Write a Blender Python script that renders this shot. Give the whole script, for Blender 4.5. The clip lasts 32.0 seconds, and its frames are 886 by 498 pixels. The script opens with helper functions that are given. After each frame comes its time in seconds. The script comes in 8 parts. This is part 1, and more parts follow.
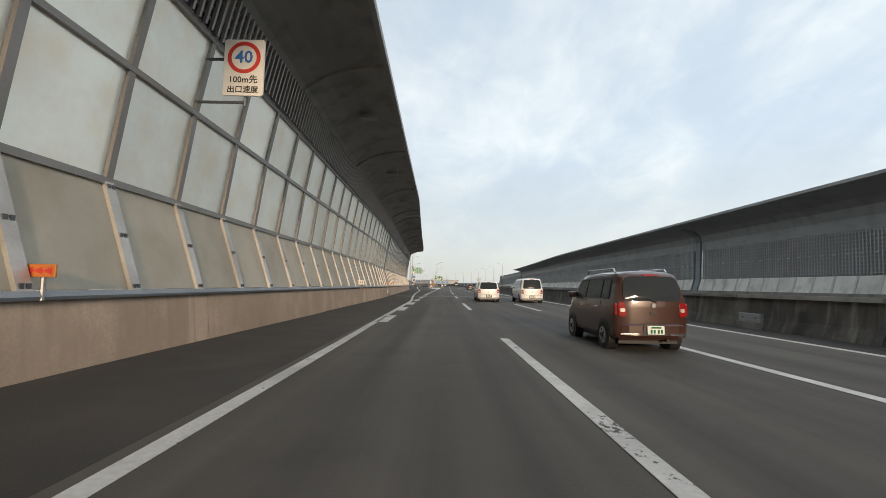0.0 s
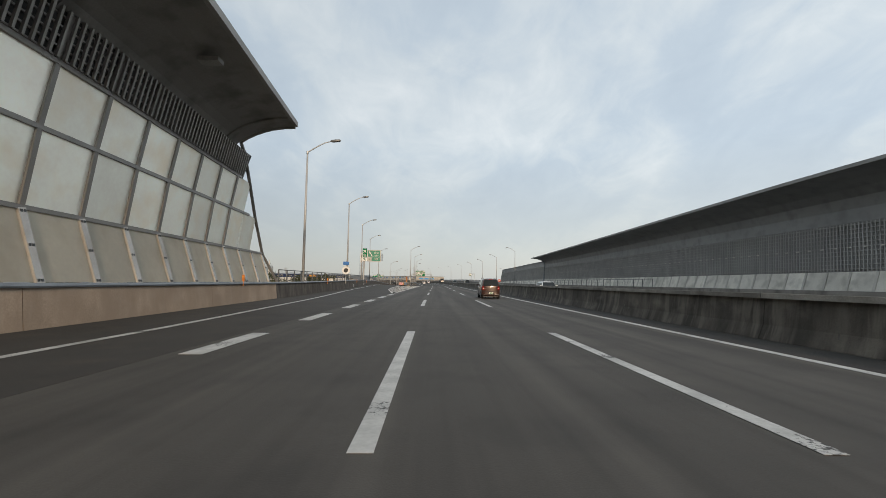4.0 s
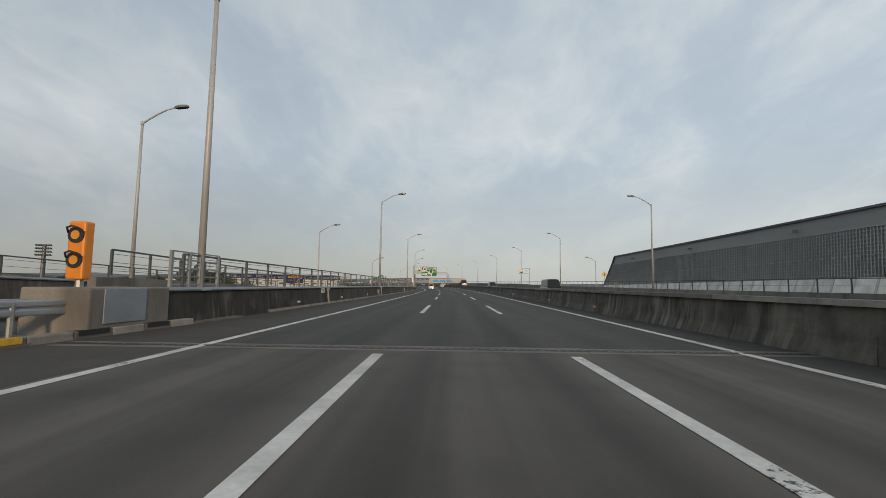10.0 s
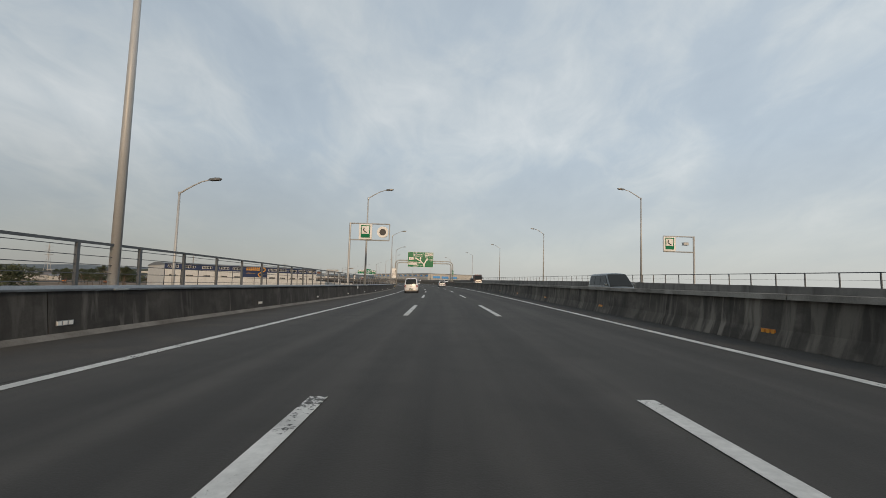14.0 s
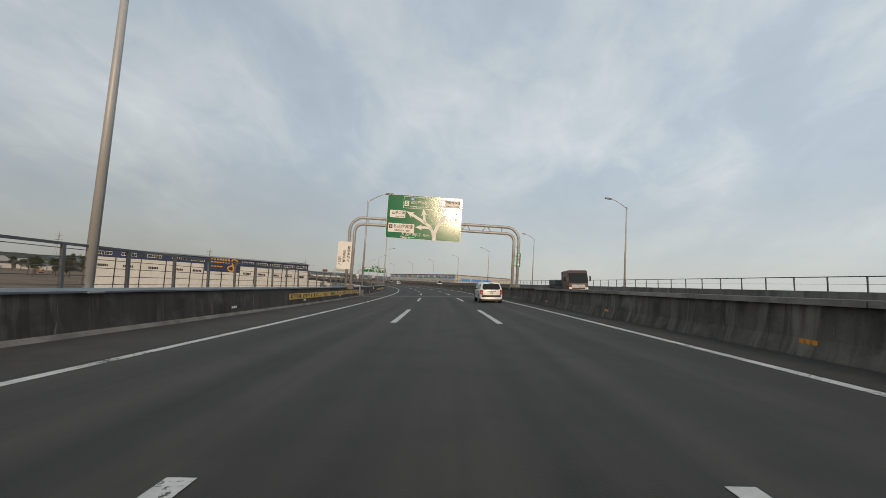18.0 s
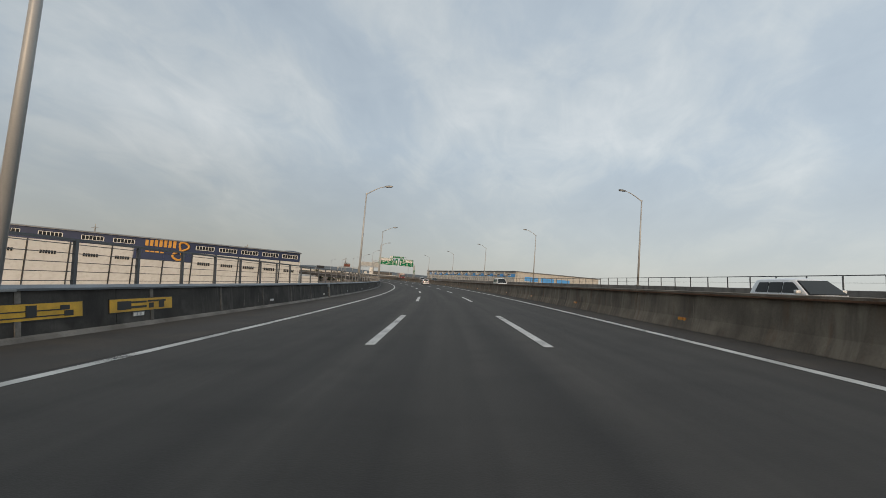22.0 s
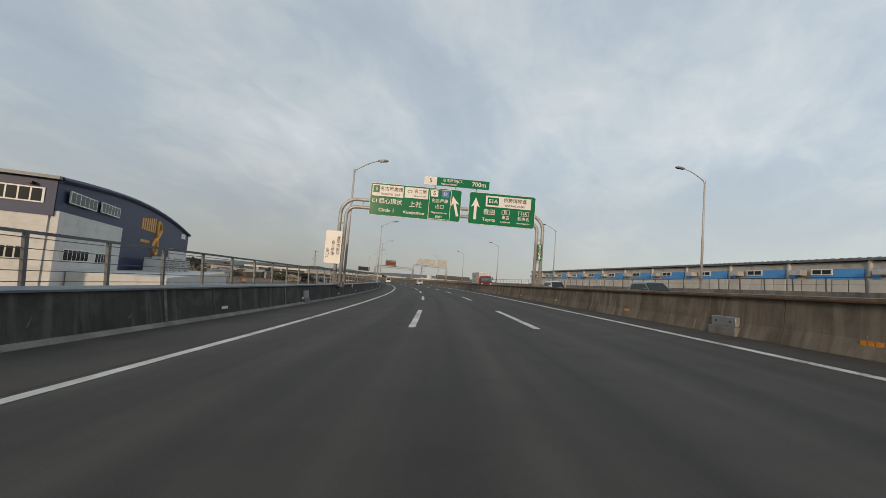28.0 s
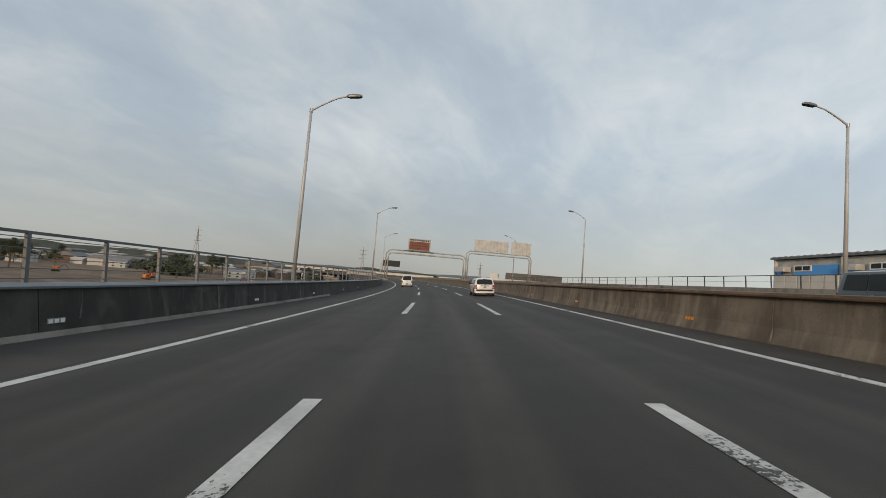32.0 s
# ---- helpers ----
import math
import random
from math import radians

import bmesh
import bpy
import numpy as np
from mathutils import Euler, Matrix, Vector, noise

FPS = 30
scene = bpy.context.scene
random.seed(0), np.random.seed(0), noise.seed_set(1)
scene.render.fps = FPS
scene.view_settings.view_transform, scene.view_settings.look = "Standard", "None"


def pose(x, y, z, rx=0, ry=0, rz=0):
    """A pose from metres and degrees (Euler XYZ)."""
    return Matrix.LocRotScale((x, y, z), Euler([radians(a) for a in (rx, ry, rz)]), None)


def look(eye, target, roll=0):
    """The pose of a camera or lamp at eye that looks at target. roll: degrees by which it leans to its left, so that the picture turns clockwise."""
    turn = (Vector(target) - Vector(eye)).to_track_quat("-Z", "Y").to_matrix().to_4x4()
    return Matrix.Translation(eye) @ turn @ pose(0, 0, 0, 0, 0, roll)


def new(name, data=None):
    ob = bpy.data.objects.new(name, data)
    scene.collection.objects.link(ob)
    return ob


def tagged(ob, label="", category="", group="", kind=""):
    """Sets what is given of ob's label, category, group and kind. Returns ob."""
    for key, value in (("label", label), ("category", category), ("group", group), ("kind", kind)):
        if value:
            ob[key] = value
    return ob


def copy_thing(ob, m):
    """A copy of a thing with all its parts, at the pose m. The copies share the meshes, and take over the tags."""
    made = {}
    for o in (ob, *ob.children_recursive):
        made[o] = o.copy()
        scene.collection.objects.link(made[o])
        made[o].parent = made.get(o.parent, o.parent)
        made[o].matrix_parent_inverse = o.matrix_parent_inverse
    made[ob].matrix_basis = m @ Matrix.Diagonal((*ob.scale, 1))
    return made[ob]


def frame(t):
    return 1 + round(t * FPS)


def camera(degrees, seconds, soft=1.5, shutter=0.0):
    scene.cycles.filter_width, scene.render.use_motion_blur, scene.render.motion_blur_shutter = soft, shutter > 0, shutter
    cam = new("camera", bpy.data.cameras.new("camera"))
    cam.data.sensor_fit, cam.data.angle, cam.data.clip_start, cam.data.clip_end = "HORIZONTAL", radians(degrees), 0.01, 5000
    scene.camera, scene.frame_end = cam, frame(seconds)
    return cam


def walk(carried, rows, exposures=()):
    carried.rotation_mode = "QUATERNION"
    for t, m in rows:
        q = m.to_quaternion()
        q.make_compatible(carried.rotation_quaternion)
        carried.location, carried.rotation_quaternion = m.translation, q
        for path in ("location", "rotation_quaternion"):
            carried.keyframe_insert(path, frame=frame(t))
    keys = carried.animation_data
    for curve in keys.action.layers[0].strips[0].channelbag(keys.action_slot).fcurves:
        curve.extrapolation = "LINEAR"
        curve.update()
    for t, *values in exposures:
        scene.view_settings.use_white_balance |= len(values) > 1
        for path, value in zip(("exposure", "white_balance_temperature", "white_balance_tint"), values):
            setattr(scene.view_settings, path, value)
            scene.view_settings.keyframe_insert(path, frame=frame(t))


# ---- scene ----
# The road's plan: curvature along the way s, bank towards the inside of the bend.
S_STEP = np.arange(-300.0, 2600.0, 1.0)
S_KNOT = [-300, 0, 100, 150, 200, 250, 300, 350, 400, 450, 500, 550, 600, 700, 900, 1000, 2600]
KAPPA = [0.0, -0.00017, -0.0002, -0.00004, 0.00022, 0.00038, 0.00051, 0.00076, 0.0011, 0.00141, 0.00153, 0.0015, 0.0014,
         0.00126, 0.00115, 0.0005, 0.0]
BANK = [0.0, 0.0, 0.0, 0.0, 0.1, 0.4, 1.2, 2.6, 3.3, 3.8, 4.0, 4.0, 4.0, 4.0, 3.6, 1.2, 0.0]
PSI = np.cumsum(np.interp(S_STEP, S_KNOT, KAPPA))
PSI -= np.interp(0, S_STEP, PSI)
ROAD_X, ROAD_Y = np.cumsum(-np.sin(PSI)), np.cumsum(np.cos(PSI))
ROAD_X -= np.interp(0, S_STEP, ROAD_X)
ROAD_Y -= np.interp(0, S_STEP, ROAD_Y)


def heading(s):
    return float(np.interp(s, S_STEP, PSI))


def bank(s):
    return radians(float(np.interp(s, S_KNOT, BANK)))


def P(s, u, z=0.0):
    """World place of a point s metres along, u metres right of the middle lane's centre, z above the banked surface."""
    b, a = bank(s), heading(s)
    c = u * math.cos(b) - z * math.sin(b)
    return Vector((float(np.interp(s, S_STEP, ROAD_X)) + c * math.cos(a), float(np.interp(s, S_STEP, ROAD_Y)) + c * math.sin(a),
                   u * math.sin(b) + z * math.cos(b)))


def at_road(s, u, z=0.0, level=True, turn=0.0):
    """Pose of a thing that stands at the road: x right, y along, z up (true up, or square to the banked surface)."""
    m = Matrix.Translation(P(s, u, z)) @ Matrix.Rotation(heading(s) + radians(turn), 4, "Z")
    return m if level else m @ Matrix.Rotation(-bank(s), 4, "Y")


cam = camera(90.5, 32.0, soft=0.6)
EYE, TILT, LEAN = 1.27, 4.55, -0.77
ROWS = [  # seconds, way, offset, yaw, pitch
    (0.0, -0.0, -3.36, -0.36, 0.13), (0.5, 10.0, -3.15, -0.59, 0.21), (1.0, 20.0, -2.93, -0.81, 0.20),
    (1.5, 29.9, -2.72, -1.11, 0.01), (2.0, 39.7, -2.51, -1.45, 0.10), (2.5, 49.6, -2.24, -1.79, -0.07),
    (3.0, 59.5, -1.93, -1.92, -0.24), (3.5, 69.4, -1.61, -1.75, -0.25), (4.0, 79.4, -1.29, -1.44, -0.24),
    (4.5, 89.3, -0.97, -1.06, 0.02), (5.0, 99.3, -0.74, -0.66, 0.00), (5.5, 109.4, -0.58, -0.28, 0.00),
    (6.0, 119.5, -0.47, 0.06, 0.00), (6.5, 129.7, -0.39, 0.33, -0.01), (7.0, 140.0, -0.34, 0.51, 0.03),
    (7.5, 150.4, -0.31, 0.64, -0.02), (8.0, 160.9, -0.29, 0.90, 0.00), (8.5, 171.3, -0.28, 1.04, 0.09),
    (9.0, 181.8, -0.31, 1.31, 0.22), (9.5, 192.2, -0.38, 1.37, 0.25), (10.0, 202.6, -0.45, 1.36, 0.17),
    (10.5, 212.9, -0.52, 1.26, 0.06), (11.0, 223.2, -0.57, 1.13, 0.00), (11.5, 233.6, -0.60, 0.96, 0.04),
    (12.0, 244.1, -0.60, 0.73, 0.01), (12.5, 254.6, -0.61, 0.50, -0.04), (13.0, 265.1, -0.59, 0.13, -0.12),
    (13.5, 275.5, -0.52, -0.10, -0.12), (14.0, 285.8, -0.46, 0.05, -0.17), (14.5, 296.1, -0.41, 0.31, -0.27),
    (15.0, 306.3, -0.36, 0.44, 0.00), (15.5, 316.5, -0.31, 0.50, 0.00), (16.0, 326.8, -0.26, 0.52, 0.00),
    (16.5, 337.0, -0.21, 0.53, 0.06), (17.0, 347.2, -0.16, 0.55, 0.11), (17.5, 357.5, -0.12, 0.60, 0.20),
    (18.0, 367.8, -0.10, 0.63, 0.21), (18.5, 378.3, -0.12, 0.69, 0.12), (19.0, 389.0, -0.18, 0.71, 0.00),
    (19.5, 399.7, -0.26, 0.70, -0.10), (20.0, 410.5, -0.28, 0.71, -0.04), (20.5, 421.3, -0.27, 0.71, -0.12),
    (21.0, 432.1, -0.25, 0.82, -0.15), (21.5, 442.9, -0.25, 0.99, -0.11), (22.0, 453.8, -0.26, 0.99, -0.16),
    (22.5, 464.9, -0.28, 1.00, -0.09), (23.0, 476.0, -0.31, 1.05, -0.09), (23.5, 487.2, -0.36, 1.10, 0.14),
    (24.0, 498.4, -0.44, 1.18, 0.18), (24.5, 509.6, -0.55, 1.35, 0.18), (25.0, 520.7, -0.65, 1.47, 0.16),
    (25.5, 532.0, -0.76, 1.43, 0.05), (26.0, 543.5, -0.87, 1.31, 0.00), (26.5, 555.0, -0.96, 1.13, 0.00),
    (27.0, 566.6, -1.03, 0.89, 0.00), (27.5, 578.2, -1.04, 0.60, 0.08), (28.0, 590.0, -1.00, 0.25, -0.03),
    (28.5, 601.8, -0.91, 0.09, 0.06), (29.0, 613.8, -0.78, -0.06, -0.07), (29.5, 625.7, -0.67, -0.12, -0.07),
    (30.0, 637.7, -0.58, -0.05, -0.05), (30.5, 649.7, -0.50, 0.05, -0.06), (31.0, 661.8, -0.46, 0.07, -0.05),
    (31.5, 673.9, -0.44, 0.27, -0.00), (32.0, 686.0, -0.43, 0.41, -0.39),
]
walk(cam, [(t, Matrix.Translation(P(s, u, EYE)) @ Matrix.Rotation(heading(s), 4, "Z") @ Matrix.Rotation(-bank(s), 4, "Y")
            @ pose(0, 0, 0, 0, 0, yaw) @ pose(0, 0, 0, TILT + tilt) @ pose(0, 0, 0, 0, LEAN) @ pose(0, 0, 0, 90))
           for t, s, u, yaw, tilt in ROWS],
     [(0, 0.72), (1, 0.62), (2, 0.57), (4, 0.45), (6, 0.3), (8, 0.22), (12, 0.22), (22, 0.25), (32, 0.3)])

# ---- world and sun ----
SUN_EL, SUN_AZ = 10.8, 170.0  # degrees; azimuth clockwise from the way ahead: low behind, a little to the right
world = bpy.data.worlds.new("sky")
scene.world = world
world.use_nodes = True
wn, wl = world.node_tree.nodes, world.node_tree.links
wn.clear()


def wnode(kind, **values):
    n = wn.new(kind)
    for k, v in values.items():
        n.inputs[k].default_value = v
    return n


w_out, w_bg = wn.new("ShaderNodeOutputWorld"), wn.new("ShaderNodeBackground")
w_sky = wn.new("ShaderNodeTexSky")
w_sky.sky_type, w_sky.sun_disc = "NISHITA", False
w_sky.sun_elevation, w_sky.sun_rotation = radians(SUN_EL), radians(SUN_AZ)
w_co, w_sep = wn.new("ShaderNodeTexCoord"), wn.new("ShaderNodeSeparateXYZ")
# the cloud deck: a flat layer overhead, so that the sky's direction is divided by its height
w_add = wn.new("ShaderNodeMath"); w_add.operation = "MAXIMUM"; w_add.inputs[1].default_value = 0.0
w_add2 = wn.new("ShaderNodeMath"); w_add2.operation = "ADD"; w_add2.inputs[1].default_value = 0.34
w_dx = wn.new("ShaderNodeMath"); w_dx.operation = "DIVIDE"
w_dy = wn.new("ShaderNodeMath"); w_dy.operation = "DIVIDE"
w_com = wn.new("ShaderNodeCombineXYZ")
w_map = wn.new("ShaderNodeMapping")
w_map.inputs["Rotation"].default_value = (0, 0, radians(-32))
w_map.inputs["Scale"].default_value = (1.5, 0.95, 1)
w_map.inputs["Location"].default_value = (2.1, 0.9, 0)
w_n1 = wnode("ShaderNodeTexNoise", Scale=1.15, Detail=6.0, Roughness=0.52, Distortion=0.35)
w_n2 = wnode("ShaderNodeTexNoise", Scale=4.2, Detail=8.0, Roughness=0.6, Distortion=0.7)
w_mix = wn.new("ShaderNodeMix"); w_mix.data_type = "FLOAT"; w_mix.inputs[0].default_value = 0.27
w_ramp = wn.new("ShaderNodeValToRGB")
w_ramp.color_ramp.elements[0].position, w_ramp.color_ramp.elements[0].color = 0.34, (0.335, 0.392, 0.452, 1)
w_ramp.color_ramp.elements[1].position, w_ramp.color_ramp.elements[1].color = 0.68, (0.585, 0.61, 0.618, 1)
w_mid = w_ramp.color_ramp.elements.new(0.46); w_mid.color = (0.38, 0.437, 0.49, 1)
w_mid2 = w_ramp.color_ramp.elements.new(0.54); w_mid2.color = (0.45, 0.495, 0.525, 1)
w_hor = wn.new("ShaderNodeMapRange")
w_hor.inputs["From Min"].default_value, w_hor.inputs["From Max"].default_value = 0.0, 0.28
w_hmix = wn.new("ShaderNodeMix"); w_hmix.data_type = "RGBA"
w_lowx = wn.new("ShaderNodeMapRange")  # a murkier bank of cloud low down, away from the sun's side
w_lowx.inputs["From Min"].default_value, w_lowx.inputs["From Max"].default_value = -1.0, 1.0
w_low = wn.new("ShaderNodeValToRGB")
w_low.color_ramp.elements[0].position, w_low.color_ramp.elements[0].color = 0.0, (0.96, 0.96, 0.95, 1)
w_low.color_ramp.elements[1].position, w_low.color_ramp.elements[1].color = 0.57, (1, 1, 1, 1)
w_bankc = w_low.color_ramp.elements.new(0.17); w_bankc.color = (0.735, 0.72, 0.71, 1)
w_bankc2 = w_low.color_ramp.elements.new(0.08); w_bankc2.color = (0.86, 0.85, 0.84, 1)
w_lmix = wn.new("ShaderNodeMix"); w_lmix.data_type = "RGBA"; w_lmix.blend_type = "MULTIPLY"; w_lmix.inputs[0].default_value = 1.0
w_lmix.inputs["A"].default_value = (0.40, 0.412, 0.405, 1)
w_smix = wn.new("ShaderNodeMix"); w_smix.data_type = "RGBA"; w_smix.inputs[0].default_value = 0.9
w_scale = wn.new("ShaderNodeMix"); w_scale.data_type = "RGBA"; w_scale.blend_type = "MULTIPLY"; w_scale.inputs[0].default_value = 1.0
w_scale.inputs["B"].default_value = (0.1, 0.1, 0.1, 1)
wl.new(w_co.outputs["Generated"], w_sep.inputs[0])
wl.new(w_sep.outputs["Z"], w_add.inputs[0]); wl.new(w_add.outputs[0], w_add2.inputs[0])
wl.new(w_sep.outputs["X"], w_dx.inputs[0]); wl.new(w_add2.outputs[0], w_dx.inputs[1])
wl.new(w_sep.outputs["Y"], w_dy.inputs[0]); wl.new(w_add2.outputs[0], w_dy.inputs[1])
wl.new(w_dx.outputs[0], w_com.inputs[0]); wl.new(w_dy.outputs[0], w_com.inputs[1])
wl.new(w_com.outputs[0], w_map.inputs[0])
wl.new(w_map.outputs[0], w_n1.inputs["Vector"]); wl.new(w_map.outputs[0], w_n2.inputs["Vector"])
wl.new(w_n1.outputs[0], w_mix.inputs[2]); wl.new(w_n2.outputs[0], w_mix.inputs[3])
wl.new(w_mix.outputs[0], w_ramp.inputs[0])
wl.new(w_sep.outputs["Z"], w_hor.inputs["Value"]); wl.new(w_hor.outputs[0], w_hmix.inputs[0])
wl.new(w_ramp.outputs[0], w_hmix.inputs["B"])
wl.new(w_sky.outputs[0], w_scale.inputs["A"])
wl.new(w_scale.outputs["Result"], w_smix.inputs["A"]); wl.new(w_hmix.outputs["Result"], w_smix.inputs["B"])
w_side = wn.new("ShaderNodeMapRange")
w_side.inputs["From Min"].default_value, w_side.inputs["From Max"].default_value = -0.8, 0.8
w_side.inputs["To Min"].default_value, w_side.inputs["To Max"].default_value = 0.95, 1.20
w_tone = wn.new("ShaderNodeMix"); w_tone.data_type = "RGBA"; w_tone.blend_type = "MULTIPLY"; w_tone.inputs[0].default_value = 1.0
wl.new(w_sep.outputs["X"], w_side.inputs["Value"]), wl.new(w_sep.outputs["X"], w_lowx.inputs["Value"]), wl.new(w_lowx.outputs[0], w_low.inputs[0])
wl.new(w_low.outputs[0], w_lmix.inputs["B"]), wl.new(w_lmix.outputs["Result"], w_hmix.inputs["A"])
wl.new(w_smix.outputs["Result"], w_tone.inputs["A"]); wl.new(w_side.outputs[0], w_tone.inputs["B"])
wl.new(w_tone.outputs["Result"], w_bg.inputs["Color"]); wl.new(w_bg.outputs[0], w_out.inputs[0])
w_bg.inputs["Strength"].default_value = 1.0

sun = new("sun", bpy.data.lights.new("sun", "SUN"))
sun.data.energy, sun.data.angle, sun.data.color = 1.7, radians(5), (1.0, 0.73, 0.48)
_az, _el = radians(SUN_AZ), radians(SUN_EL)
sun.matrix_world = look(Vector((math.sin(_az) * math.cos(_el), math.cos(_az) * math.cos(_el), math.sin(_el))) * 500, (0, 0, 0))

# ---- materials ----
def material(name, base, rough=0.7, metal=0.0, spread=0.25, scale=3.0, fine=40.0, bump=0.2, stain=None, stretch=(1, 1, 1), vary=0.0, coat=0.0,
             alpha=None, transmission=0.0, streak=0.0):
    """A surface with two scales of variation (blotches and grain), a fine relief, optional stains and vertical streaks."""
    m = bpy.data.materials.new(name)
    m.use_nodes = True
    n, l = m.node_tree.nodes, m.node_tree.links
    b = n["Principled BSDF"]
    b.inputs["Roughness"].default_value, b.inputs["Metallic"].default_value = rough, metal
    b.inputs["Coat Weight"].default_value = coat
    b.inputs["Transmission Weight"].default_value = transmission
    co, mp = n.new("ShaderNodeTexCoord"), n.new("ShaderNodeMapping")
    geo = n.new("ShaderNodeNewGeometry")
    mp.inputs["Scale"].default_value = stretch
    l.new(geo.outputs["Position"], mp.inputs[0])
    big, small = n.new("ShaderNodeTexNoise"), n.new("ShaderNodeTexNoise")
    big.inputs["Scale"].default_value, big.inputs["Detail"].default_value = 1.0 / scale, 5
    small.inputs["Scale"].default_value, small.inputs["Detail"].default_value = fine, 3
    l.new(mp.outputs[0], big.inputs["Vector"]), l.new(mp.outputs[0], small.inputs["Vector"])
    mix = n.new("ShaderNodeMix"); mix.data_type = "RGBA"
    dark = tuple(c * (1 - spread) for c in base) + (1,)
    light = tuple(min(1, c * (1 + spread)) for c in base) + (1,)
    mix.inputs["A"].default_value, mix.inputs["B"].default_value = dark, light
    mr = n.new("ShaderNodeMapRange")
    mr.inputs["From Min"].default_value, mr.inputs["From Max"].default_value = 0.32, 0.68
    add = n.new("ShaderNodeMix"); add.data_type = "FLOAT"; add.inputs[0].default_value = 0.35
    l.new(big.outputs[0], add.inputs[2]), l.new(small.outputs[0], add.inputs[3])
    l.new(add.outputs[0], mr.inputs["Value"]), l.new(mr.outputs[0], mix.inputs[0])
    last = mix.outputs["Result"]
    if stain:
        sn = n.new("ShaderNodeTexNoise")
        sm = n.new("ShaderNodeMapping")
        sm.inputs["Scale"].default_value = (1.1, 1.1, 1.1) if not streak else (1.3, 1.3, streak)
        l.new(geo.outputs["Position"], sm.inputs[0]), l.new(sm.outputs[0], sn.inputs["Vector"])
        sn.inputs["Scale"].default_value, sn.inputs["Detail"].default_value = 0.9, 6
        sr = n.new("ShaderNodeMapRange")
        sr.inputs["From Min"].default_value, sr.inputs["From Max"].default_value, sr.inputs["To Max"].default_value = 0.48, 0.72, 0.8
        l.new(sn.outputs[0], sr.inputs["Value"])
        smix = n.new("ShaderNodeMix"); smix.data_type = "RGBA"
        smix.inputs["B"].default_value = (*stain, 1)
        l.new(sr.outputs[0], smix.inputs[0]), l.new(last, smix.inputs["A"])
        last = smix.outputs["Result"]
    if vary:
        oi, vr, vm = n.new("ShaderNodeObjectInfo"), n.new("ShaderNodeMapRange"), n.new("ShaderNodeMix")
        vr.inputs["To Min"].default_value, vr.inputs["To Max"].default_value = 1 - vary, 1 + vary
        vm.data_type, vm.blend_type = "RGBA", "MULTIPLY"
        vm.inputs[0].default_value = 1
        l.new(oi.outputs["Random"], vr.inputs["Value"])
        l.new(last, vm.inputs["A"]), l.new(vr.outputs[0], vm.inputs["B"])
        last = vm.outputs["Result"]
    l.new(last, b.inputs["Base Color"])
    if bump:
        bp = n.new("ShaderNodeBump")
        bp.inputs["Strength"].default_value, bp.inputs["Distance"].default_value = bump, 0.01
        l.new(small.outputs[0], bp.inputs["Height"]), l.new(bp.outputs[0], b.inputs["Normal"])
    if alpha is not None:
        b.inputs["Alpha"].default_value = alpha
    return m


def way_asphalt(name, base, worn):
    """Asphalt whose streaks and wheel paths run along the road: its UV map holds the offset and the way in metres."""
    m = material(name, base, 0.84, spread=0.16, scale=4, fine=60, bump=0.4, stain=worn)
    n, l = m.node_tree.nodes, m.node_tree.links
    b = n["Principled BSDF"]
    uv, sep = n.new("ShaderNodeUVMap"), n.new("ShaderNodeSeparateXYZ")
    uv.uv_map = "way"
    l.new(uv.outputs[0], sep.inputs[0])
    mp = n.new("ShaderNodeMapping")
    mp.inputs["Scale"].default_value = (1.6, 0.035, 1)
    ns = n.new("ShaderNodeTexNoise")
    ns.inputs["Scale"].default_value, ns.inputs["Detail"].default_value = 1.0, 5
    l.new(uv.outputs[0], mp.inputs[0]), l.new(mp.outputs[0], ns.inputs["Vector"])
    # two smoother, darker wheel paths in each 3.6 m lane
    ph = n.new("ShaderNodeMath"); ph.operation = "MULTIPLY"; ph.inputs[1].default_value = 2 * math.pi / 1.8
    cs = n.new("ShaderNodeMath"); cs.operation = "COSINE"
    l.new(sep.outputs["X"], ph.inputs[0]), l.new(ph.outputs[0], cs.inputs[0])
    mr = n.new("ShaderNodeMapRange")
    mr.inputs["From Min"].default_value, mr.inputs["From Max"].default_value = -1.0, 1.0
    mr.inputs["To Min"].default_value, mr.inputs["To Max"].default_value = 0.84, 1.12
    l.new(cs.outputs[0], mr.inputs["Value"])
    m2 = n.new("ShaderNodeMapRange")
    m2.inputs["From Min"].default_value, m2.inputs["From Max"].default_value = 0.34, 0.66
    m2.inputs["To Min"].default_value, m2.inputs["To Max"].default_value = 0.70, 1.28
    l.new(ns.outputs[0], m2.inputs["Value"])
    mul = n.new("ShaderNodeMath"); mul.operation = "MULTIPLY"
    l.new(mr.outputs[0], mul.inputs[0]), l.new(m2.outputs[0], mul.inputs[1])
    mx = n.new("ShaderNodeMix"); mx.data_type, mx.blend_type = "RGBA", "MULTIPLY"
    mx.inputs[0].default_value = 1.0
    l.new(b.inputs["Base Color"].links[0].from_socket, mx.inputs["A"]), l.new(mul.outputs[0], mx.inputs["B"])
    l.new(mx.outputs["Result"], b.inputs["Base Color"])
    return m


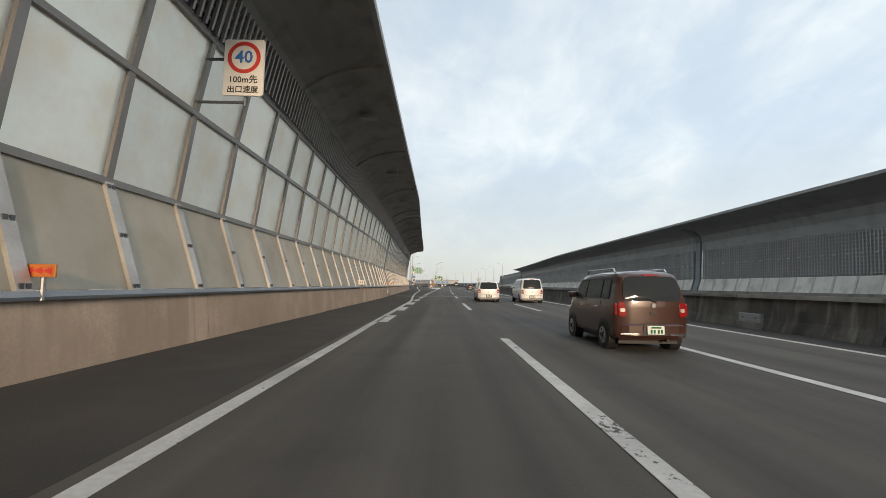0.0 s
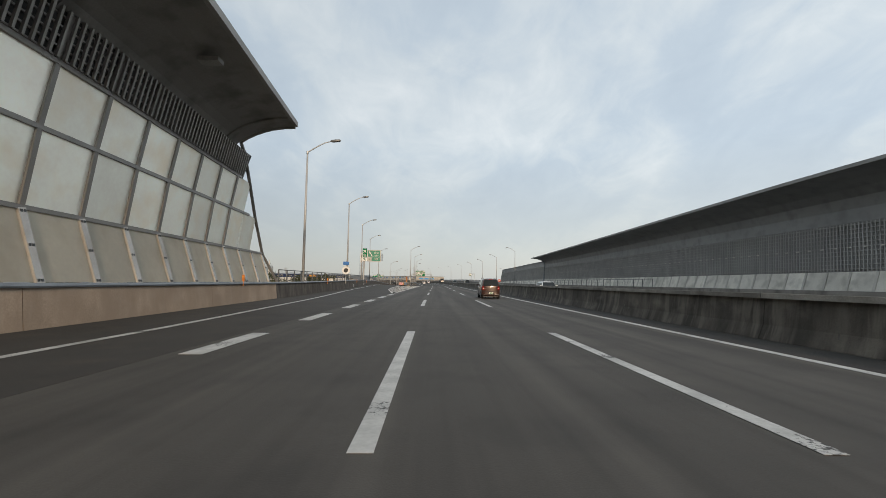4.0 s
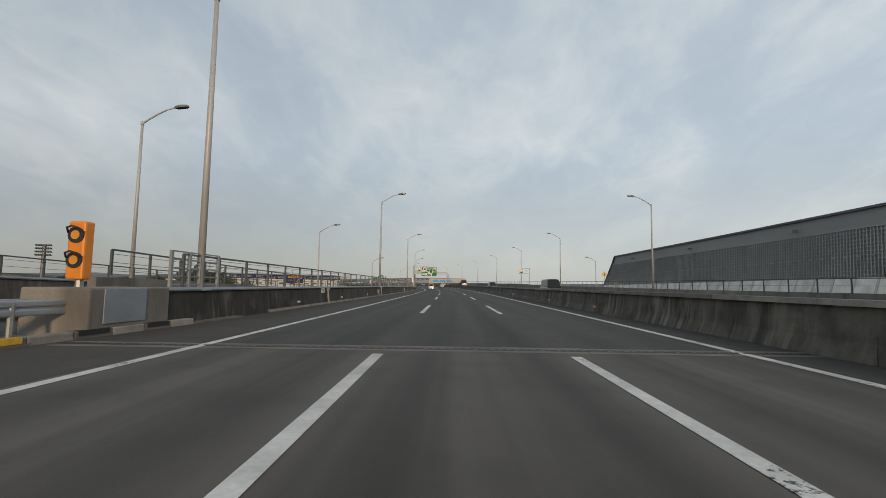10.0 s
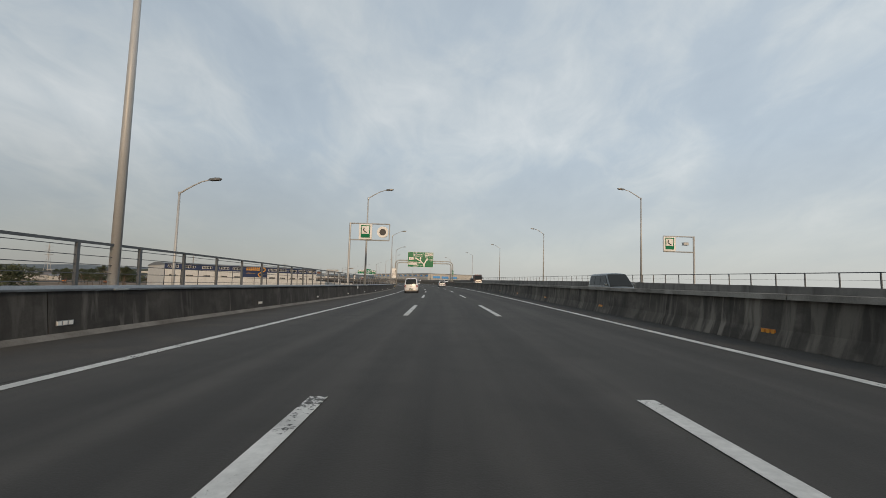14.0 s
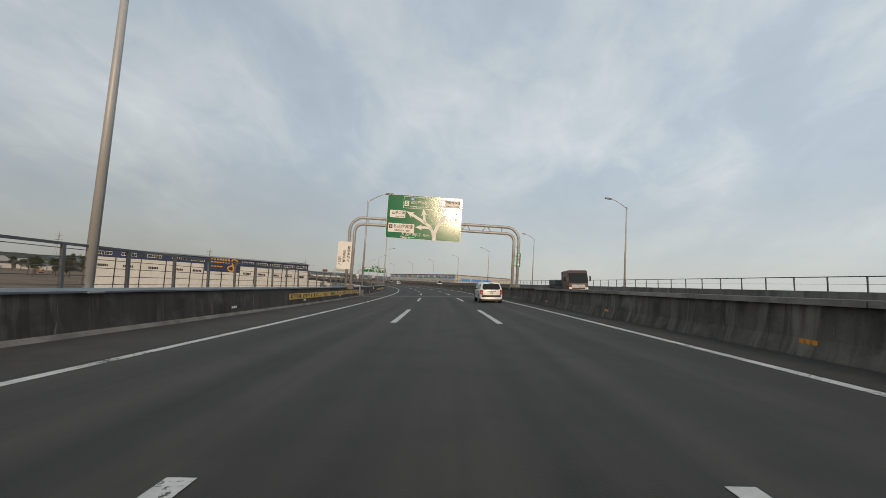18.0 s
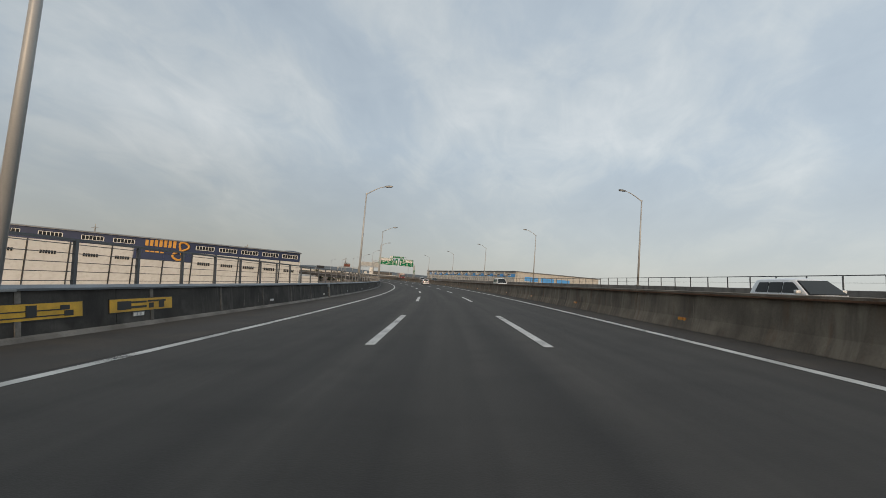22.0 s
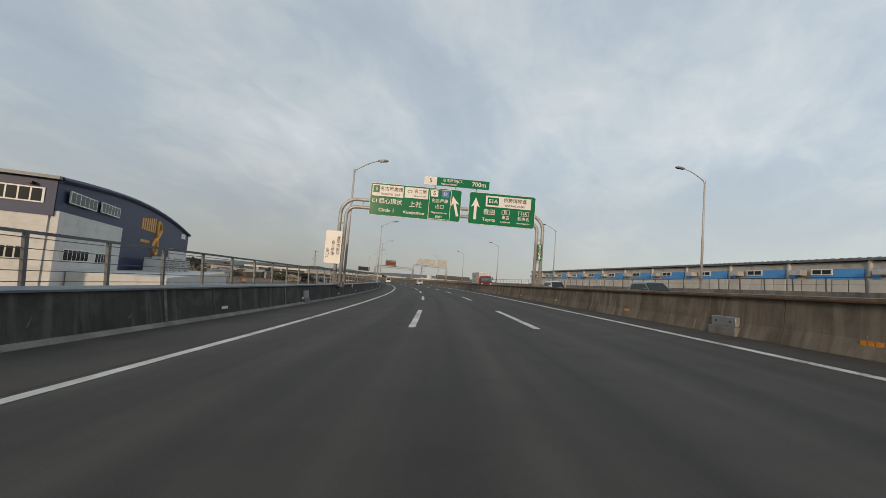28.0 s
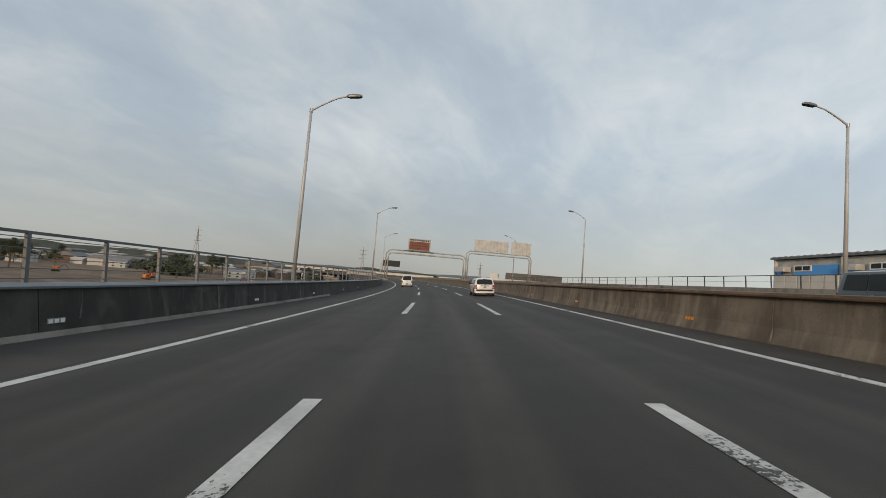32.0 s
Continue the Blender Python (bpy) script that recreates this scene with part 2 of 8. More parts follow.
M_ASPHALT = way_asphalt("asphalt", (0.0395, 0.0358, 0.0312), (0.0275, 0.0248, 0.0215))
M_ASPHALT_PALE = way_asphalt("paler_asphalt", (0.074, 0.066, 0.057), (0.054, 0.0485, 0.0425))
M_ASPHALT_SH = material("shoulder_asphalt", (0.041, 0.037, 0.033), 0.88, spread=0.3, scale=2.5, fine=40, bump=0.45, stain=(0.062, 0.051, 0.040))
M_PATCH = material("joint_concrete", (0.145, 0.129, 0.110), 0.85, spread=0.25, scale=1.5, fine=30, bump=0.3, stain=(0.09, 0.085, 0.08))


def chipped_paint(name, base, share, ground=(0.045, 0.042, 0.038)):
    """Road paint with small chips and tyre-worn patches down to the asphalt."""
    m = material(name, base, 0.65, spread=0.22, scale=0.5, fine=18, bump=0.2, stain=tuple(c * 0.6 for c in base))
    n, l = m.node_tree.nodes, m.node_tree.links
    b = n["Principled BSDF"]
    geo, chip, worn = n.new("ShaderNodeNewGeometry"), n.new("ShaderNodeTexNoise"), n.new("ShaderNodeTexNoise")
    chip.inputs["Scale"].default_value, chip.inputs["Detail"].default_value, chip.inputs["Roughness"].default_value = 16.0, 6, 0.7
    worn.inputs["Scale"].default_value, worn.inputs["Detail"].default_value = 0.9, 4
    add, mr, mx = n.new("ShaderNodeMath"), n.new("ShaderNodeMapRange"), n.new("ShaderNodeMix")
    add.operation, mx.data_type = "ADD", "RGBA"
    mr.inputs["From Min"].default_value, mr.inputs["From Max"].default_value = 1.19 - share, 1.25 - share
    mx.inputs["B"].default_value = (*ground, 1)
    l.new(geo.outputs["Position"], chip.inputs["Vector"]), l.new(geo.outputs["Position"], worn.inputs["Vector"])
    l.new(chip.outputs[0], add.inputs[0]), l.new(worn.outputs[0], add.inputs[1]), l.new(add.outputs[0], mr.inputs["Value"])
    l.new(b.inputs["Base Color"].links[0].from_socket, mx.inputs["A"]), l.new(mr.outputs[0], mx.inputs[0])
    l.new(mx.outputs["Result"], b.inputs["Base Color"])
    return m


M_LINE = chipped_paint("road_paint", (0.56, 0.55, 0.52), 0.04)


def run_stained(name, base, soot, lime, share=0.5, rust=None):
    """Cast concrete with dark grime and pale runs that follow the fall of the water: its UV map holds the way and the height in metres."""
    m = material(name, base, 0.92, spread=0.28, scale=1.6, fine=22, bump=0.35, stain=soot, vary=0.14)
    n, l = m.node_tree.nodes, m.node_tree.links
    b = n["Principled BSDF"]
    uv = n.new("ShaderNodeUVMap")
    uv.uv_map = "run"
    last = b.inputs["Base Color"].links[0].from_socket
    layers = [(soot, (0.9, 0.35, 1), 0.47, 0.62, 0.8), (lime, (0.8, 1.1, 1), 0.53, 0.74, 0.5), (soot, (6.5, 0.5, 1), 0.52, 0.64, 0.7), (lime, (3.3, 0.45, 1), 0.60 - 0.12 * share, 0.72 - 0.12 * share, 0.8)]
    if rust:
        layers.append((rust, (2.6, 0.6, 1), 0.56, 0.70, 0.7))
    far, fr = n.new("ShaderNodeTexNoise"), n.new("ShaderNodeMapRange")  # stretches with many runs and stretches with few
    fm = n.new("ShaderNodeMapping")
    fm.inputs["Scale"].default_value = (0.16, 0.0, 1)
    far.inputs["Scale"].default_value, far.inputs["Detail"].default_value = 1.0, 3
    fr.inputs["From Min"].default_value, fr.inputs["From Max"].default_value, fr.inputs["To Min"].default_value = 0.42, 0.64, 0.12
    l.new(uv.outputs[0], fm.inputs[0]), l.new(fm.outputs[0], far.inputs["Vector"]), l.new(far.outputs[0], fr.inputs["Value"])
    for tone, sc, lo, hi, most in layers:
        mp, ns, mr, mx = n.new("ShaderNodeMapping"), n.new("ShaderNodeTexNoise"), n.new("ShaderNodeMapRange"), n.new("ShaderNodeMix")
        mp.inputs["Scale"].default_value = sc
        mp.inputs["Location"].default_value = (sc[0] * 7.3, sc[0] * 3.1, 0)
        ns.inputs["Scale"].default_value, ns.inputs["Detail"].default_value, ns.inputs["Roughness"].default_value, ns.inputs["Distortion"].default_value = 1.0, 5, 0.55, 0.25
        mr.inputs["From Min"].default_value, mr.inputs["From Max"].default_value, mr.inputs["To Max"].default_value = lo, hi, most
        mx.data_type = "RGBA"
        mx.inputs["B"].default_value = (*tone, 1)
        l.new(uv.outputs[0], mp.inputs[0]), l.new(mp.outputs[0], ns.inputs["Vector"]), l.new(ns.outputs[0], mr.inputs["Value"])
        if sc[0] > 3:
            few = n.new("ShaderNodeMath")
            few.operation = "MULTIPLY"
            l.new(mr.outputs[0], few.inputs[0]), l.new(fr.outputs[0], few.inputs[1]), l.new(few.outputs[0], mx.inputs[0])
        else:
            l.new(mr.outputs[0], mx.inputs[0])
        l.new(last, mx.inputs["A"])
        last = mx.outputs["Result"]
    l.new(last, b.inputs["Base Color"])
    return m


M_CONCRETE = material("barrier_concrete", (0.20, 0.185, 0.165), 0.9, spread=0.25, scale=2.2, fine=25, bump=0.3, stain=(0.075, 0.068, 0.06), streak=0.28, vary=0.12)
M_CONCRETE_BR = run_stained("brown_grey_concrete", (0.105, 0.092, 0.079), (0.045, 0.039, 0.034), (0.17, 0.155, 0.135))
M_CONCRETE_DK = run_stained("sooty_concrete", (0.100, 0.087, 0.072), (0.036, 0.031, 0.026), (0.25, 0.222, 0.185), 0.8)
M_CONCRETE_LEFT = run_stained("soot_blackened_concrete", (0.048, 0.044, 0.039), (0.022, 0.020, 0.018), (0.135, 0.126, 0.112), 0.35)
M_CONCRETE_RUST = run_stained("rust_washed_concrete", (0.158, 0.130, 0.098), (0.076, 0.062, 0.047), (0.28, 0.24, 0.185), 0.7, (0.125, 0.075, 0.043))
# new concrete whose base colour is warmed to tan for the low sun's glow
M_CONCRETE_GLOW = run_stained("sun_glow_new_concrete", (0.40, 0.305, 0.225), (0.34, 0.255, 0.187), (0.42, 0.335, 0.26), 0.1)
M_COPING = material("pale_coping_concrete", (0.25, 0.232, 0.205), 0.9, spread=0.3, scale=0.7, fine=25, bump=0.3, stain=(0.10, 0.085, 0.07), vary=0.25)
M_STREAK_RUST = material("rust_streak", (0.225, 0.185, 0.140), 0.95, spread=0.4, scale=0.25, fine=12, bump=0.2, stain=(0.13, 0.10, 0.075), vary=0.2)
M_STREAK_LT = material("lime_streak", (0.135, 0.122, 0.106), 0.95, spread=0.45, scale=0.25, fine=12, bump=0.2, stain=(0.07, 0.063, 0.055), vary=0.25)
M_STEEL = material("galvanised_steel", (0.36, 0.37, 0.37), 0.5, 0.75, spread=0.18, scale=0.8, fine=30, bump=0.1)
M_RAILSTEEL = material("weathered_rail_steel", (0.27, 0.295, 0.32), 0.5, 0.3, spread=0.2, scale=1, fine=30, bump=0.1)
M_FENCE = material("dark_fence_steel", (0.12, 0.125, 0.13), 0.5, 0.6, spread=0.2, scale=1, fine=30, bump=0.1)
M_POLE = material("painted_lamp_pole", (0.42, 0.42, 0.41), 0.5, 0.2, spread=0.12, scale=1.5, fine=30, bump=0.08)
M_LAMPHEAD = material("lamp_head_enamel", (0.16, 0.16, 0.155), 0.4, 0.3, spread=0.2, scale=0.5, fine=30, bump=0.1)
M_GANTRY = material("gantry_paint", (0.40, 0.40, 0.38), 0.45, 0.2, spread=0.15, scale=0.8, fine=20, bump=0.1, stain=(0.26, 0.25, 0.23))
M_RUST = material("rusted_steel", (0.13, 0.065, 0.035), 0.85, 0.2, spread=0.4, scale=0.8, fine=20, bump=0.4)
M_DARKSTEEL = material("dark_panel_steel", (0.245, 0.238, 0.226), 0.6, 0.25, spread=0.15, scale=3, fine=18, bump=0.12, stain=(0.12, 0.116, 0.11))
M_SLAT = material("fin_steel", (0.42, 0.415, 0.40), 0.55, 0.2, spread=0.18, scale=2, fine=15, bump=0.15)
M_CANOPY = material("canopy_steel", (0.33, 0.333, 0.33), 0.6, 0.2, spread=0.1, scale=5, fine=18, bump=0.1, stain=(0.24, 0.243, 0.24))
M_PORTAL = material("blue_grey_plate", (0.17, 0.195, 0.21), 0.5, 0.2, spread=0.18, scale=1, fine=18, bump=0.15, stain=(0.10, 0.11, 0.115))
M_COMB = material("comb_steel", (0.03, 0.028, 0.026), 0.75, 0.1, spread=0.3, scale=0.8, fine=25, bump=0.2)
M_BACKING = material("slat_backing_steel", (0.30, 0.298, 0.29), 0.7, 0.1, spread=0.1, scale=5, fine=15, bump=0.1)
M_PANELPLAIN = material("plain_tan_sheet", (0.36, 0.29, 0.22), 0.7, spread=0.15, scale=1.2, fine=15, bump=0.1)
M_LOUVER = material("louvre_panel_steel", (0.26, 0.255, 0.245), 0.55, 0.35, spread=0.18, scale=2, fine=15, bump=0.15)
M_SKIRT = material("cement_skirt_panel", (0.70, 0.675, 0.61), 0.8, spread=0.15, scale=1.2, fine=20, bump=0.15, stain=(0.42, 0.40, 0.355), vary=0.1)
M_MULLION = material("aluminium_mullion", (0.27, 0.255, 0.24), 0.5, 0.5, spread=0.15, scale=1, fine=25, bump=0.1)
M_MULLION_LT = material("bright_aluminium_post", (0.50, 0.48, 0.45), 0.45, 0.5, spread=0.15, scale=0.7, fine=25, bump=0.1, stain=(0.3, 0.27, 0.24))
M_RED = material("red_reflector", (0.55, 0.04, 0.03), 0.4, spread=0.1, scale=0.3, bump=0.0)
M_ORANGE = material("orange_reflector", (0.52, 0.17, 0.03), 0.45, spread=0.12, scale=0.2, bump=0.05)
M_SIGNAL = material("signal_orange_enamel", (0.72, 0.235, 0.02), 0.45, spread=0.12, scale=0.3, bump=0.05)
M_MINT = material("faded_green_sign_face", (0.045, 0.235, 0.15), 0.35, spread=0.12, scale=0.5, bump=0.0, stain=(0.06, 0.26, 0.18))
M_PALEPINK = material("pale_pink_print", (0.62, 0.44, 0.45), 0.5, spread=0.2, scale=0.5, bump=0.0, stain=(0.60, 0.52, 0.50))
# blue-grey base colour paints the sky's reflection into the lorry's windscreen
M_SCREEN_SKY = material("sky_reflecting_windscreen", (0.075, 0.115, 0.12), 0.08, 0.0, spread=0.3, scale=0.5, bump=0.0)
M_AMBER = material("amber_lens", (0.65, 0.28, 0.03), 0.3, spread=0.1, scale=0.2, bump=0.0)
M_YELLOW = material("yellow_sheeting", (0.62, 0.36, 0.03), 0.5, spread=0.2, scale=0.3, fine=30, bump=0.05, stain=(0.35, 0.2, 0.03))
M_WHITE = material("white_sheeting", (0.72, 0.70, 0.66), 0.45, spread=0.06, scale=0.6, bump=0.03)
M_GREEN = material("green_sheeting", (0.004, 0.155, 0.06), 0.13, spread=0.10, scale=1.2, bump=0.02)
M_GREEN.node_tree.nodes["Principled BSDF"].inputs["Specular IOR Level"].default_value = 0.3
M_PINK = material("pink_print", (0.48, 0.20, 0.24), 0.5, spread=0.25, scale=0.2, bump=0.0)
M_BLUE = material("blue_sheeting", (0.03, 0.16, 0.45), 0.45, spread=0.1, scale=0.6, bump=0.02)
M_BLACK = material("black_plastic", (0.02, 0.02, 0.021), 0.5, spread=0.2, scale=0.4, bump=0.05)
M_RUBBER = material("rubber", (0.022, 0.022, 0.022), 0.85, spread=0.25, scale=0.3, bump=0.2)
M_GLASS = material("tinted_glass", (0.02, 0.024, 0.026), 0.12, 0.0, spread=0.1, scale=0.5, bump=0.0)
M_GLASS.node_tree.nodes["Principled BSDF"].inputs["Specular IOR Level"].default_value = 0.22
M_LED = material("led_panel_face", (0.16, 0.045, 0.03), 0.5, spread=0.3, scale=0.4, fine=12, bump=0.2)
M_NAVY = material("navy_cladding", (0.018, 0.032, 0.085), 0.5, 0.1, spread=0.15, scale=4, fine=8, bump=0.05)
M_WALLWHITE = material("white_cladding", (0.56, 0.555, 0.53), 0.6, spread=0.07, scale=5, fine=6, bump=0.05, stain=(0.46, 0.45, 0.42))
M_CREAM = material("cream_cladding", (0.46, 0.44, 0.395), 0.65, spread=0.08, scale=4, fine=8, bump=0.05, stain=(0.28, 0.265, 0.24))
M_SKYBLUE = material("blue_cladding", (0.08, 0.31, 0.68), 0.55, spread=0.1, scale=3, fine=8, bump=0.05)
M_ROOF = material("roof_sheet", (0.20, 0.21, 0.22), 0.55, 0.3, spread=0.15, scale=3, fine=8, bump=0.1)
M_BUFF = material("buff_panel", (0.52, 0.50, 0.455), 0.7, spread=0.12, scale=2, fine=10, bump=0.05, vary=0.06)
M_LOGO = material("orange_logo_paint", (0.62, 0.30, 0.05), 0.5, spread=0.08, scale=1, bump=0.0)
M_SIGNBACK = material("sign_back_aluminium", (0.52, 0.51, 0.48), 0.5, 0.35, spread=0.12, scale=1, fine=15, bump=0.1, stain=(0.4, 0.38, 0.34))
M_EARTH = material("plain_earth", (0.15, 0.10, 0.062), 0.95, spread=0.5, scale=16, fine=0.2, bump=0.3, stain=(0.07, 0.06, 0.042), stretch=(0.35, 1.0, 1))
M_LEAF = material("dark_foliage", (0.056, 0.068, 0.036), 0.8, spread=0.45, scale=0.8, fine=6, bump=0.3)
M_BARK = material("bark", (0.10, 0.075, 0.055), 0.9, spread=0.3, scale=0.4, fine=20, bump=0.4)
def speckled(name, tones, rough=0.85):
    """One colour for each loose piece, out of a few tones."""
    m = material(name, tones[0], rough, spread=0.1, scale=3, fine=3, bump=0.0)
    n, l = m.node_tree.nodes, m.node_tree.links
    geo, ramp = n.new("ShaderNodeNewGeometry"), n.new("ShaderNodeValToRGB")
    ramp.color_ramp.interpolation = "CONSTANT"
    e = ramp.color_ramp.elements
    e[0].position, e[0].color = 0.0, (*tones[0], 1)
    e[1].position, e[1].color = 1.0 / len(tones), (*tones[1], 1)
    for i, c in enumerate(tones[2:]):
        e.new((i + 2) / len(tones)).color = (*c, 1)
    l.new(geo.outputs["Random Per Island"], ramp.inputs[0])
    l.new(ramp.outputs[0], n["Principled BSDF"].inputs["Base Color"])
    return m


M_TOWN = speckled("town_roofs_and_walls", [(0.10, 0.10, 0.105), (0.28, 0.27, 0.25), (0.13, 0.09, 0.07), (0.07, 0.075, 0.08), (0.42, 0.41, 0.39), (0.16, 0.15, 0.145), (0.09, 0.07, 0.06)])
# blue-grey base colour stands in for air haze over the far hills
M_HILL = material("haze_tinted_hill", (0.115, 0.135, 0.15), 0.95, spread=0.2, scale=60, fine=0.1, bump=0.0)


def frosted(name, base, dirt, share):
    """Milky translucent sheet: daylight behind it shines through, weathered towards patches of dirt."""
    m = material(name, base, 0.5, spread=0.06, scale=0.9, fine=8, bump=0.05, stain=dirt, vary=0.06)
    n, l = m.node_tree.nodes, m.node_tree.links
    b = n["Principled BSDF"]
    tr, mx = n.new("ShaderNodeBsdfTranslucent"), n.new("ShaderNodeMixShader")
    mx.inputs[0].default_value = share
    src = b.inputs["Base Color"].links[0].from_socket
    l.new(src, tr.inputs["Color"])
    rf, m2 = n.new("ShaderNodeBsdfRefraction"), n.new("ShaderNodeMixShader")
    rf.inputs["Roughness"].default_value, rf.inputs["IOR"].default_value = 0.75, 1.12
    l.new(src, rf.inputs["Color"])
    m2.inputs[0].default_value = 0.55
    l.new(tr.outputs[0], m2.inputs[1]), l.new(rf.outputs[0], m2.inputs[2])
    l.new(b.outputs[0], mx.inputs[1]), l.new(m2.outputs[0], mx.inputs[2])
    l.new(mx.outputs[0], n["Material Output"].inputs[0])
    return m


M_FROST = frosted("frosted_sheet", (0.97, 0.94, 0.88), (0.90, 0.83, 0.72), 0.93)
M_PANEL = frosted("milky_lower_sheet", (0.74, 0.70, 0.61), (0.62, 0.56, 0.46), 0.6)


def paint(name, base, rough=0.3):
    return material(name, base, rough, 0.1, spread=0.05, scale=0.5, fine=3, bump=0.0, coat=0.7)


M_CARWHITE = paint("white_car_paint", (0.72, 0.72, 0.71))
M_CARBROWN = paint("bronze_car_paint", (0.058, 0.025, 0.018))
M_CARBLACK = paint("black_car_paint", (0.022, 0.022, 0.026))
M_CARGREY = paint("slate_car_paint", (0.06, 0.075, 0.085))
M_CARSILVER = paint("silver_car_paint", (0.45, 0.47, 0.49))
M_CARRED = paint("red_cab_paint", (0.17, 0.012, 0.016))
M_CHROME = material("chrome", (0.6, 0.6, 0.6), 0.2, 1.0, spread=0.05, scale=0.5, bump=0.0)
M_TAIL = material("tail_lamp_lens", (0.27, 0.012, 0.012), 0.15, spread=0.1, scale=0.2, bump=0.0, coat=0.5)


# ---- mesh tools ----
def mesh_of(bm, mat, name="mesh", smooth=False):
    me = bpy.data.meshes.new(name)
    bmesh.ops.recalc_face_normals(bm, faces=bm.faces)
    bm.to_mesh(me)
    bm.free()
    me.materials.append(mat)
    if smooth:
        me.polygons.foreach_set("use_smooth", [True] * len(me.polygons))
    return me


def part(name, bm, mat, parent=None, label="", m=None, smooth=False):
    me = bm if isinstance(bm, bpy.types.Mesh) else mesh_of(bm, mat, name, smooth)
    ob = new(name, me)
    if parent:
        ob.parent = parent
    if m is not None:
        ob.matrix_basis = m
    if label:
        ob["label"] = label
    return ob


def thing(name, label, category, m=None, group="", kind=""):
    e = new(name)
    e.empty_display_size = 0.3
    if m is not None:
        e.matrix_basis = m
    return tagged(e, label, category, group, kind)


def box(bm, x0, x1, y0, y1, z0, z1, m=None, bev=0.0):
    vs = [bm.verts.new((x, y, z)) for z in (z0, z1) for y in (y0, y1) for x in (x0, x1)]
    if m is not None:
        for v in vs:
            v.co = m @ v.co
    fs = [bm.faces.new([vs[i] for i in f]) for f in ((0, 2, 3, 1), (4, 5, 7, 6), (0, 1, 5, 4), (1, 3, 7, 5), (3, 2, 6, 7), (2, 0, 4, 6))]
    if bev:
        es = list({e for f in fs for e in f.edges})
        bmesh.ops.bevel(bm, geom=es, offset=bev, segments=2, affect="EDGES", profile=0.5)
    return bm


def bx(x0, x1, y0, y1, z0, z1, m=None, bev=0.0):
    return box(bmesh.new(), x0, x1, y0, y1, z0, z1, m, bev)


def tube(bm, pts, r, n=8, r_end=None, cap=True):
    """A round bar along points; r_end: its radius at the far end."""
    pts = [Vector(p) for p in pts]
    rings, side = [], None
    for i, p in enumerate(pts):
        d = (pts[min(i + 1, len(pts) - 1)] - pts[max(i - 1, 0)]).normalized()
        if side is None or abs(side.dot(d)) > 0.95:
            side = d.orthogonal().normalized()
        side = (side - d * side.dot(d)).normalized()
        up = d.cross(side)
        rr = r if r_end is None else r + (r_end - r) * i / (len(pts) - 1)
        rings.append([bm.verts.new(p + (side * math.cos(a) + up * math.sin(a)) * rr) for a in (2 * math.pi * j / n for j in range(n))])
    for a, b in zip(rings, rings[1:]):
        for j in range(n):
            bm.faces.new((a[j], a[(j + 1) % n], b[(j + 1) % n], b[j]))
    if cap:
        bm.faces.new(rings[0][::-1]), bm.faces.new(rings[-1])
    return bm


def sweep(profile, s0, s1, step=5.0, shift=None, closed=True, drop=None, uv=False, run=False):
    """A section of (u, z) points carried along the road from s0 to s1. shift(s): its offset; drop(s): its fall."""
    bm = bmesh.new()
    n = max(1, int(round((s1 - s0) / step)))
    rings = []
    for i in range(n + 1):
        s = s0 + (s1 - s0) * i / n
        du, dz = (shift(s) if shift else 0.0), (drop(s) if drop else 0.0)
        rings.append([bm.verts.new(P(s, u + du, z + dz)) for u, z in profile])
    k = len(profile)
    for a, b in zip(rings, rings[1:]):
        for j in range(k if closed else k - 1):
            bm.faces.new((a[j], a[(j + 1) % k], b[(j + 1) % k], b[j]))
    if closed:
        bm.faces.new(rings[0]), bm.faces.new(rings[-1][::-1])
    if uv:
        lay = bm.loops.layers.uv.new("way")
        mark = {v: (u, s0 + (s1 - s0) * i / n) for i, r in enumerate(rings) for v, (u, _) in zip(r, profile)}
        for f in bm.faces:
            for lp in f.loops:
                lp[lay].uv = mark[lp.vert]
    if run:
        lay = bm.loops.layers.uv.new("run")
        mark = {v: (s0 + (s1 - s0) * i / n, z) for i, r in enumerate(rings) for v, (_, z) in zip(r, profile)}
        for f in bm.faces:
            for lp in f.loops:
                lp[lay].uv = mark[lp.vert]
    return bm


def rect(u0, u1, z0, z1):
    return [(u0, z0), (u1, z0), (u1, z1), (u0, z1)]


def strip(u0, u1, s0, s1, z=0.004, step=2.5, shift=None, thick=0.003, drop=None):
    return sweep(rect(u0, u1, z - thick, z), s0, s1, step, shift, drop=drop)


def setting(name, bm, mat, label, category="structure", parent=None):
    ob = part(name, bm, mat, parent)
    return tagged(ob, label, category, kind="structure")


def text_mesh(body, size, mat, align="CENTER", vertical=False, squeeze=1.0):
    """Flat lettering in the x-z plane, facing -y, centred on its origin."""
    cu = bpy.data.curves.new("lettering", "FONT")
    wide = any(ord(ch) > 255 for ch in body)
    cu.body, cu.size, cu.align_x, cu.align_y = body, size * (0.8 if wide else 0.95), align, "CENTER"
    cu.resolution_u = 2
    cu.extrude = 0.004
    cu.offset = (0.006 if wide else 0.014) * cu.size
    if vertical:
        cu.body, cu.space_line = "\n".join(body), 1.0
    tmp = bpy.data.objects.new("lettering", cu)
    scene.collection.objects.link(tmp)
    dg = bpy.context.evaluated_depsgraph_get()
    me = bpy.data.meshes.new_from_object(tmp.evaluated_get(dg))
    bpy.data.objects.remove(tmp)
    me.transform(Matrix.Rotation(radians(90), 4, "X") @ Matrix.Diagonal((squeeze, 1, 1, 1)))
    me.materials.clear()
    me.materials.append(mat)
    return me

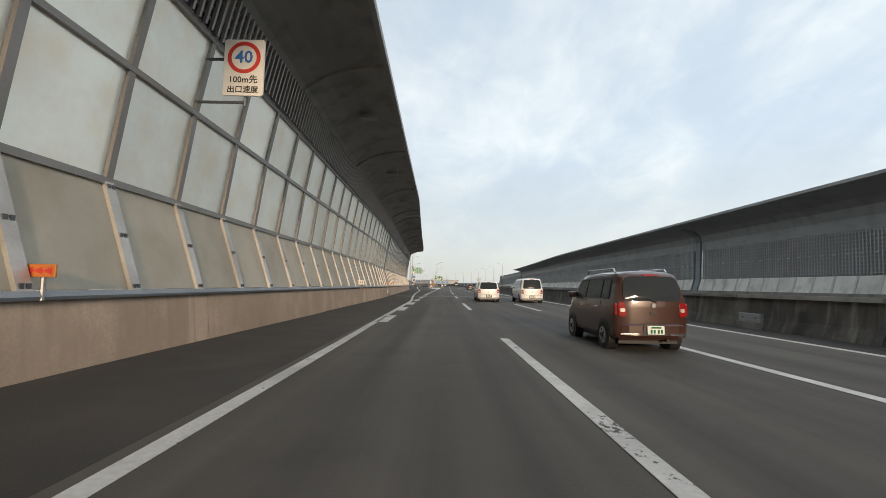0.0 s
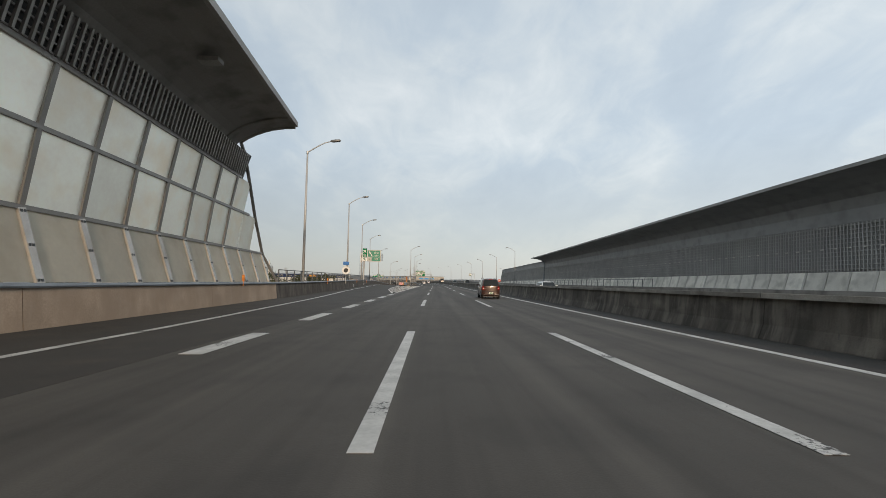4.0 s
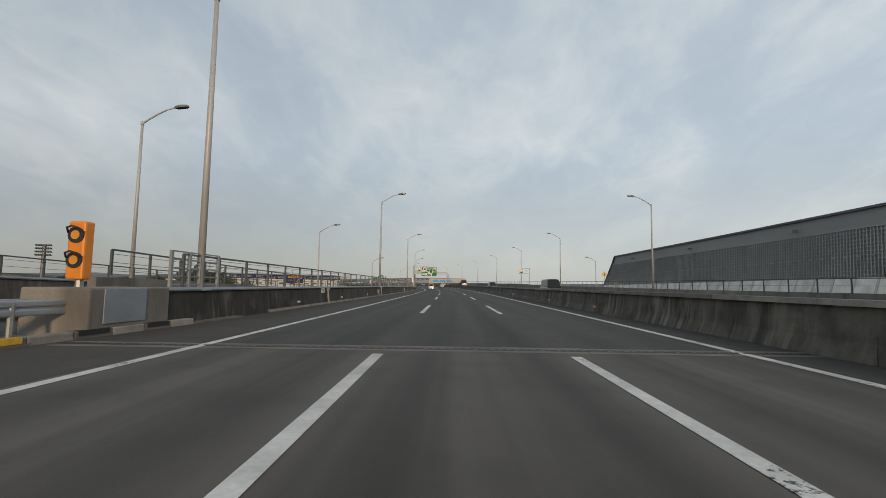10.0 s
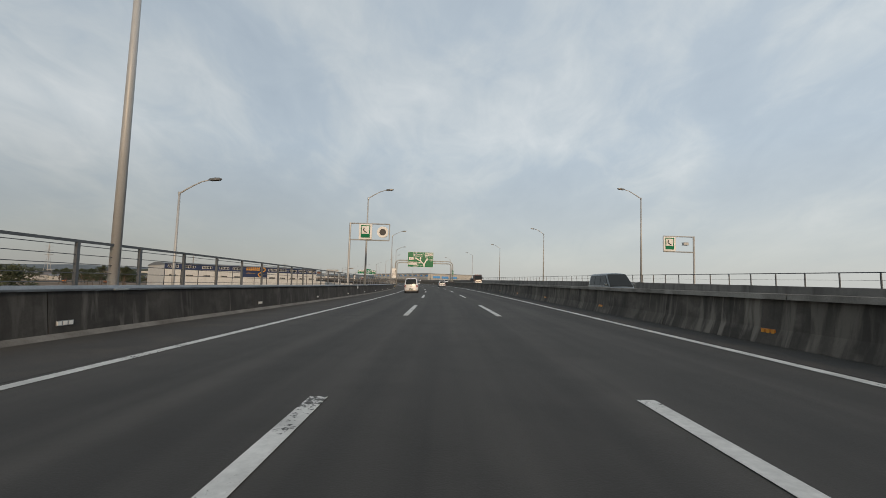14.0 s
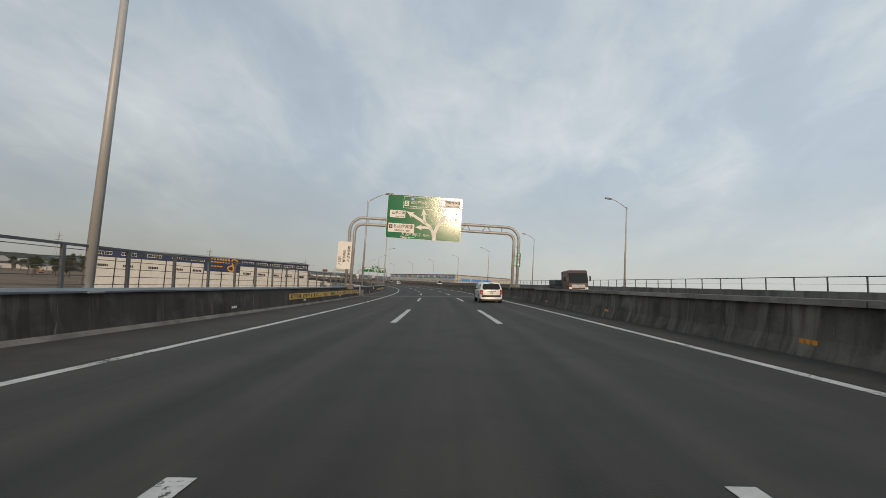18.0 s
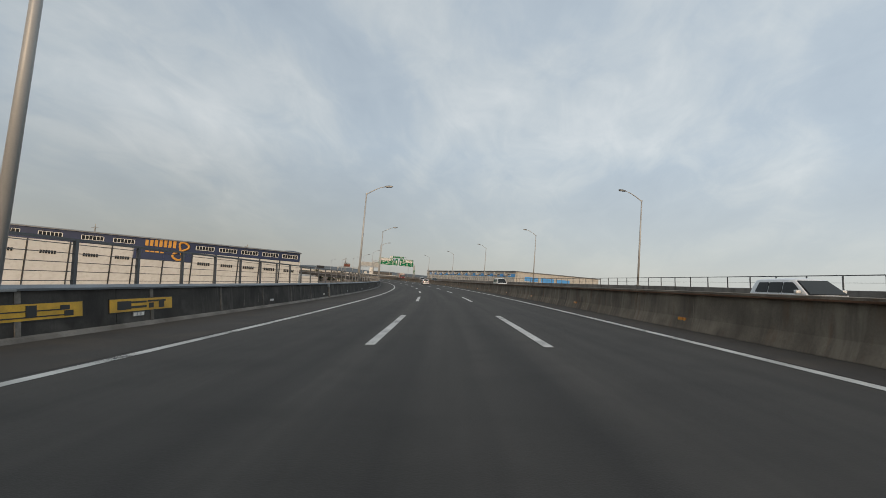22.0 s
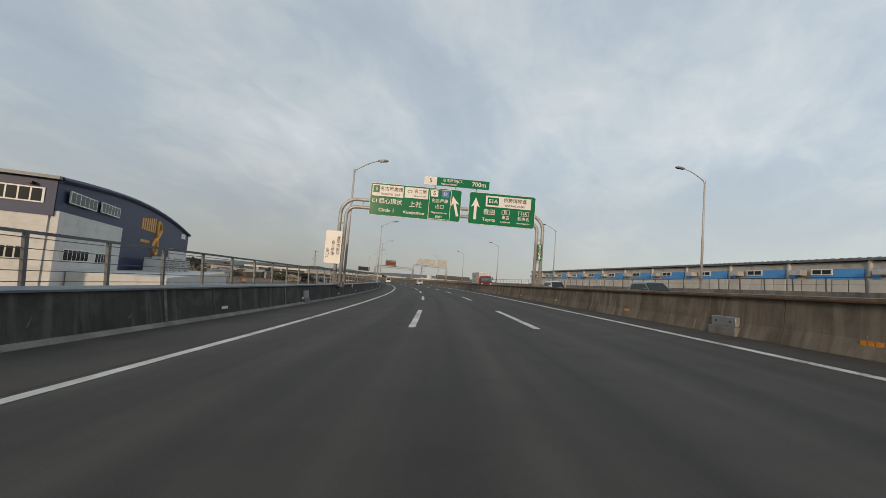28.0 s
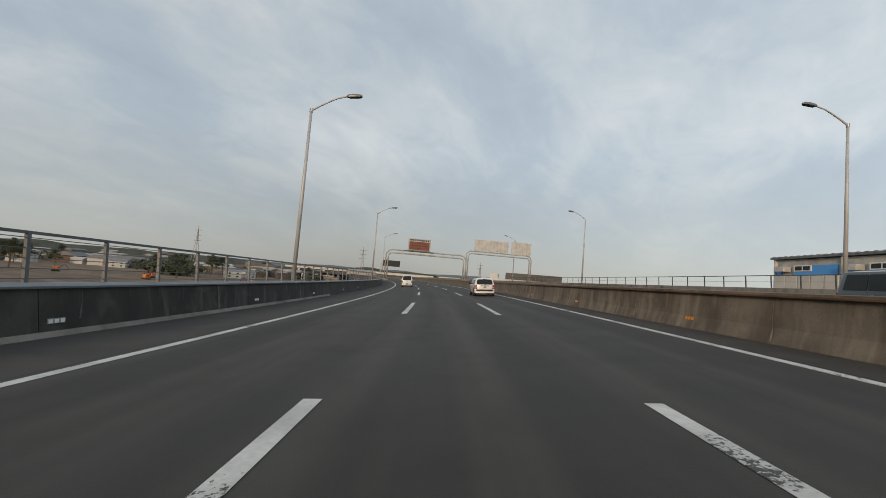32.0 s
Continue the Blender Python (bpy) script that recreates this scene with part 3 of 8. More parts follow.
# ---- ground and road ----
GROUND = -11.0
bm = bmesh.new()
for i in range(25):
    for j in range(25):
        bm.verts.new(((i - 12) ** 3 / 1728 * 4700 - 60, (j - 12) ** 3 / 1728 * 4700 + 400, GROUND))
bm.verts.ensure_lookup_table()
for i in range(24):
    for j in range(24):
        bm.faces.new([bm.verts[k] for k in (i * 25 + j, (i + 1) * 25 + j, (i + 1) * 25 + j + 1, i * 25 + j + 1)])
setting("ground", bm, M_EARTH, "flat brown earth and fields below the viaduct", "ground")

E_S = [-300, 0, 40, 92, 110, 130, 150, 171, 184, 200, 230, 265, 300, 400]
E_U = [-8.45, -8.45, -8.75, -10.9, -12.0, -13.0, -14.3, -16.3, -17.8, -19.2, -20.0, -18.8, -18.8, -20.0]
NOSE = 215.0


def u_left(s):
    """Foot of the outer left parapet: along the main road, then out along the exit ramp."""
    return float(np.interp(s, E_S, E_U))


def u_edge(s):
    """The left edge line of the exit lane."""
    return float(np.interp(s, [10, 34.5, 44.7, 53, 63.6, 92, 110, 130, 150.7, 172.8, 200, 240], [-5.5, -5.66, -6.25, -6.72, -7.18, -8.2, -9.6, -11.5, -13.0, -14.6, -16.9, -17.6]))


def ramp_fall(s):
    return -float(np.interp(s, [200, 219, 240, 300, 420], [-0.45, -0.4, 0.1, 2.2, 7.5]))


def exit_rise(s):
    """The outer edge of the exit lane climbs a little before the nose."""
    return float(np.interp(s, [112, 170, 215], [0.0, 0.4, 0.45]))


def lift(s, u):
    """Height of the exit lane's surface, which climbs outwards from the main road."""
    edge = u_left(s) - 0.3
    return exit_rise(s) * min(1.0, max(0.0, (-8.45 - u) / (-8.45 - edge))) if edge < -8.5 else 0.0


DECK = -0.9
setting("road", sweep([(-8.5, DECK), (6.9, DECK), (6.9, 0), (5.3, 0), (-5.5, 0), (-8.5, 0)], -40, 211.5, 5, uv=True), M_ASPHALT_PALE,
        "grey worn asphalt carriageway of an elevated expressway", "road")
setting("road_beyond_joint", sweep([(-8.5, DECK), (6.9, DECK), (6.9, 0), (5.3, 0), (-5.5, 0), (-8.5, 0)], 211.5, 1700, 5, uv=True), M_ASPHALT,
        "dark asphalt carriageway beyond the expansion joint", "road")
bm = bmesh.new()
ring = []
for i in range(48):
    s = 20 + i * (NOSE - 20) / 47
    ring.append([bm.verts.new(P(s, u, z)) for u, z in ((u_left(s) - 0.3, DECK), (-8.45, DECK), (-8.45, -0.002), (u_left(s) - 0.3, -0.002 + exit_rise(s)))])
for a, b in zip(ring, ring[1:]):
    for j in range(4):
        bm.faces.new((a[j], a[(j + 1) % 4], b[(j + 1) % 4], b[j]))
setting("exit_apron", bm, M_ASPHALT_SH, "brownish asphalt of the widening exit lane", "road")
setting("ramp", sweep(rect(-7.0, 0.2, DECK, -0.003), NOSE - 1, 420, 4, shift=lambda s: u_left(s) + 6.9, drop=ramp_fall), M_ASPHALT_SH,
        "asphalt exit ramp falling away beside the expressway", "road")
setting("opposite_road", sweep(rect(8.4, 23.9, DECK, 0.0), -40, 1700, 5, uv=True), M_ASPHALT, "asphalt carriageway for the opposite traffic", "road")
setting("side_road", sweep(rect(25.0, 33.0, DECK - 0.4, -0.4), -40, 300, 5), M_ASPHALT_SH, "asphalt slip road beneath the tall noise barrier", "road")
for name, u0, u1, mat in (("shoulder", -8.5, -5.75, M_ASPHALT_SH), ("inner_shoulder", 5.45, 6.72, M_ASPHALT_SH)):
    setting(name, strip(u0, u1, -30, 900, 0.003, 5), mat, "brown-stained asphalt shoulder littered with grit", "road")

# lane markings
lines = thing("lane_markings", "white painted lane lines, partly worn", "road marking", kind="structure")
part("edge_line", strip(5.17, 5.37, -30, 900, 0.008, 5), M_LINE, lines)
part("edge_line", strip(-5.6, -5.4, -30, 10, 0.008, 5), M_LINE, lines)
part("edge_line", strip(-5.6, -5.4, 127, 900, 0.008, 5), M_LINE, lines)
part("edge_line", strip(-0.1, 0.1, 10, 215, 0.012, 4, shift=u_edge, drop=lambda s: lift(s, u_edge(s) - 0.1)), M_LINE, lines)
for side in (-1.8, 1.8):
    for k in range(-1, 40):
        s = 2.75 + 20 * k
        part("dash", strip(side - 0.1, side + 0.1, s, s + 8, 0.008, 4), M_LINE, lines)
for k in range(21):  # broad blocks along the start of the exit lane
    s = 14.9 + 6.55 * k
    if s < 124:
        part("block", strip(-5.52, -5.12, s, s + 3.1, 0.012, 2), M_LINE, lines)
# chevrons of the gore
gore = thing("gore_hatching", "white painted chevron hatching before the exit nose", "road marking", kind="structure")


def u_gore(s):
    return float(np.interp(s, [127, 146.6, 150.5, 158, 170, 181, 193, 198, 203], [-5.7, -8.14, -8.6, -9.05, -9.7, -10.2, -11.0, -11.6, -12.0]))


part("border", strip(-0.1, 0.1, 127, 203, 0.012, 3, shift=u_gore, drop=lambda s: lift(s, u_gore(s) - 0.1)), M_LINE, gore)
for k in range(32):
    s = 132.6 + 2.17 * k
    ul = u_gore(s)
    mid = (ul - 5.6) * 0.5
    run = abs(ul + 5.6) * 0.43
    bm = bmesh.new()
    for (a, sa), (b, sb) in (((-5.6, s + run), (mid, s)), ((mid, s), (ul, s + run))):
        vs = [bm.verts.new(P(q, w, 0.016 + lift(q, w))) for w, q in ((a, sa), (b, sb), (b, sb + 0.66), (a, sa + 0.66))]
        lo = [bm.verts.new(P(q, w, 0.004 + lift(q, w))) for w, q in ((a, sa), (b, sb), (b, sb + 0.66), (a, sa + 0.66))]
        bm.faces.new(vs), bm.faces.new(lo[::-1])
        for j in range(4):
            bm.faces.new((vs[j], vs[(j + 1) % 4], lo[(j + 1) % 4], lo[j]))
    part("chevron", bm, M_LINE, gore)


# expansion joints: concrete strips with a toothed steel comb between them
def joint(s, width, teeth, near=None, half=0.3):
    j = thing("expansion_joint", "toothed steel expansion joint between concrete strips", "expansion joint", kind="structure")
    cuts = [-8.4, -5.2, -2.9, 0.3, 2.2, 4.9, 6.7]
    for k, (a, b) in enumerate(((s - (near or width), s - half), (s + half, s + width))):
        for i, (p, q) in enumerate(zip(cuts, cuts[1:])):
            d = min(width, near or width) * 0.12 * ((i * 7 + k * 3) % 4) / 3
            part("concrete_strip", strip(p + 0.01, q - 0.01, a + (d if k == 0 else 0), b - (d if k else 0), 0.006, 2), M_PATCH, j)
    part("comb_plate", strip(-8.4, 6.7, s - half, s + half, 0.007, 2), M_COMB, j)
    bm = bmesh.new()
    for i in range(teeth):
        m = at_road(s, -8.3 + 14.9 * i / teeth, 0.007, level=False)
        box(bm, 0, 14.9 / teeth * 0.55, half * (-0.6 + 0.4 * (i % 2)), half * (0.2 + 0.4 * (i % 2)), 0, 0.004, m)
    tagged(part("gap", bm, M_BLACK, j), kind="stuff")


joint(48.6, 1.7, 110)
joint(211.5, 0.36, 90, half=0.13)
joint(416.1, 2.6, 110, 0.8)


# ---- parapets ----
def parapet(name, s0, s1, seg, profile, mat, label, shift=None, drop=None):
    w = thing(name, label, "parapet", kind="structure")
    s = s0
    while s < s1 - 0.5:
        e = min(s + seg, s1)
        part("concrete_block", sweep(profile, s + 0.012, e - 0.012, 2.5, shift, drop=drop, run=True), mat, w)
        s = e
    return w


RIGHT_PROFILE = [(6.65, -0.3), (6.65, 0.02), (6.78, 0.35), (6.86, 1.0), (6.78, 1.0), (6.78, 1.1), (7.35, 1.1), (7.35, 1.0), (7.28, 1.0), (7.4, -0.3)]
LEFT_PROFILE = [(0.0, -0.9), (0.0, 0.02), (-0.06, 0.6), (-0.1, 1.0), (-0.38, 1.0), (-0.42, -0.9)]
parapet("median_parapet", -20, 440, 10, RIGHT_PROFILE, M_CONCRETE_DK, "sooty dark concrete median parapet streaked with lime")
parapet("median_parapet_bend", 440, 1000, 10, RIGHT_PROFILE, M_CONCRETE_RUST, "rust-stained concrete median parapet")
parapet("left_parapet_entry", -20, 110, 10, LEFT_PROFILE, M_CONCRETE_GLOW, "light concrete parapet below the noise barrier", shift=u_left)
parapet("exit_parapet", 110, NOSE - 0.5, 10, LEFT_PROFILE, M_CONCRETE_BR, "brown-grey concrete parapet of the exit lane", shift=u_left, drop=exit_rise)
parapet("left_parapet", NOSE, 1000, 10, LEFT_PROFILE, M_CONCRETE_LEFT, "sooty grey concrete parapet of the expressway", shift=lambda s: -8.55)
parapet("ramp_parapet", NOSE, 420, 10, LEFT_PROFILE, M_CONCRETE_BR, "concrete parapet of the exit ramp", shift=u_left, drop=ramp_fall)
parapet("ramp_inner_parapet", NOSE + 2, 420, 10, [(-u, z) for u, z in LEFT_PROFILE], M_CONCRETE, "concrete parapet between ramp and expressway",
        shift=lambda s: u_left(s) + 7.0, drop=ramp_fall)
parapet("opposite_inner_parapet", -20, 1000, 20, [(7.75, -0.3), (7.8, 0.9), (8.15, 0.9), (8.4, -0.3)], M_CONCRETE_DK, "concrete parapet of the opposite carriageway")
parapet("opposite_outer_parapet", -20, 1000, 20, [(23.85, -0.3), (23.95, 1.05), (24.3, 1.05), (24.4, -0.3)], M_CONCRETE, "pale concrete outer parapet of the opposite carriageway")


coping = thing("median_coping", "pale weathered coping blocks along the median parapet", "parapet", kind="structure")
for k in range(92):  # blocks of 5 m, with gaps where pieces have broken away in the bend
    a = -20 + 5.0 * k
    if a > 395 and (k * 7) % 5 > 2:
        continue
    part("coping_block", sweep(rect(6.745, 6.80, 0.985, 1.104), a + 0.015, a + (4.985 if a < 395 else 2.6 + (k * 13) % 3), 2.5), M_COPING, coping)
for k in range(40):  # cast ribs over the joints of the outer parapet
    a = 418.3 + (4.0 * k if k < 16 else 64 + 10.0 * (k - 16))
    part("joint_rib", sweep([(-8.53, 0.0), (-8.59, 0.6), (-8.63, 0.99), (-8.68, 0.99), (-8.62, 0.0)], a, a + 0.13, 1), M_STREAK_LT, coping)


def rail_run(name, u, z, s0, s1, label, shift=None, drop=None, mat=None, h=0.12, w=0.16):
    r = thing(name, label, "guard rail", kind="structure")
    part("top_rail", sweep([(u - w, z), (u + w * 0.6, z), (u + w * 0.75, z + h * 0.4), (u + w * 0.6, z + h), (u - w, z + h)], s0, s1, 5, shift, drop=drop), mat or M_RAILSTEEL, r)
    return r


setting("parapet_footing", sweep([(-8.57, 0.0), (-8.44, 0.0), (-8.49, 0.08), (-8.57, 0.12)], 222, 720, 5), M_COPING, "pale gritty footing along the outer parapet", "kerb")
rail_run("parapet_rail", -0.12, 1.0, -20, NOSE - 1, "grey steel rail capping the outer parapet", shift=u_left, drop=exit_rise)
rail_run("parapet_rail", -8.67, 1.0, NOSE, 1000, "grey steel rail capping the outer parapet")
rail_run("parapet_rail", -0.12, 1.0, NOSE, 420, "grey steel rail capping the ramp parapet", shift=u_left, drop=ramp_fall)


def fence(name, s0, s1, gap, u, z0, z1, label, wires=4, shift=None, drop=None, mat=None, post=0.035, limit=300):
    """Posts with a top rail and thin wires."""
    f = thing(name, label, "fence", kind="structure")
    mat = mat or M_FENCE
    me = mesh_of(bx(-post, post, -post * 1.2, post * 1.2, 0, z1 - z0), mat, "post")
    s, k = s0, 0
    rest = bmesh.new()
    while s <= s1:
        du, dz = (shift(s) if shift else 0), (drop(s) if drop else 0)
        m = at_road(s, u + du, z0 + dz, level=False)
        if k < limit:
            part("post", me, mat, f, m=m)
        else:
            box(rest, -post, post, -post, post, 0, z1 - z0, m)
        s += gap
        k += 1
    if rest.verts:
        tagged(part("posts_far", rest, mat, f), kind="stuff")
    else:
        rest.free()
    part("top_rail", sweep(rect(u - 0.03, u + 0.03, z1 - 0.03, z1 + 0.03), s0, s1, 5, shift, drop=drop), mat, f)
    for w in range(wires):
        z = z0 + (z1 - z0) * (w + 0.5) / wires
        part("wire", sweep(rect(u - 0.008, u + 0.008, z - 0.008, z + 0.008), s0, s1, 5, shift, drop=drop), mat, f)
    return f


fence("left_fence", NOSE + 1, 860, 2.1, -8.75, 1.1, 2.13, "dark steel post and wire fence on the parapet", 5)
fence("exit_fence", 111, NOSE, 2.1, -0.25, 1.1, 2.0, "dark steel post and wire fence beside the exit lane", 3, shift=u_left, drop=exit_rise)
fence("ramp_fence", NOSE, 330, 2.1, -0.25, 1.1, 2.0, "dark steel post and wire fence along the ramp", 3, shift=u_left, drop=ramp_fall)
fence("ramp_inner_fence", NOSE + 3, 330, 2.1, 7.1, 1.1, 2.0, "steel fence between ramp and expressway", 3, shift=u_left, drop=ramp_fall)
fence("opposite_fence", 130, 800, 2.5, 24.1, 1.05, 1.95, "thin dark steel railing on the outer parapet", 1, post=0.03)


# ---- tall noise barriers ----
def noise_wall_left():
    """Frosted noise barrier: flared lower panels, two rows of glazing, a louvre band and a curved canopy."""
    w = thing("noise_barrier", "tall frosted noise barrier with a curved dark canopy", "noise barrier")
    foot, knee, mid, top, vent = (-0.12, 1.11), (-0.74, 3.0), (-0.45, 5.05), (-0.12, 6.75), (0.2, 7.95)
    END = 110.0

    def u0(s):
        return u_left(s)

    def quad(bm, s0, s1, a, b, inset=0.05, t=0.03, z_off=0.0):
        pts = []
        for d in (0, -t):
            for s, q in ((s0 + inset, a), (s1 - inset, a), (s1 - inset, b), (s0 + inset, b)):
                pts.append(bm.verts.new(P(s, u0(s) + q[0] + d, q[1])))
        for f in ((0, 1, 2, 3), (7, 6, 5, 4), (0, 4, 5, 1), (1, 5, 6, 2), (2, 6, 7, 3), (3, 7, 4, 0)):
            bm.faces.new([pts[i] for i in f])

    def lean(a, b, k):
        return (a[0] + (b[0] - a[0]) * k, a[1] + (b[1] - a[1]) * k)

    def ends(z):
        """The far end is cut aslant: the higher, the shorter."""
        return END - float(np.interp(z, [1.2, 3.0, 6.7, 9.0], [0.0, 1.5, 6.0, 9.0]))

    bolts = bmesh.new()
    s = -14.95
    while s < END - 0.1:
        pitch = 2.05 if s < 48.5 else 2.0
        if 48.5 < s < 48.7:  # where two lengths meet: black sheet for the slot's shade, then a plain sheet
            for a, b in ((foot, knee), (knee, mid), (mid, top), (top, vent)):
                for name, m_, y0_, y1_, push in (("slot_sheet", M_BLACK, -0.05, 0.42, 0.1), ("closing_sheet", M_PANELPLAIN if a is foot else M_LOUVER, 0.35, 1.85, 0.0)):
                    bm = bmesh.new()
                    quad(bm, s + y0_, s + y1_, (a[0] - push, a[1]), (b[0] - push, b[1]), 0.0)
                    part(name, bm, m_, w, "plain closing sheet between two lengths" if not push else "")
            s = 50.45
        for name, a, b in (("lower_panel", foot, knee), ("pane", knee, mid), ("pane", mid, top)):
            if s + pitch <= ends(b[1]) + 1.2:
                bm = bmesh.new()
                quad(bm, s, s + pitch, lean(a, b, 0.012), lean(a, b, 0.985))
                part(name, bm, M_PANEL if a is foot else M_FROST, w)
        for a, b, m, r in ((foot, knee, M_MULLION_LT, 0.11), (knee, top, M_MULLION, 0.075)):
            if s <= ends(b[1]) + 0.5:
                bm = bmesh.new()
                chain = [a, b] if a is foot else [knee, mid, top, vent]
                for p, q in zip(chain, chain[1:]):
                    pts = []
                    for d in (0.07, -0.1):
                        for ds, k in ((-r, p), (r, p), (r, q), (-r, q)):
                            pts.append(bm.verts.new(P(s + ds, u0(s) + k[0] + d, k[1])))
                    for f in ((0, 1, 2, 3), (7, 6, 5, 4), (0, 4, 5, 1), (1, 5, 6, 2), (2, 6, 7, 3), (3, 7, 4, 0)):
                        bm.faces.new([pts[i] for i in f])
                part("mullion", bm, m, w, "pale aluminium post" if a is foot else "")
                if a is foot:
                    for k in (0.04, 0.5, 0.95):
                        q = lean(foot, knee, k)
                        for ds in (-0.05, 0.05):
                            box(bolts, 0, 0.02, ds - 0.03, ds + 0.03, -0.035, 0.035, at_road(s, u0(s) + q[0] + 0.07, q[1], level=False))
        s += pitch
    for a, e in ((knee, 0.0), (mid, 3.3), (top, 5.6)):
        part("transom", sweep(rect(a[0] - 0.06, a[0] + 0.075, a[1] - 0.06, a[1] + 0.06), -16, END - 1.5 - e, 2, shift=u0), M_MULLION, w)
    tagged(part("bolts", bolts, M_FENCE, w), kind="stuff")
    # louvre band under the canopy
    part("louvre_backing", sweep([(top[0] - 0.12, top[1] + 0.06), (vent[0] - 0.02, vent[1] + 0.13), (vent[0] - 0.1, vent[1] + 0.13), (top[0] - 0.17, top[1] + 0.06)], -16, END - 6.5, 2, shift=u0), M_BLACK, w)
    for i in range(5):
        z = top[1] + 0.12 + i * 0.24
        part("louvre_rail", sweep(rect(top[0] - 0.03 + 0.06 * i, top[0] + 0.02 + 0.06 * i, z, z + 0.05), -16, END - 7, 2, shift=u0), M_MULLION, w)
    bm = bmesh.new()
    n = int((END - 7 + 16) / 0.25)
    for i in range(n):
        s = -16 + i * 0.25
        box(bm, -0.02, 0.06, -0.035, 0.035, 0, 1.2, at_road(s, u0(s) + top[0] + 0.14, top[1] + 0.05, level=False) @ Matrix.Rotation(radians(13), 4, "Y"))
    tagged(part("louvre_lattice", bm, M_MULLION, w), kind="stuff")
    # canopy
    arc = [vent] + [(vent[0] + 0.45 * (1 - math.cos(a)) + 2.45 * (k / 7) ** 1.3, vent[1] + 1.05 * math.sin(a)) for k in range(1, 8) for a in (k / 7 * math.pi / 2,)]
    prof = arc + [(u - 0.05, z + 0.16) for u, z in arc[::-1]]
    for a, b in ((-16, 48.65), (48.95, END - 8.8)):
        part("canopy", sweep(prof, a, b, 3, shift=u0), M_DARKSTEEL, w, "dark curved steel canopy")
        tip = arc[-1]
        part("gutter", sweep(rect(tip[0], tip[0] + 0.16, tip[1] - 0.03, tip[1] + 0.22), a, b, 3, shift=u0), M_LOUVER, w)
        for s in np.arange(a + 1, b, 10.0):
            bm = bmesh.new()
            for (p, q) in zip(arc, arc[1:]):
                pts = [bm.verts.new(P(s + ds, u0(s) + k[0], k[1] + dz)) for dz in (0, -0.1) for ds, k in ((-0.05, p), (0.05, p), (0.05, q), (-0.05, q))]
                for f in ((0, 1, 2, 3), (7, 6, 5, 4), (0, 4, 5, 1), (1, 5, 6, 2), (2, 6, 7, 3), (3, 7, 4, 0)):
                    bm.faces.new([pts[i] for i in f])
            part("canopy_rib", bm, M_DARKSTEEL, w)
            if s + 5 < b:
                part("canopy_lamp", bx(-0.35, 0.35, -0.2, 0.2, -0.14, 0, at_road(float(s) + 4, u0(s) + 1.9, 8.72)), M_LOUVER, w)
    edge = [(ends(q[1]) + 0.3, q) for q in (foot, knee, mid, top)] + [(END - 7.6, vent)] + [(END - 8.7, q) for q in arc[1:]]
    part("end_frame", tube(bmesh.new(), [P(e, u0(e) + q[0], q[1]) for e, q in edge], 0.09), M_DARKSTEEL, w)
    return w


noise_wall_left()


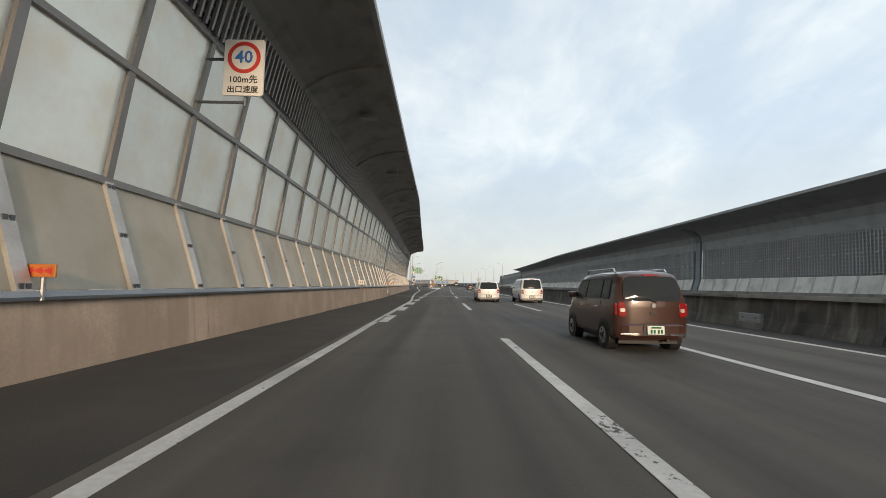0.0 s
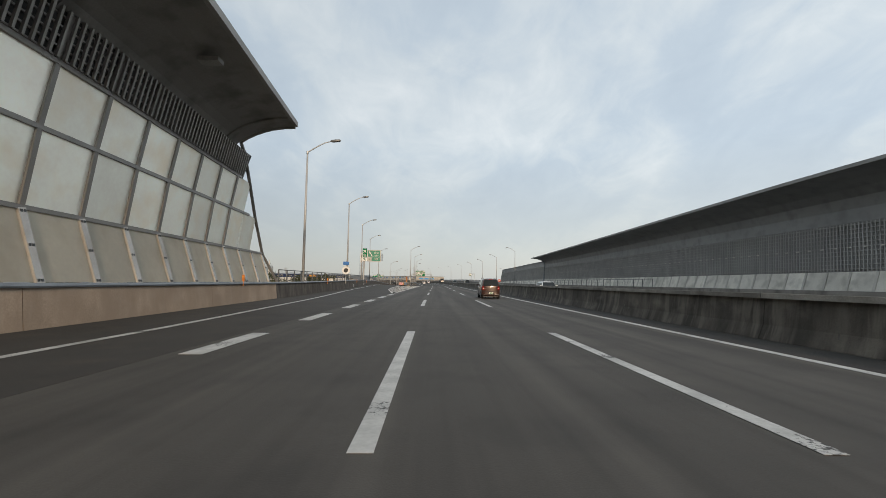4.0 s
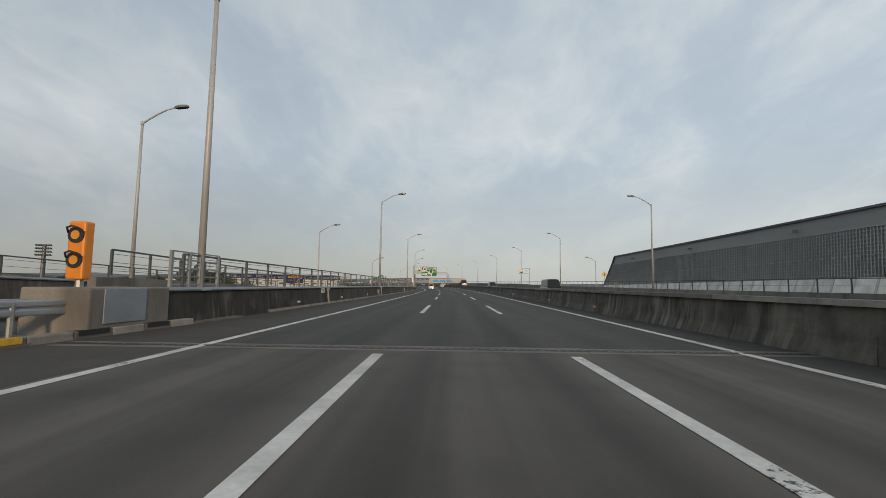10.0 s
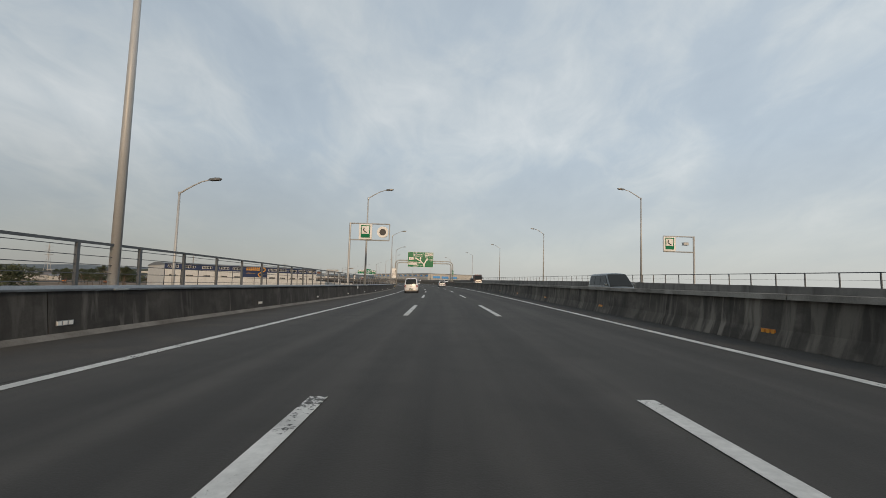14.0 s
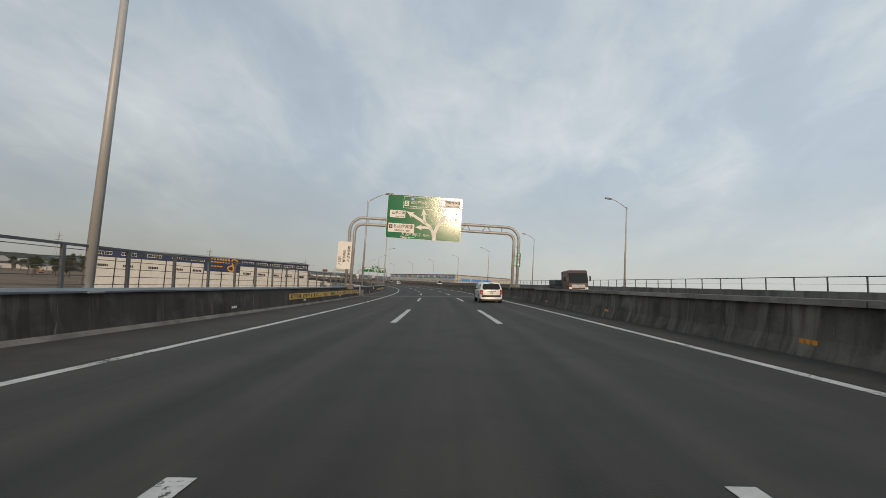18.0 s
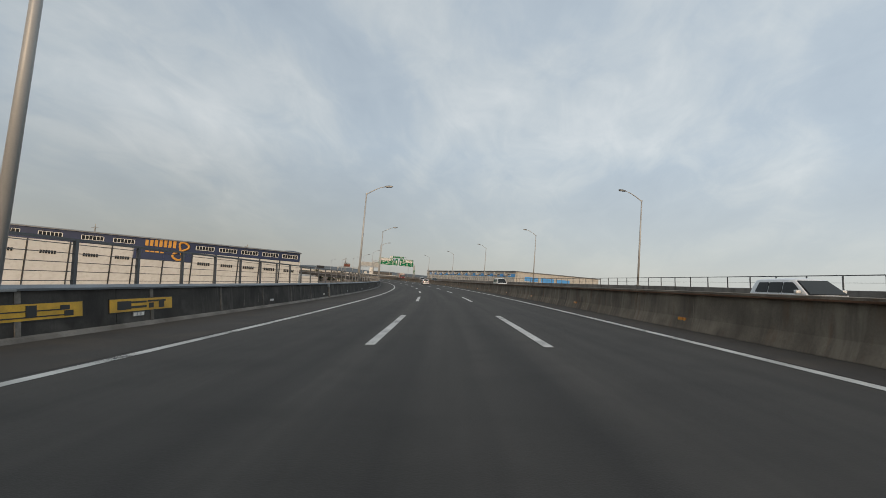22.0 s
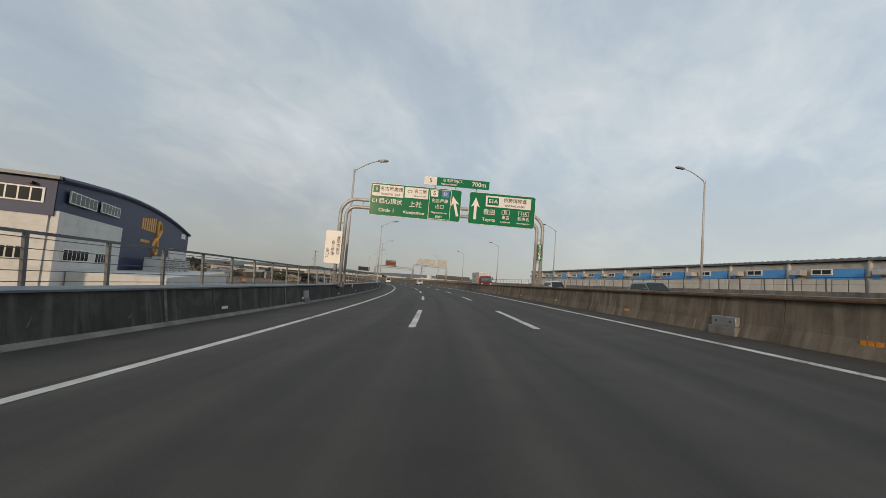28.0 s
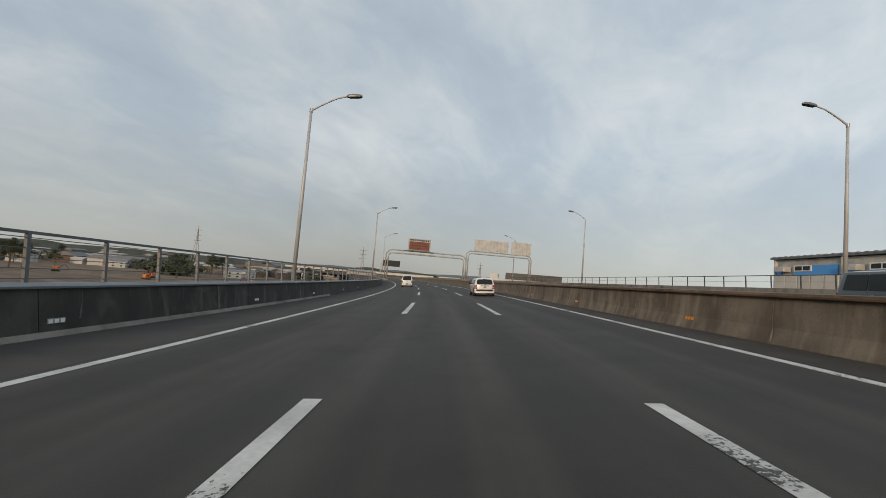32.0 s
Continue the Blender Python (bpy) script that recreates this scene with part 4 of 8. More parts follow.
def noise_wall_right():
    """Grey slatted noise barrier beyond the opposite carriageway, on a pale skirt, with a canopy on its first length."""
    w = thing("slatted_noise_barrier", "dark grey slatted noise barrier on a pale cement skirt", "noise barrier")
    U = 33.0

    def off(s):
        """The wall stands nearer to the road at first."""
        return float(np.interp(s, [0, 110, 217, 300], [-4.0, -4.0, 0.0, 0.0]))

    def fall(s):
        """Its last length sinks with the slip road."""
        return -float(np.interp(s, [217, 232, 247, 295], [0.0, 0.08, 0.3, 1.2]))

    foot, knee, top = (U - 0.7, 0.3), (U, 2.4), (U + 0.2, 7.2)
    for a, b, hi in ((-30, 55.0, True), (56.6, 215.6, True), (217.3, 296, False)):
        zt = 7.2 if hi else 8.0
        grid = 5.95 if hi else 6.5
        part("backing", sweep([(U + 0.12, 2.0), (U + 0.32, zt), (U + 0.42, zt), (U + 0.22, 2.0)], a, b if hi else b - 6, 5, off, drop=fall), M_BACKING, w)
        if not hi:
            bm = bmesh.new()
            f_, k_ = [[bm.verts.new(P(q, U + d + off(q), z + fall(q))) for q, z, d in ((b - 6, 2.4, d0), (b - 0.5, 2.4, d0), (b - 6, zt, d0 + 0.2))] for d0 in (0.12, 0.22)]
            bm.faces.new(f_), bm.faces.new(k_[::-1])
            for j in range(3):
                bm.faces.new((f_[j], f_[(j + 1) % 3], k_[(j + 1) % 3], k_[j]))
            part("end_backing", bm, M_BACKING, w)
        z = 2.6
        while z < grid:
            part("slat", sweep(rect(U - 0.06 + 0.04 * (z - 2.4), U + 0.06 + 0.04 * (z - 2.4), z, z + 0.05), a, b - (0 if hi else (z - 2.4) * 1.1), 5, off, drop=fall), M_SLAT, w)
            z += 0.32
        bm = bmesh.new()
        for i in range(int((b - a) / 0.3)):
            q = a + i * 0.3
            hgt = grid - 2.45 - (0 if hi else max(0.0, (q - b + 5.5) * 0.75))
            if hgt > 0.1:
                box(bm, -0.05, 0.0, -0.04, 0.04, 0, hgt, at_road(q, U + 0.03 + off(q), 2.45 + fall(q)) @ Matrix.Rotation(radians(2.3), 4, "Y"))
        tagged(part("fin_lattice", bm, M_SLAT, w), kind="stuff")
        bm = bmesh.new()
        for i in range(int((b - a) / 1.2)):
            q = a + i * 1.2
            box(bm, -0.16, -0.1, -0.12, 0.12, 1.68, 1.74, at_road(q, U + 0.05 + off(q), 2.45 + fall(q)))
        tagged(part("clip_row", bm, M_SKIRT, w), kind="stuff")
        s = a
        while s < b - 0.5:
            part("skirt_panel", sweep([(U - 0.75, 0.3), (U - 0.05, 2.4), (U + 0.05, 2.4), (U - 0.65, 0.3)], s + 0.1, min(s + 2.0, b) - 0.1, 2, off, drop=fall), M_SKIRT, w)
            part("skirt_rib", sweep([(U - 0.8, 0.3), (U - 0.1, 2.4), (U + 0.0, 2.4), (U - 0.7, 0.3)], s - 0.1, s + 0.1, 2, off, drop=fall), M_BUFF, w)
            s += 2.0
        part("plinth", sweep(rect(U - 0.9, U + 0.3, -2.6, 0.3), a, b, 5, off, drop=fall), M_CONCRETE, w)
        arc = [(U + 0.2, 6.0), (U + 0.25, 7.0), (U + 0.05, 7.8), (U - 0.6, 8.35), (U - 1.8, 8.7), (U - 3.7, 8.95)]
        if hi:
            part("canopy", sweep(arc + [(u + 0.05, z + 0.15) for u, z in arc[::-1]], a, b + 1.5, 5, off), M_CANOPY, w, "dark curved steel canopy")
            part("gutter", sweep(rect(U - 3.85, U - 3.65, 8.88, 9.12), a, b + 1.5, 5, off), M_LOUVER, w)
            # where two lengths meet: a curved plate, then black sheet for slot shade
            line = [(q[0] - 0.2, q[1]) for q in (foot, knee, *arc[:-1])]
            back = [(q[0] + 0.25, q[1]) for q in line[::-1]]
            part("portal_plate", sweep(line + back, b, b + 0.95, 1, off), M_PORTAL, w, "blue-grey curved steel plate")
            part("slot_sheet", sweep([(q[0] + 0.22, q[1]) for q in line] + [(q[0] + 0.22, q[1]) for q in back], b + 0.9, b + 1.75, 1, off), M_BLACK, w)
        else:
            part("coping", sweep(rect(U + 0.1, U + 0.5, zt - 0.05, zt + 0.15), a, b - 6, 5, off, drop=fall), M_FENCE, w)
            part("end_frame", tube(bmesh.new(), [P(b, U - 0.7, 0.3 + fall(b)), P(b - 0.5, U, 2.4 + fall(b)), P(b - 6, U + 0.2, zt + fall(b - 6))], 0.16), M_DARKSTEEL, w)
            for s in np.arange(a + 10, b - 10, 18.0):
                part("lamp", bx(-0.5, 0.0, -0.3, 0.3, 0, 0.25, at_road(float(s), U, 6.9 + fall(float(s)))), M_LOUVER, w)
    return w


noise_wall_right()


# ---- lamps ----
def street_lamp(height, arm):
    """A tapered pole with a rising arm and a flat head; the arm reaches towards +x."""
    e = thing("street_lamp", "tall pale grey tapered street lamp with a single flat head", "street lamp", group="street lamps along the expressway")
    part("base_plate", bx(-0.25, 0.25, -0.25, 0.25, 0, 0.05, bev=0.01), M_STEEL, e)
    part("pole", tube(bmesh.new(), [(0, 0, 0.04), (0, 0, height * 0.5), (0, 0, height - 0.9)], 0.125, 12, 0.075), M_POLE, e, smooth=True)
    part("arm", tube(bmesh.new(), [(0, 0, height - 1.05), (0.05, 0, height - 0.98), (0.5, 0, height - 0.68), (1.0, 0, height - 0.38), (1.5, 0, height - 0.12), (arm - 0.6, 0, height + 0.06)], 0.065, 8, 0.045), M_POLE, e, smooth=True)
    part("collar", tube(bmesh.new(), [(0, 0, height - 1.12), (0, 0, height - 0.9)], 0.1, 10), M_STEEL, e)
    tip = Matrix.Translation((arm - 0.75, 0, height + 0.04)) @ Matrix.Rotation(radians(-6), 4, "Y")
    bm = bmesh.new()
    rows_ = []
    for x, w, z0, z1 in ((0.0, 0.06, -0.04, 0.05), (0.12, 0.13, -0.07, 0.09), (0.5, 0.17, -0.08, 0.11), (0.82, 0.14, -0.07, 0.08), (0.92, 0.05, -0.05, 0.03)):
        rows_.append([bm.verts.new(tip @ Vector((x, sy * w, z))) for sy, z in ((-1, z0), (1, z0), (1.0, (z0 + z1) / 2), (0.6, z1), (-0.6, z1), (-1.0, (z0 + z1) / 2))])
    for a, b in zip(rows_, rows_[1:]):
        for j in range(6):
            bm.faces.new((a[j], a[(j + 1) % 6], b[(j + 1) % 6], b[j]))
    bm.faces.new(rows_[0]), bm.faces.new(rows_[-1][::-1])
    part("head", bm, M_LAMPHEAD, e, "weathered grey lamp head")
    part("lens", bx(0.16, 0.78, -0.12, 0.12, -0.1, -0.07, tip), M_BLACK, e, "dark glass lens")
    return e


first = street_lamp(11.2, 2.75)
first.matrix_basis = at_road(217, -8.78, 1.0)
for s in (255, 297, 337, 378.5, 420, 462, 504, 545, 587, 629, 670, 711.5, 753, 794):
    copy_thing(first, at_road(s, -8.78, 1.0))
for s in (218, 256, 297, 338, 380, 423, 464, 505, 546, 588, 630, 671, 712, 754, 795):
    copy_thing(first, at_road(s, 24.15, 1.05) @ Matrix.Rotation(math.pi, 4, "Z"))
tall = street_lamp(12.6, 2.75)
tall.matrix_basis = at_road(118, u_left(118) - 0.25, 1.04)
for s in (145, 171, 202.5):
    copy_thing(tall, at_road(s, u_left(s) - 0.25, 1.0 + exit_rise(s)))
copy_thing(first, at_road(229.5, u_left(229.5) - 0.25, 1.0 + ramp_fall(229.5)))
for s in (265,):
    copy_thing(first, at_road(s, u_left(s) - 0.25, 1.0 - 2.4))
for s, z in ((317, -2.6), (379, -6.6)):
    copy_thing(first, at_road(s, u_left(s) - 0.25, z))
copy_thing(first, at_road(318, 39.6, -3.2) @ Matrix.Rotation(math.pi, 4, "Z"))
setting("slip_road_end", sweep(rect(33.2, 41.0, -3.9, -3.2), 296, 420, 5), M_ASPHALT_SH, "asphalt slip road curving away below", "road")
dm = thing("diamond_sign", "yellow diamond warning sign on a thin post", "road sign", at_road(301, 35.2, 0))
part("post", tube(bmesh.new(), [(0, 0.06, -3.2), (0, 0.06, 4.2)], 0.05, 8), M_POLE, dm)
part("plate", bx(-0.45, 0.45, -0.015, 0.015, -0.45, 0.45, Matrix.Translation((0, 0, 3.5)) @ Matrix.Rotation(radians(45), 4, "Y"), bev=0.01), M_YELLOW, dm)
part("arrow_bar", bx(-0.06, 0.06, -0.03, -0.018, 3.15, 3.75), M_BLACK, dm)


# ---- overhead gantries ----
def gantry(s, u0, u1, zb, name="sign_gantry", label="grey tubular steel sign gantry over the carriageway"):
    """Two twin-tube columns that bend into a twin-tube beam, with ties between the tubes."""
    g = thing(name, label, "gantry", at_road(s, 0, 0))
    b = bank(s)
    zl, zr = u0 * math.sin(b) + 1.0, u1 * math.sin(b) + 1.0
    for dz, rr in ((0.0, 1.25), (-0.62, 0.75)):
        inset = -dz * 0.75
        pts = [(u0 + inset, 0, zl)]
        pts += [(u0 + inset + rr * (1 - math.cos(a)), 0, zb + dz - rr + rr * math.sin(a)) for a in (k * math.pi / 12 for k in range(7))]
        pts += [(u1 - inset - rr * (1 - math.cos(a)), 0, zb + dz - rr + rr * math.sin(a)) for a in (k * math.pi / 12 for k in range(6, -1, -1))]
        pts += [(u1 - inset, 0, zr)]
        part("tube", tube(bmesh.new(), pts, 0.14, 12), M_GANTRY, g, smooth=True)
    n = 14
    for k in range(n):
        x = u0 + 1.7 + (u1 - u0 - 3.4) * k / (n - 1)
        part("tie", tube(bmesh.new(), [(x, 0, zb - 0.62), (x + (0.45 if k % 2 else -0.45) * (k not in (0, n - 1)), 0, zb)], 0.04, 6), M_GANTRY, g)
    for u, sgn in ((u0, 1), (u1, -1)):
        z = 1.6
        while z < zb - 1.6:
            part("tie", tube(bmesh.new(), [(u, 0, z), (u + sgn * 0.46, 0, z + 0.35)], 0.035, 6), M_GANTRY, g)
            z += 0.9
    for u, z in ((u0 + 0.25, zl), (u1 - 0.25, zr)):
        part("footing", bx(u - 0.5, u + 0.5, -0.45, 0.45, z - 0.12, z + 0.28, bev=0.03), M_CONCRETE, g)
    return g


def board(parent, x0, x1, z0, z1, y, mat, name="board", radius=0.18, border=True):
    """A sheet sign with rounded corners, facing -y, with a pale rim and stiffeners behind."""
    def outline(d, r):
        pts = []
        for cx, cz, a0 in ((x1 - d - r, z1 - d - r, 0), (x0 + d + r, z1 - d - r, 90), (x0 + d + r, z0 + d + r, 180), (x1 - d - r, z0 + d + r, 270)):
            pts += [(cx + r * math.cos(radians(a0 + q)), cz + r * math.sin(radians(a0 + q))) for q in (0, 30, 60, 90)]
        return pts

    def slab(pts, ya, yb):
        bm = bmesh.new()
        f = [bm.verts.new((x, ya, z)) for x, z in pts]
        k = [bm.verts.new((x, yb, z)) for x, z in pts]
        bm.faces.new(f), bm.faces.new(k[::-1])
        for i in range(len(pts)):
            j = (i + 1) % len(pts)
            bm.faces.new((f[i], f[j], k[j], k[i]))
        return bm
    p = part(name, slab(outline(0, radius), y, y + 0.05), mat, parent)
    if border:
        bm = bmesh.new()
        a, b = outline(0.0, radius), outline(0.028, radius - 0.02)
        va, vb = [bm.verts.new((x, y - 0.004, z)) for x, z in a], [bm.verts.new((x, y - 0.004, z)) for x, z in b]
        for i in range(len(a)):
            j = (i + 1) % len(a)
            bm.faces.new((va[i], va[j], vb[j], vb[i]))
        part("rim", bm, M_WHITE if mat is not M_WHITE else M_BLACK, p)
    return p


def letters(parent, body, x, z, size, y, mat=None, align="CENTER", vertical=False, squeeze=1.0):
    return part("lettering", text_mesh(body, size, mat or M_WHITE, align, vertical, squeeze), None, parent, m=Matrix.Translation((x, y, z)))


def arrow(parent, pts, width, y, mat=None, head=0.42):
    """A painted arrow along points, with its head at the last one."""
    bm = bmesh.new()
    pts = [Vector((a, 0, b)) for a, b in pts]
    left, right = [], []
    for i, p in enumerate(pts):
        d = (pts[min(i + 1, len(pts) - 1)] - pts[max(i - 1, 0)]).normalized()
        q = Vector((-d.z, 0, d.x)) * width / 2
        left.append(bm.verts.new((p.x + q.x, y, p.z + q.z))), right.append(bm.verts.new((p.x - q.x, y, p.z - q.z)))
    for i in range(len(pts) - 1):
        bm.faces.new((left[i], right[i], right[i + 1], left[i + 1]))
    if head:
        d = (pts[-1] - pts[-2]).normalized()
        q = Vector((-d.z, 0, d.x))
        e = pts[-1]
        a, b, c, n = e - d * head * 0.55 + q * head * 0.55, e + d * head * 0.75, e - d * head * 0.55 - q * head * 0.55, e - d * head * 0.2
        bm.faces.new([bm.verts.new((v.x, y - 0.002, v.z)) for v in (a, b, c, n)])
    return part("arrow", bm, mat or M_WHITE, parent)


def patch(parent, x0, x1, z0, z1, y, mat, name="panel"):
    return part(name, bx(x0, x1, y - 0.004, y + 0.002, z0, z1), mat, parent)


# ---- gantry with the junction sign ----
gantry(409.5, -8.85, 7.3, 7.2)
X0, X1, Z0, Z1 = -5.45, 1.68, 5.42, 9.6
BY = -0.3


def sign_xy(fx, fz, box4=None):
    a, b, c, d = box4 or (X0, X1, Z0, Z1)
    return a + (b - a) * fx, d - (d - c) * fz


jct = thing("junction_sign", "green direction sign with branching white arrows", "road sign", at_road(409.5, 0, 0))
b1 = board(jct, X0, X1, Z0, Z1, BY, M_GREEN)


def text_at(parent, body, fx, fz, size, box4=None, mat=None, y=None, squeeze=1.0):
    x, z = sign_xy(fx, fz, box4)
    return letters(parent, body, x, z, size, (BY if y is None else y) - 0.012, mat, squeeze=squeeze)


def white_panel(parent, f0, f1, g0, g1_, box4=None, mat=None, y=None):
    (xa, za), (xb, zb) = sign_xy(f0, g1_, box4), sign_xy(f1, g0, box4)
    return patch(parent, xa, xb, za, zb, (BY if y is None else y) - 0.004, mat or M_WHITE)


def frame_box(parent, f0, f1, g0, g1_, w=0.035, box4=None):
    (xa, za), (xb, zb) = sign_xy(f0, g1_, box4), sign_xy(f1, g0, box4)
    bm = bmesh.new()
    for q in ((xa, xb, za, za + w), (xa, xb, zb - w, zb), (xa, xa + w, za + w, zb - w), (xb - w, xb, za + w, zb - w)):
        box(bm, q[0], q[1], BY - 0.007, BY - 0.002, q[2], q[3])
    return part("outline", bm, M_WHITE, parent)


frame_box(b1, 0.21, 0.59, 0.03, 0.30)
white_panel(b1, 0.225, 0.285, 0.13, 0.25)
text_at(b1, "5", 0.255, 0.19, 0.5, mat=M_GREEN)
text_at(b1, "名古屋南出口", 0.445, 0.165, 0.42)
text_at(b1, "Nagoya-minami EXIT", 0.43, 0.255, 0.24, squeeze=0.9)
white_panel(b1, 0.305, 0.355, 0.045, 0.115, mat=M_BLUE)
text_at(b1, "23", 0.33, 0.08, 0.24)
white_panel(b1, 0.66, 0.97, 0.06, 0.235)
white_panel(b1, 0.675, 0.765, 0.085, 0.19, mat=M_GREEN, y=BY - 0.004)
text_at(b1, "E1A", 0.72, 0.14, 0.33, y=BY - 0.006)
text_at(b1, "伊勢湾岸道", 0.865, 0.115, 0.37, mat=M_BLACK, y=BY - 0.004)
text_at(b1, "ISEWANGAN EXP", 0.865, 0.2, 0.17, mat=M_BLACK, y=BY - 0.004)
text_at(b1, "豊田", 0.725, 0.31, 0.52)
text_at(b1, "Toyota", 0.725, 0.39, 0.26)
text_at(b1, "E1 東名", 0.90, 0.31, 0.36)
text_at(b1, "TOMEI EXP", 0.925, 0.37, 0.13)
text_at(b1, "E1A 新東名", 0.885, 0.50, 0.36)
text_at(b1, "SHIN-TOMEI EXP", 0.91, 0.565, 0.13)
white_panel(b1, 0.04, 0.245, 0.36, 0.53)
text_at(b1, "C2", 0.09, 0.43, 0.3, mat=M_BLACK, y=BY - 0.004)
text_at(b1, "名二環", 0.175, 0.42, 0.38, mat=M_BLACK, y=BY - 0.004)
text_at(b1, "MEI-NIKAN EXP", 0.17, 0.50, 0.13, mat=M_BLACK, y=BY - 0.004)
white_panel(b1, 0.03, 0.375, 0.66, 0.86)
white_panel(b1, 0.04, 0.085, 0.69, 0.78, mat=M_GREEN, y=BY - 0.004)
text_at(b1, "3", 0.0625, 0.735, 0.34, y=BY - 0.006)
text_at(b1, "名古屋高速", 0.225, 0.73, 0.47, mat=M_BLACK, y=BY - 0.004)
text_at(b1, "NAGOYA   EXP", 0.215, 0.82, 0.24, mat=M_BLACK, y=BY - 0.004)
text_at(b1, "名古屋南JCT. 1km", 0.39, 0.895, 0.42)
text_at(b1, "Nagoya-minami", 0.29, 0.96, 0.23)


def sarrow(parent, pts, w, head, box4=None):
    return arrow(parent, [sign_xy(a, b, box4) for a, b in pts], w, BY - 0.009, head=head)


sarrow(b1, [(0.645, 1.0), (0.645, 0.86), (0.665, 0.74), (0.70, 0.60), (0.755, 0.48)], 0.32, 0.62)
sarrow(b1, [(0.635, 0.92), (0.62, 0.80), (0.575, 0.68), (0.45, 0.55), (0.31, 0.42)], 0.26, 0.56)
sarrow(b1, [(0.52, 0.62), (0.50, 0.52), (0.495, 0.44), (0.49, 0.38)], 0.24, 0.52)
sarrow(b1, [(0.61, 0.76), (0.56, 0.72), (0.51, 0.715), (0.44, 0.72)], 0.22, 0.5)


def town_sign(s, x, zc):
    """White upright sign with three columns of black characters."""
    t = thing("exit_notice", "white upright notice with black characters on the gantry column", "road sign", at_road(s, 0, 0))
    q = board(t, x - 0.64, x + 0.64, zc - 1.3, zc + 1.3, -0.25, M_WHITE, radius=0.1, border=False)
    for body, dx, zz in (("豊明市街は", 0.40, 0.12), ("名古屋南", 0.0, -0.1), ("出口へ", -0.40, -0.55)):
        letters(q, body, x + dx, zc + zz, 0.37, -0.262, M_BLACK, vertical=True)
    for z in (zc - 0.7, zc + 0.7):
        part("clamp", bx(x - 0.1, x + 0.5, -0.2, -0.02, z - 0.05, z + 0.05), M_GANTRY, t)
    return t


def side_sign(s, x, zc):
    t = thing("direction_plate", "narrow green plate with white characters and arrow", "road sign", at_road(s, 0, 0))
    q = board(t, x - 0.19, x + 0.19, zc - 0.66, zc + 0.66, -0.25, M_GREEN, radius=0.06, border=False)
    letters(q, "豊田方面", x, zc + 0.18, 0.27, -0.262, M_WHITE, vertical=True)
    arrow(q, [(x, zc - 0.6), (x, zc - 0.38)], 0.09, -0.26, head=0.24)
    part("clamp", bx(x - 0.3, x + 0.1, -0.2, -0.02, zc - 0.05, zc + 0.05), M_GANTRY, t)
    return t


town_sign(409.5, -9.15, 3.5)
side_sign(409.5, 7.3, 4.1)

# ---- second gantry ----
gantry(625.5, -9.0, 7.5, 7.4)
A4 = (-6.75, 0.62, 6.22, 8.85)
sa = thing("lane_sign", "wide green sign with white panels and a slanting arrow", "road sign", at_road(625.5, 0, 0))
ba_ = board(sa, *A4, BY, M_GREEN)
white_panel(ba_, 0.02, 0.36, 0.05, 0.40, A4)
white_panel(ba_, 0.03, 0.10, 0.08, 0.30, A4, M_GREEN, BY - 0.004)
text_at(ba_, "3", 0.065, 0.19, 0.42, A4, y=BY - 0.006)
text_at(ba_, "名古屋高速", 0.23, 0.17, 0.46, A4, M_BLACK, BY - 0.004)
text_at(ba_, "NAGOYA   EXP", 0.22, 0.33, 0.24, A4, M_BLACK, BY - 0.004)
white_panel(ba_, 0.375, 0.63, 0.05, 0.38, A4)
text_at(ba_, "C2", 0.43, 0.19, 0.36, A4, M_BLACK, BY - 0.004)
text_at(ba_, "名二環", 0.545, 0.17, 0.42, A4, M_BLACK, BY - 0.004)
text_at(ba_, "MEI-NIKAN EXP", 0.54, 0.31, 0.15, A4, M_BLACK, BY - 0.004)
frame_box(ba_, 0.645, 0.885, 0.04, 0.97, box4=A4)
white_panel(ba_, 0.66, 0.74, 0.07, 0.27, A4)
text_at(ba_, "5", 0.70, 0.17, 0.5, A4, M_GREEN, BY - 0.004)
white_panel(ba_, 0.78, 0.86, 0.07, 0.27, A4, M_BLUE)
text_at(ba_, "23", 0.82, 0.165, 0.34, A4, y=BY - 0.004)
text_at(ba_, "名古屋南", 0.765, 0.40, 0.42, A4)
text_at(ba_, "出口", 0.765, 0.58, 0.46, A4)
text_at(ba_, "Nagoya-minami", 0.765, 0.76, 0.22, A4)
text_at(ba_, "EXIT", 0.765, 0.89, 0.28, A4)
text_at(ba_, "C1", 0.055, 0.56, 0.42, A4)
text_at(ba_, "都心環状", 0.225, 0.56, 0.60, A4)
text_at(ba_, "Circle 1", 0.19, 0.83, 0.42, A4)
text_at(ba_, "上社", 0.50, 0.58, 0.66, A4)
text_at(ba_, "Kamiyashiro", 0.49, 0.83, 0.36, A4)
sarrow(ba_, [(0.965, 0.82), (0.945, 0.6), (0.92, 0.36)], 0.2, 0.6, A4)
B4 = (1.25, 6.7, 6.2, 8.83)
sb = thing("lane_sign", "green sign with a white straight arrow", "road sign", at_road(625.5, 0, 0))
bb_ = board(sb, *B4, BY, M_GREEN)
sarrow(bb_, [(0.10, 0.85), (0.10, 0.6), (0.10, 0.34)], 0.22, 0.62, B4)
white_panel(bb_, 0.25, 0.93, 0.08, 0.42, B4)
white_panel(bb_, 0.275, 0.445, 0.13, 0.37, B4, M_GREEN, BY - 0.004)
text_at(bb_, "E1A", 0.36, 0.25, 0.46, B4, y=BY - 0.006)
text_at(bb_, "伊勢湾岸道", 0.69, 0.19, 0.48, B4, M_BLACK, BY - 0.004)
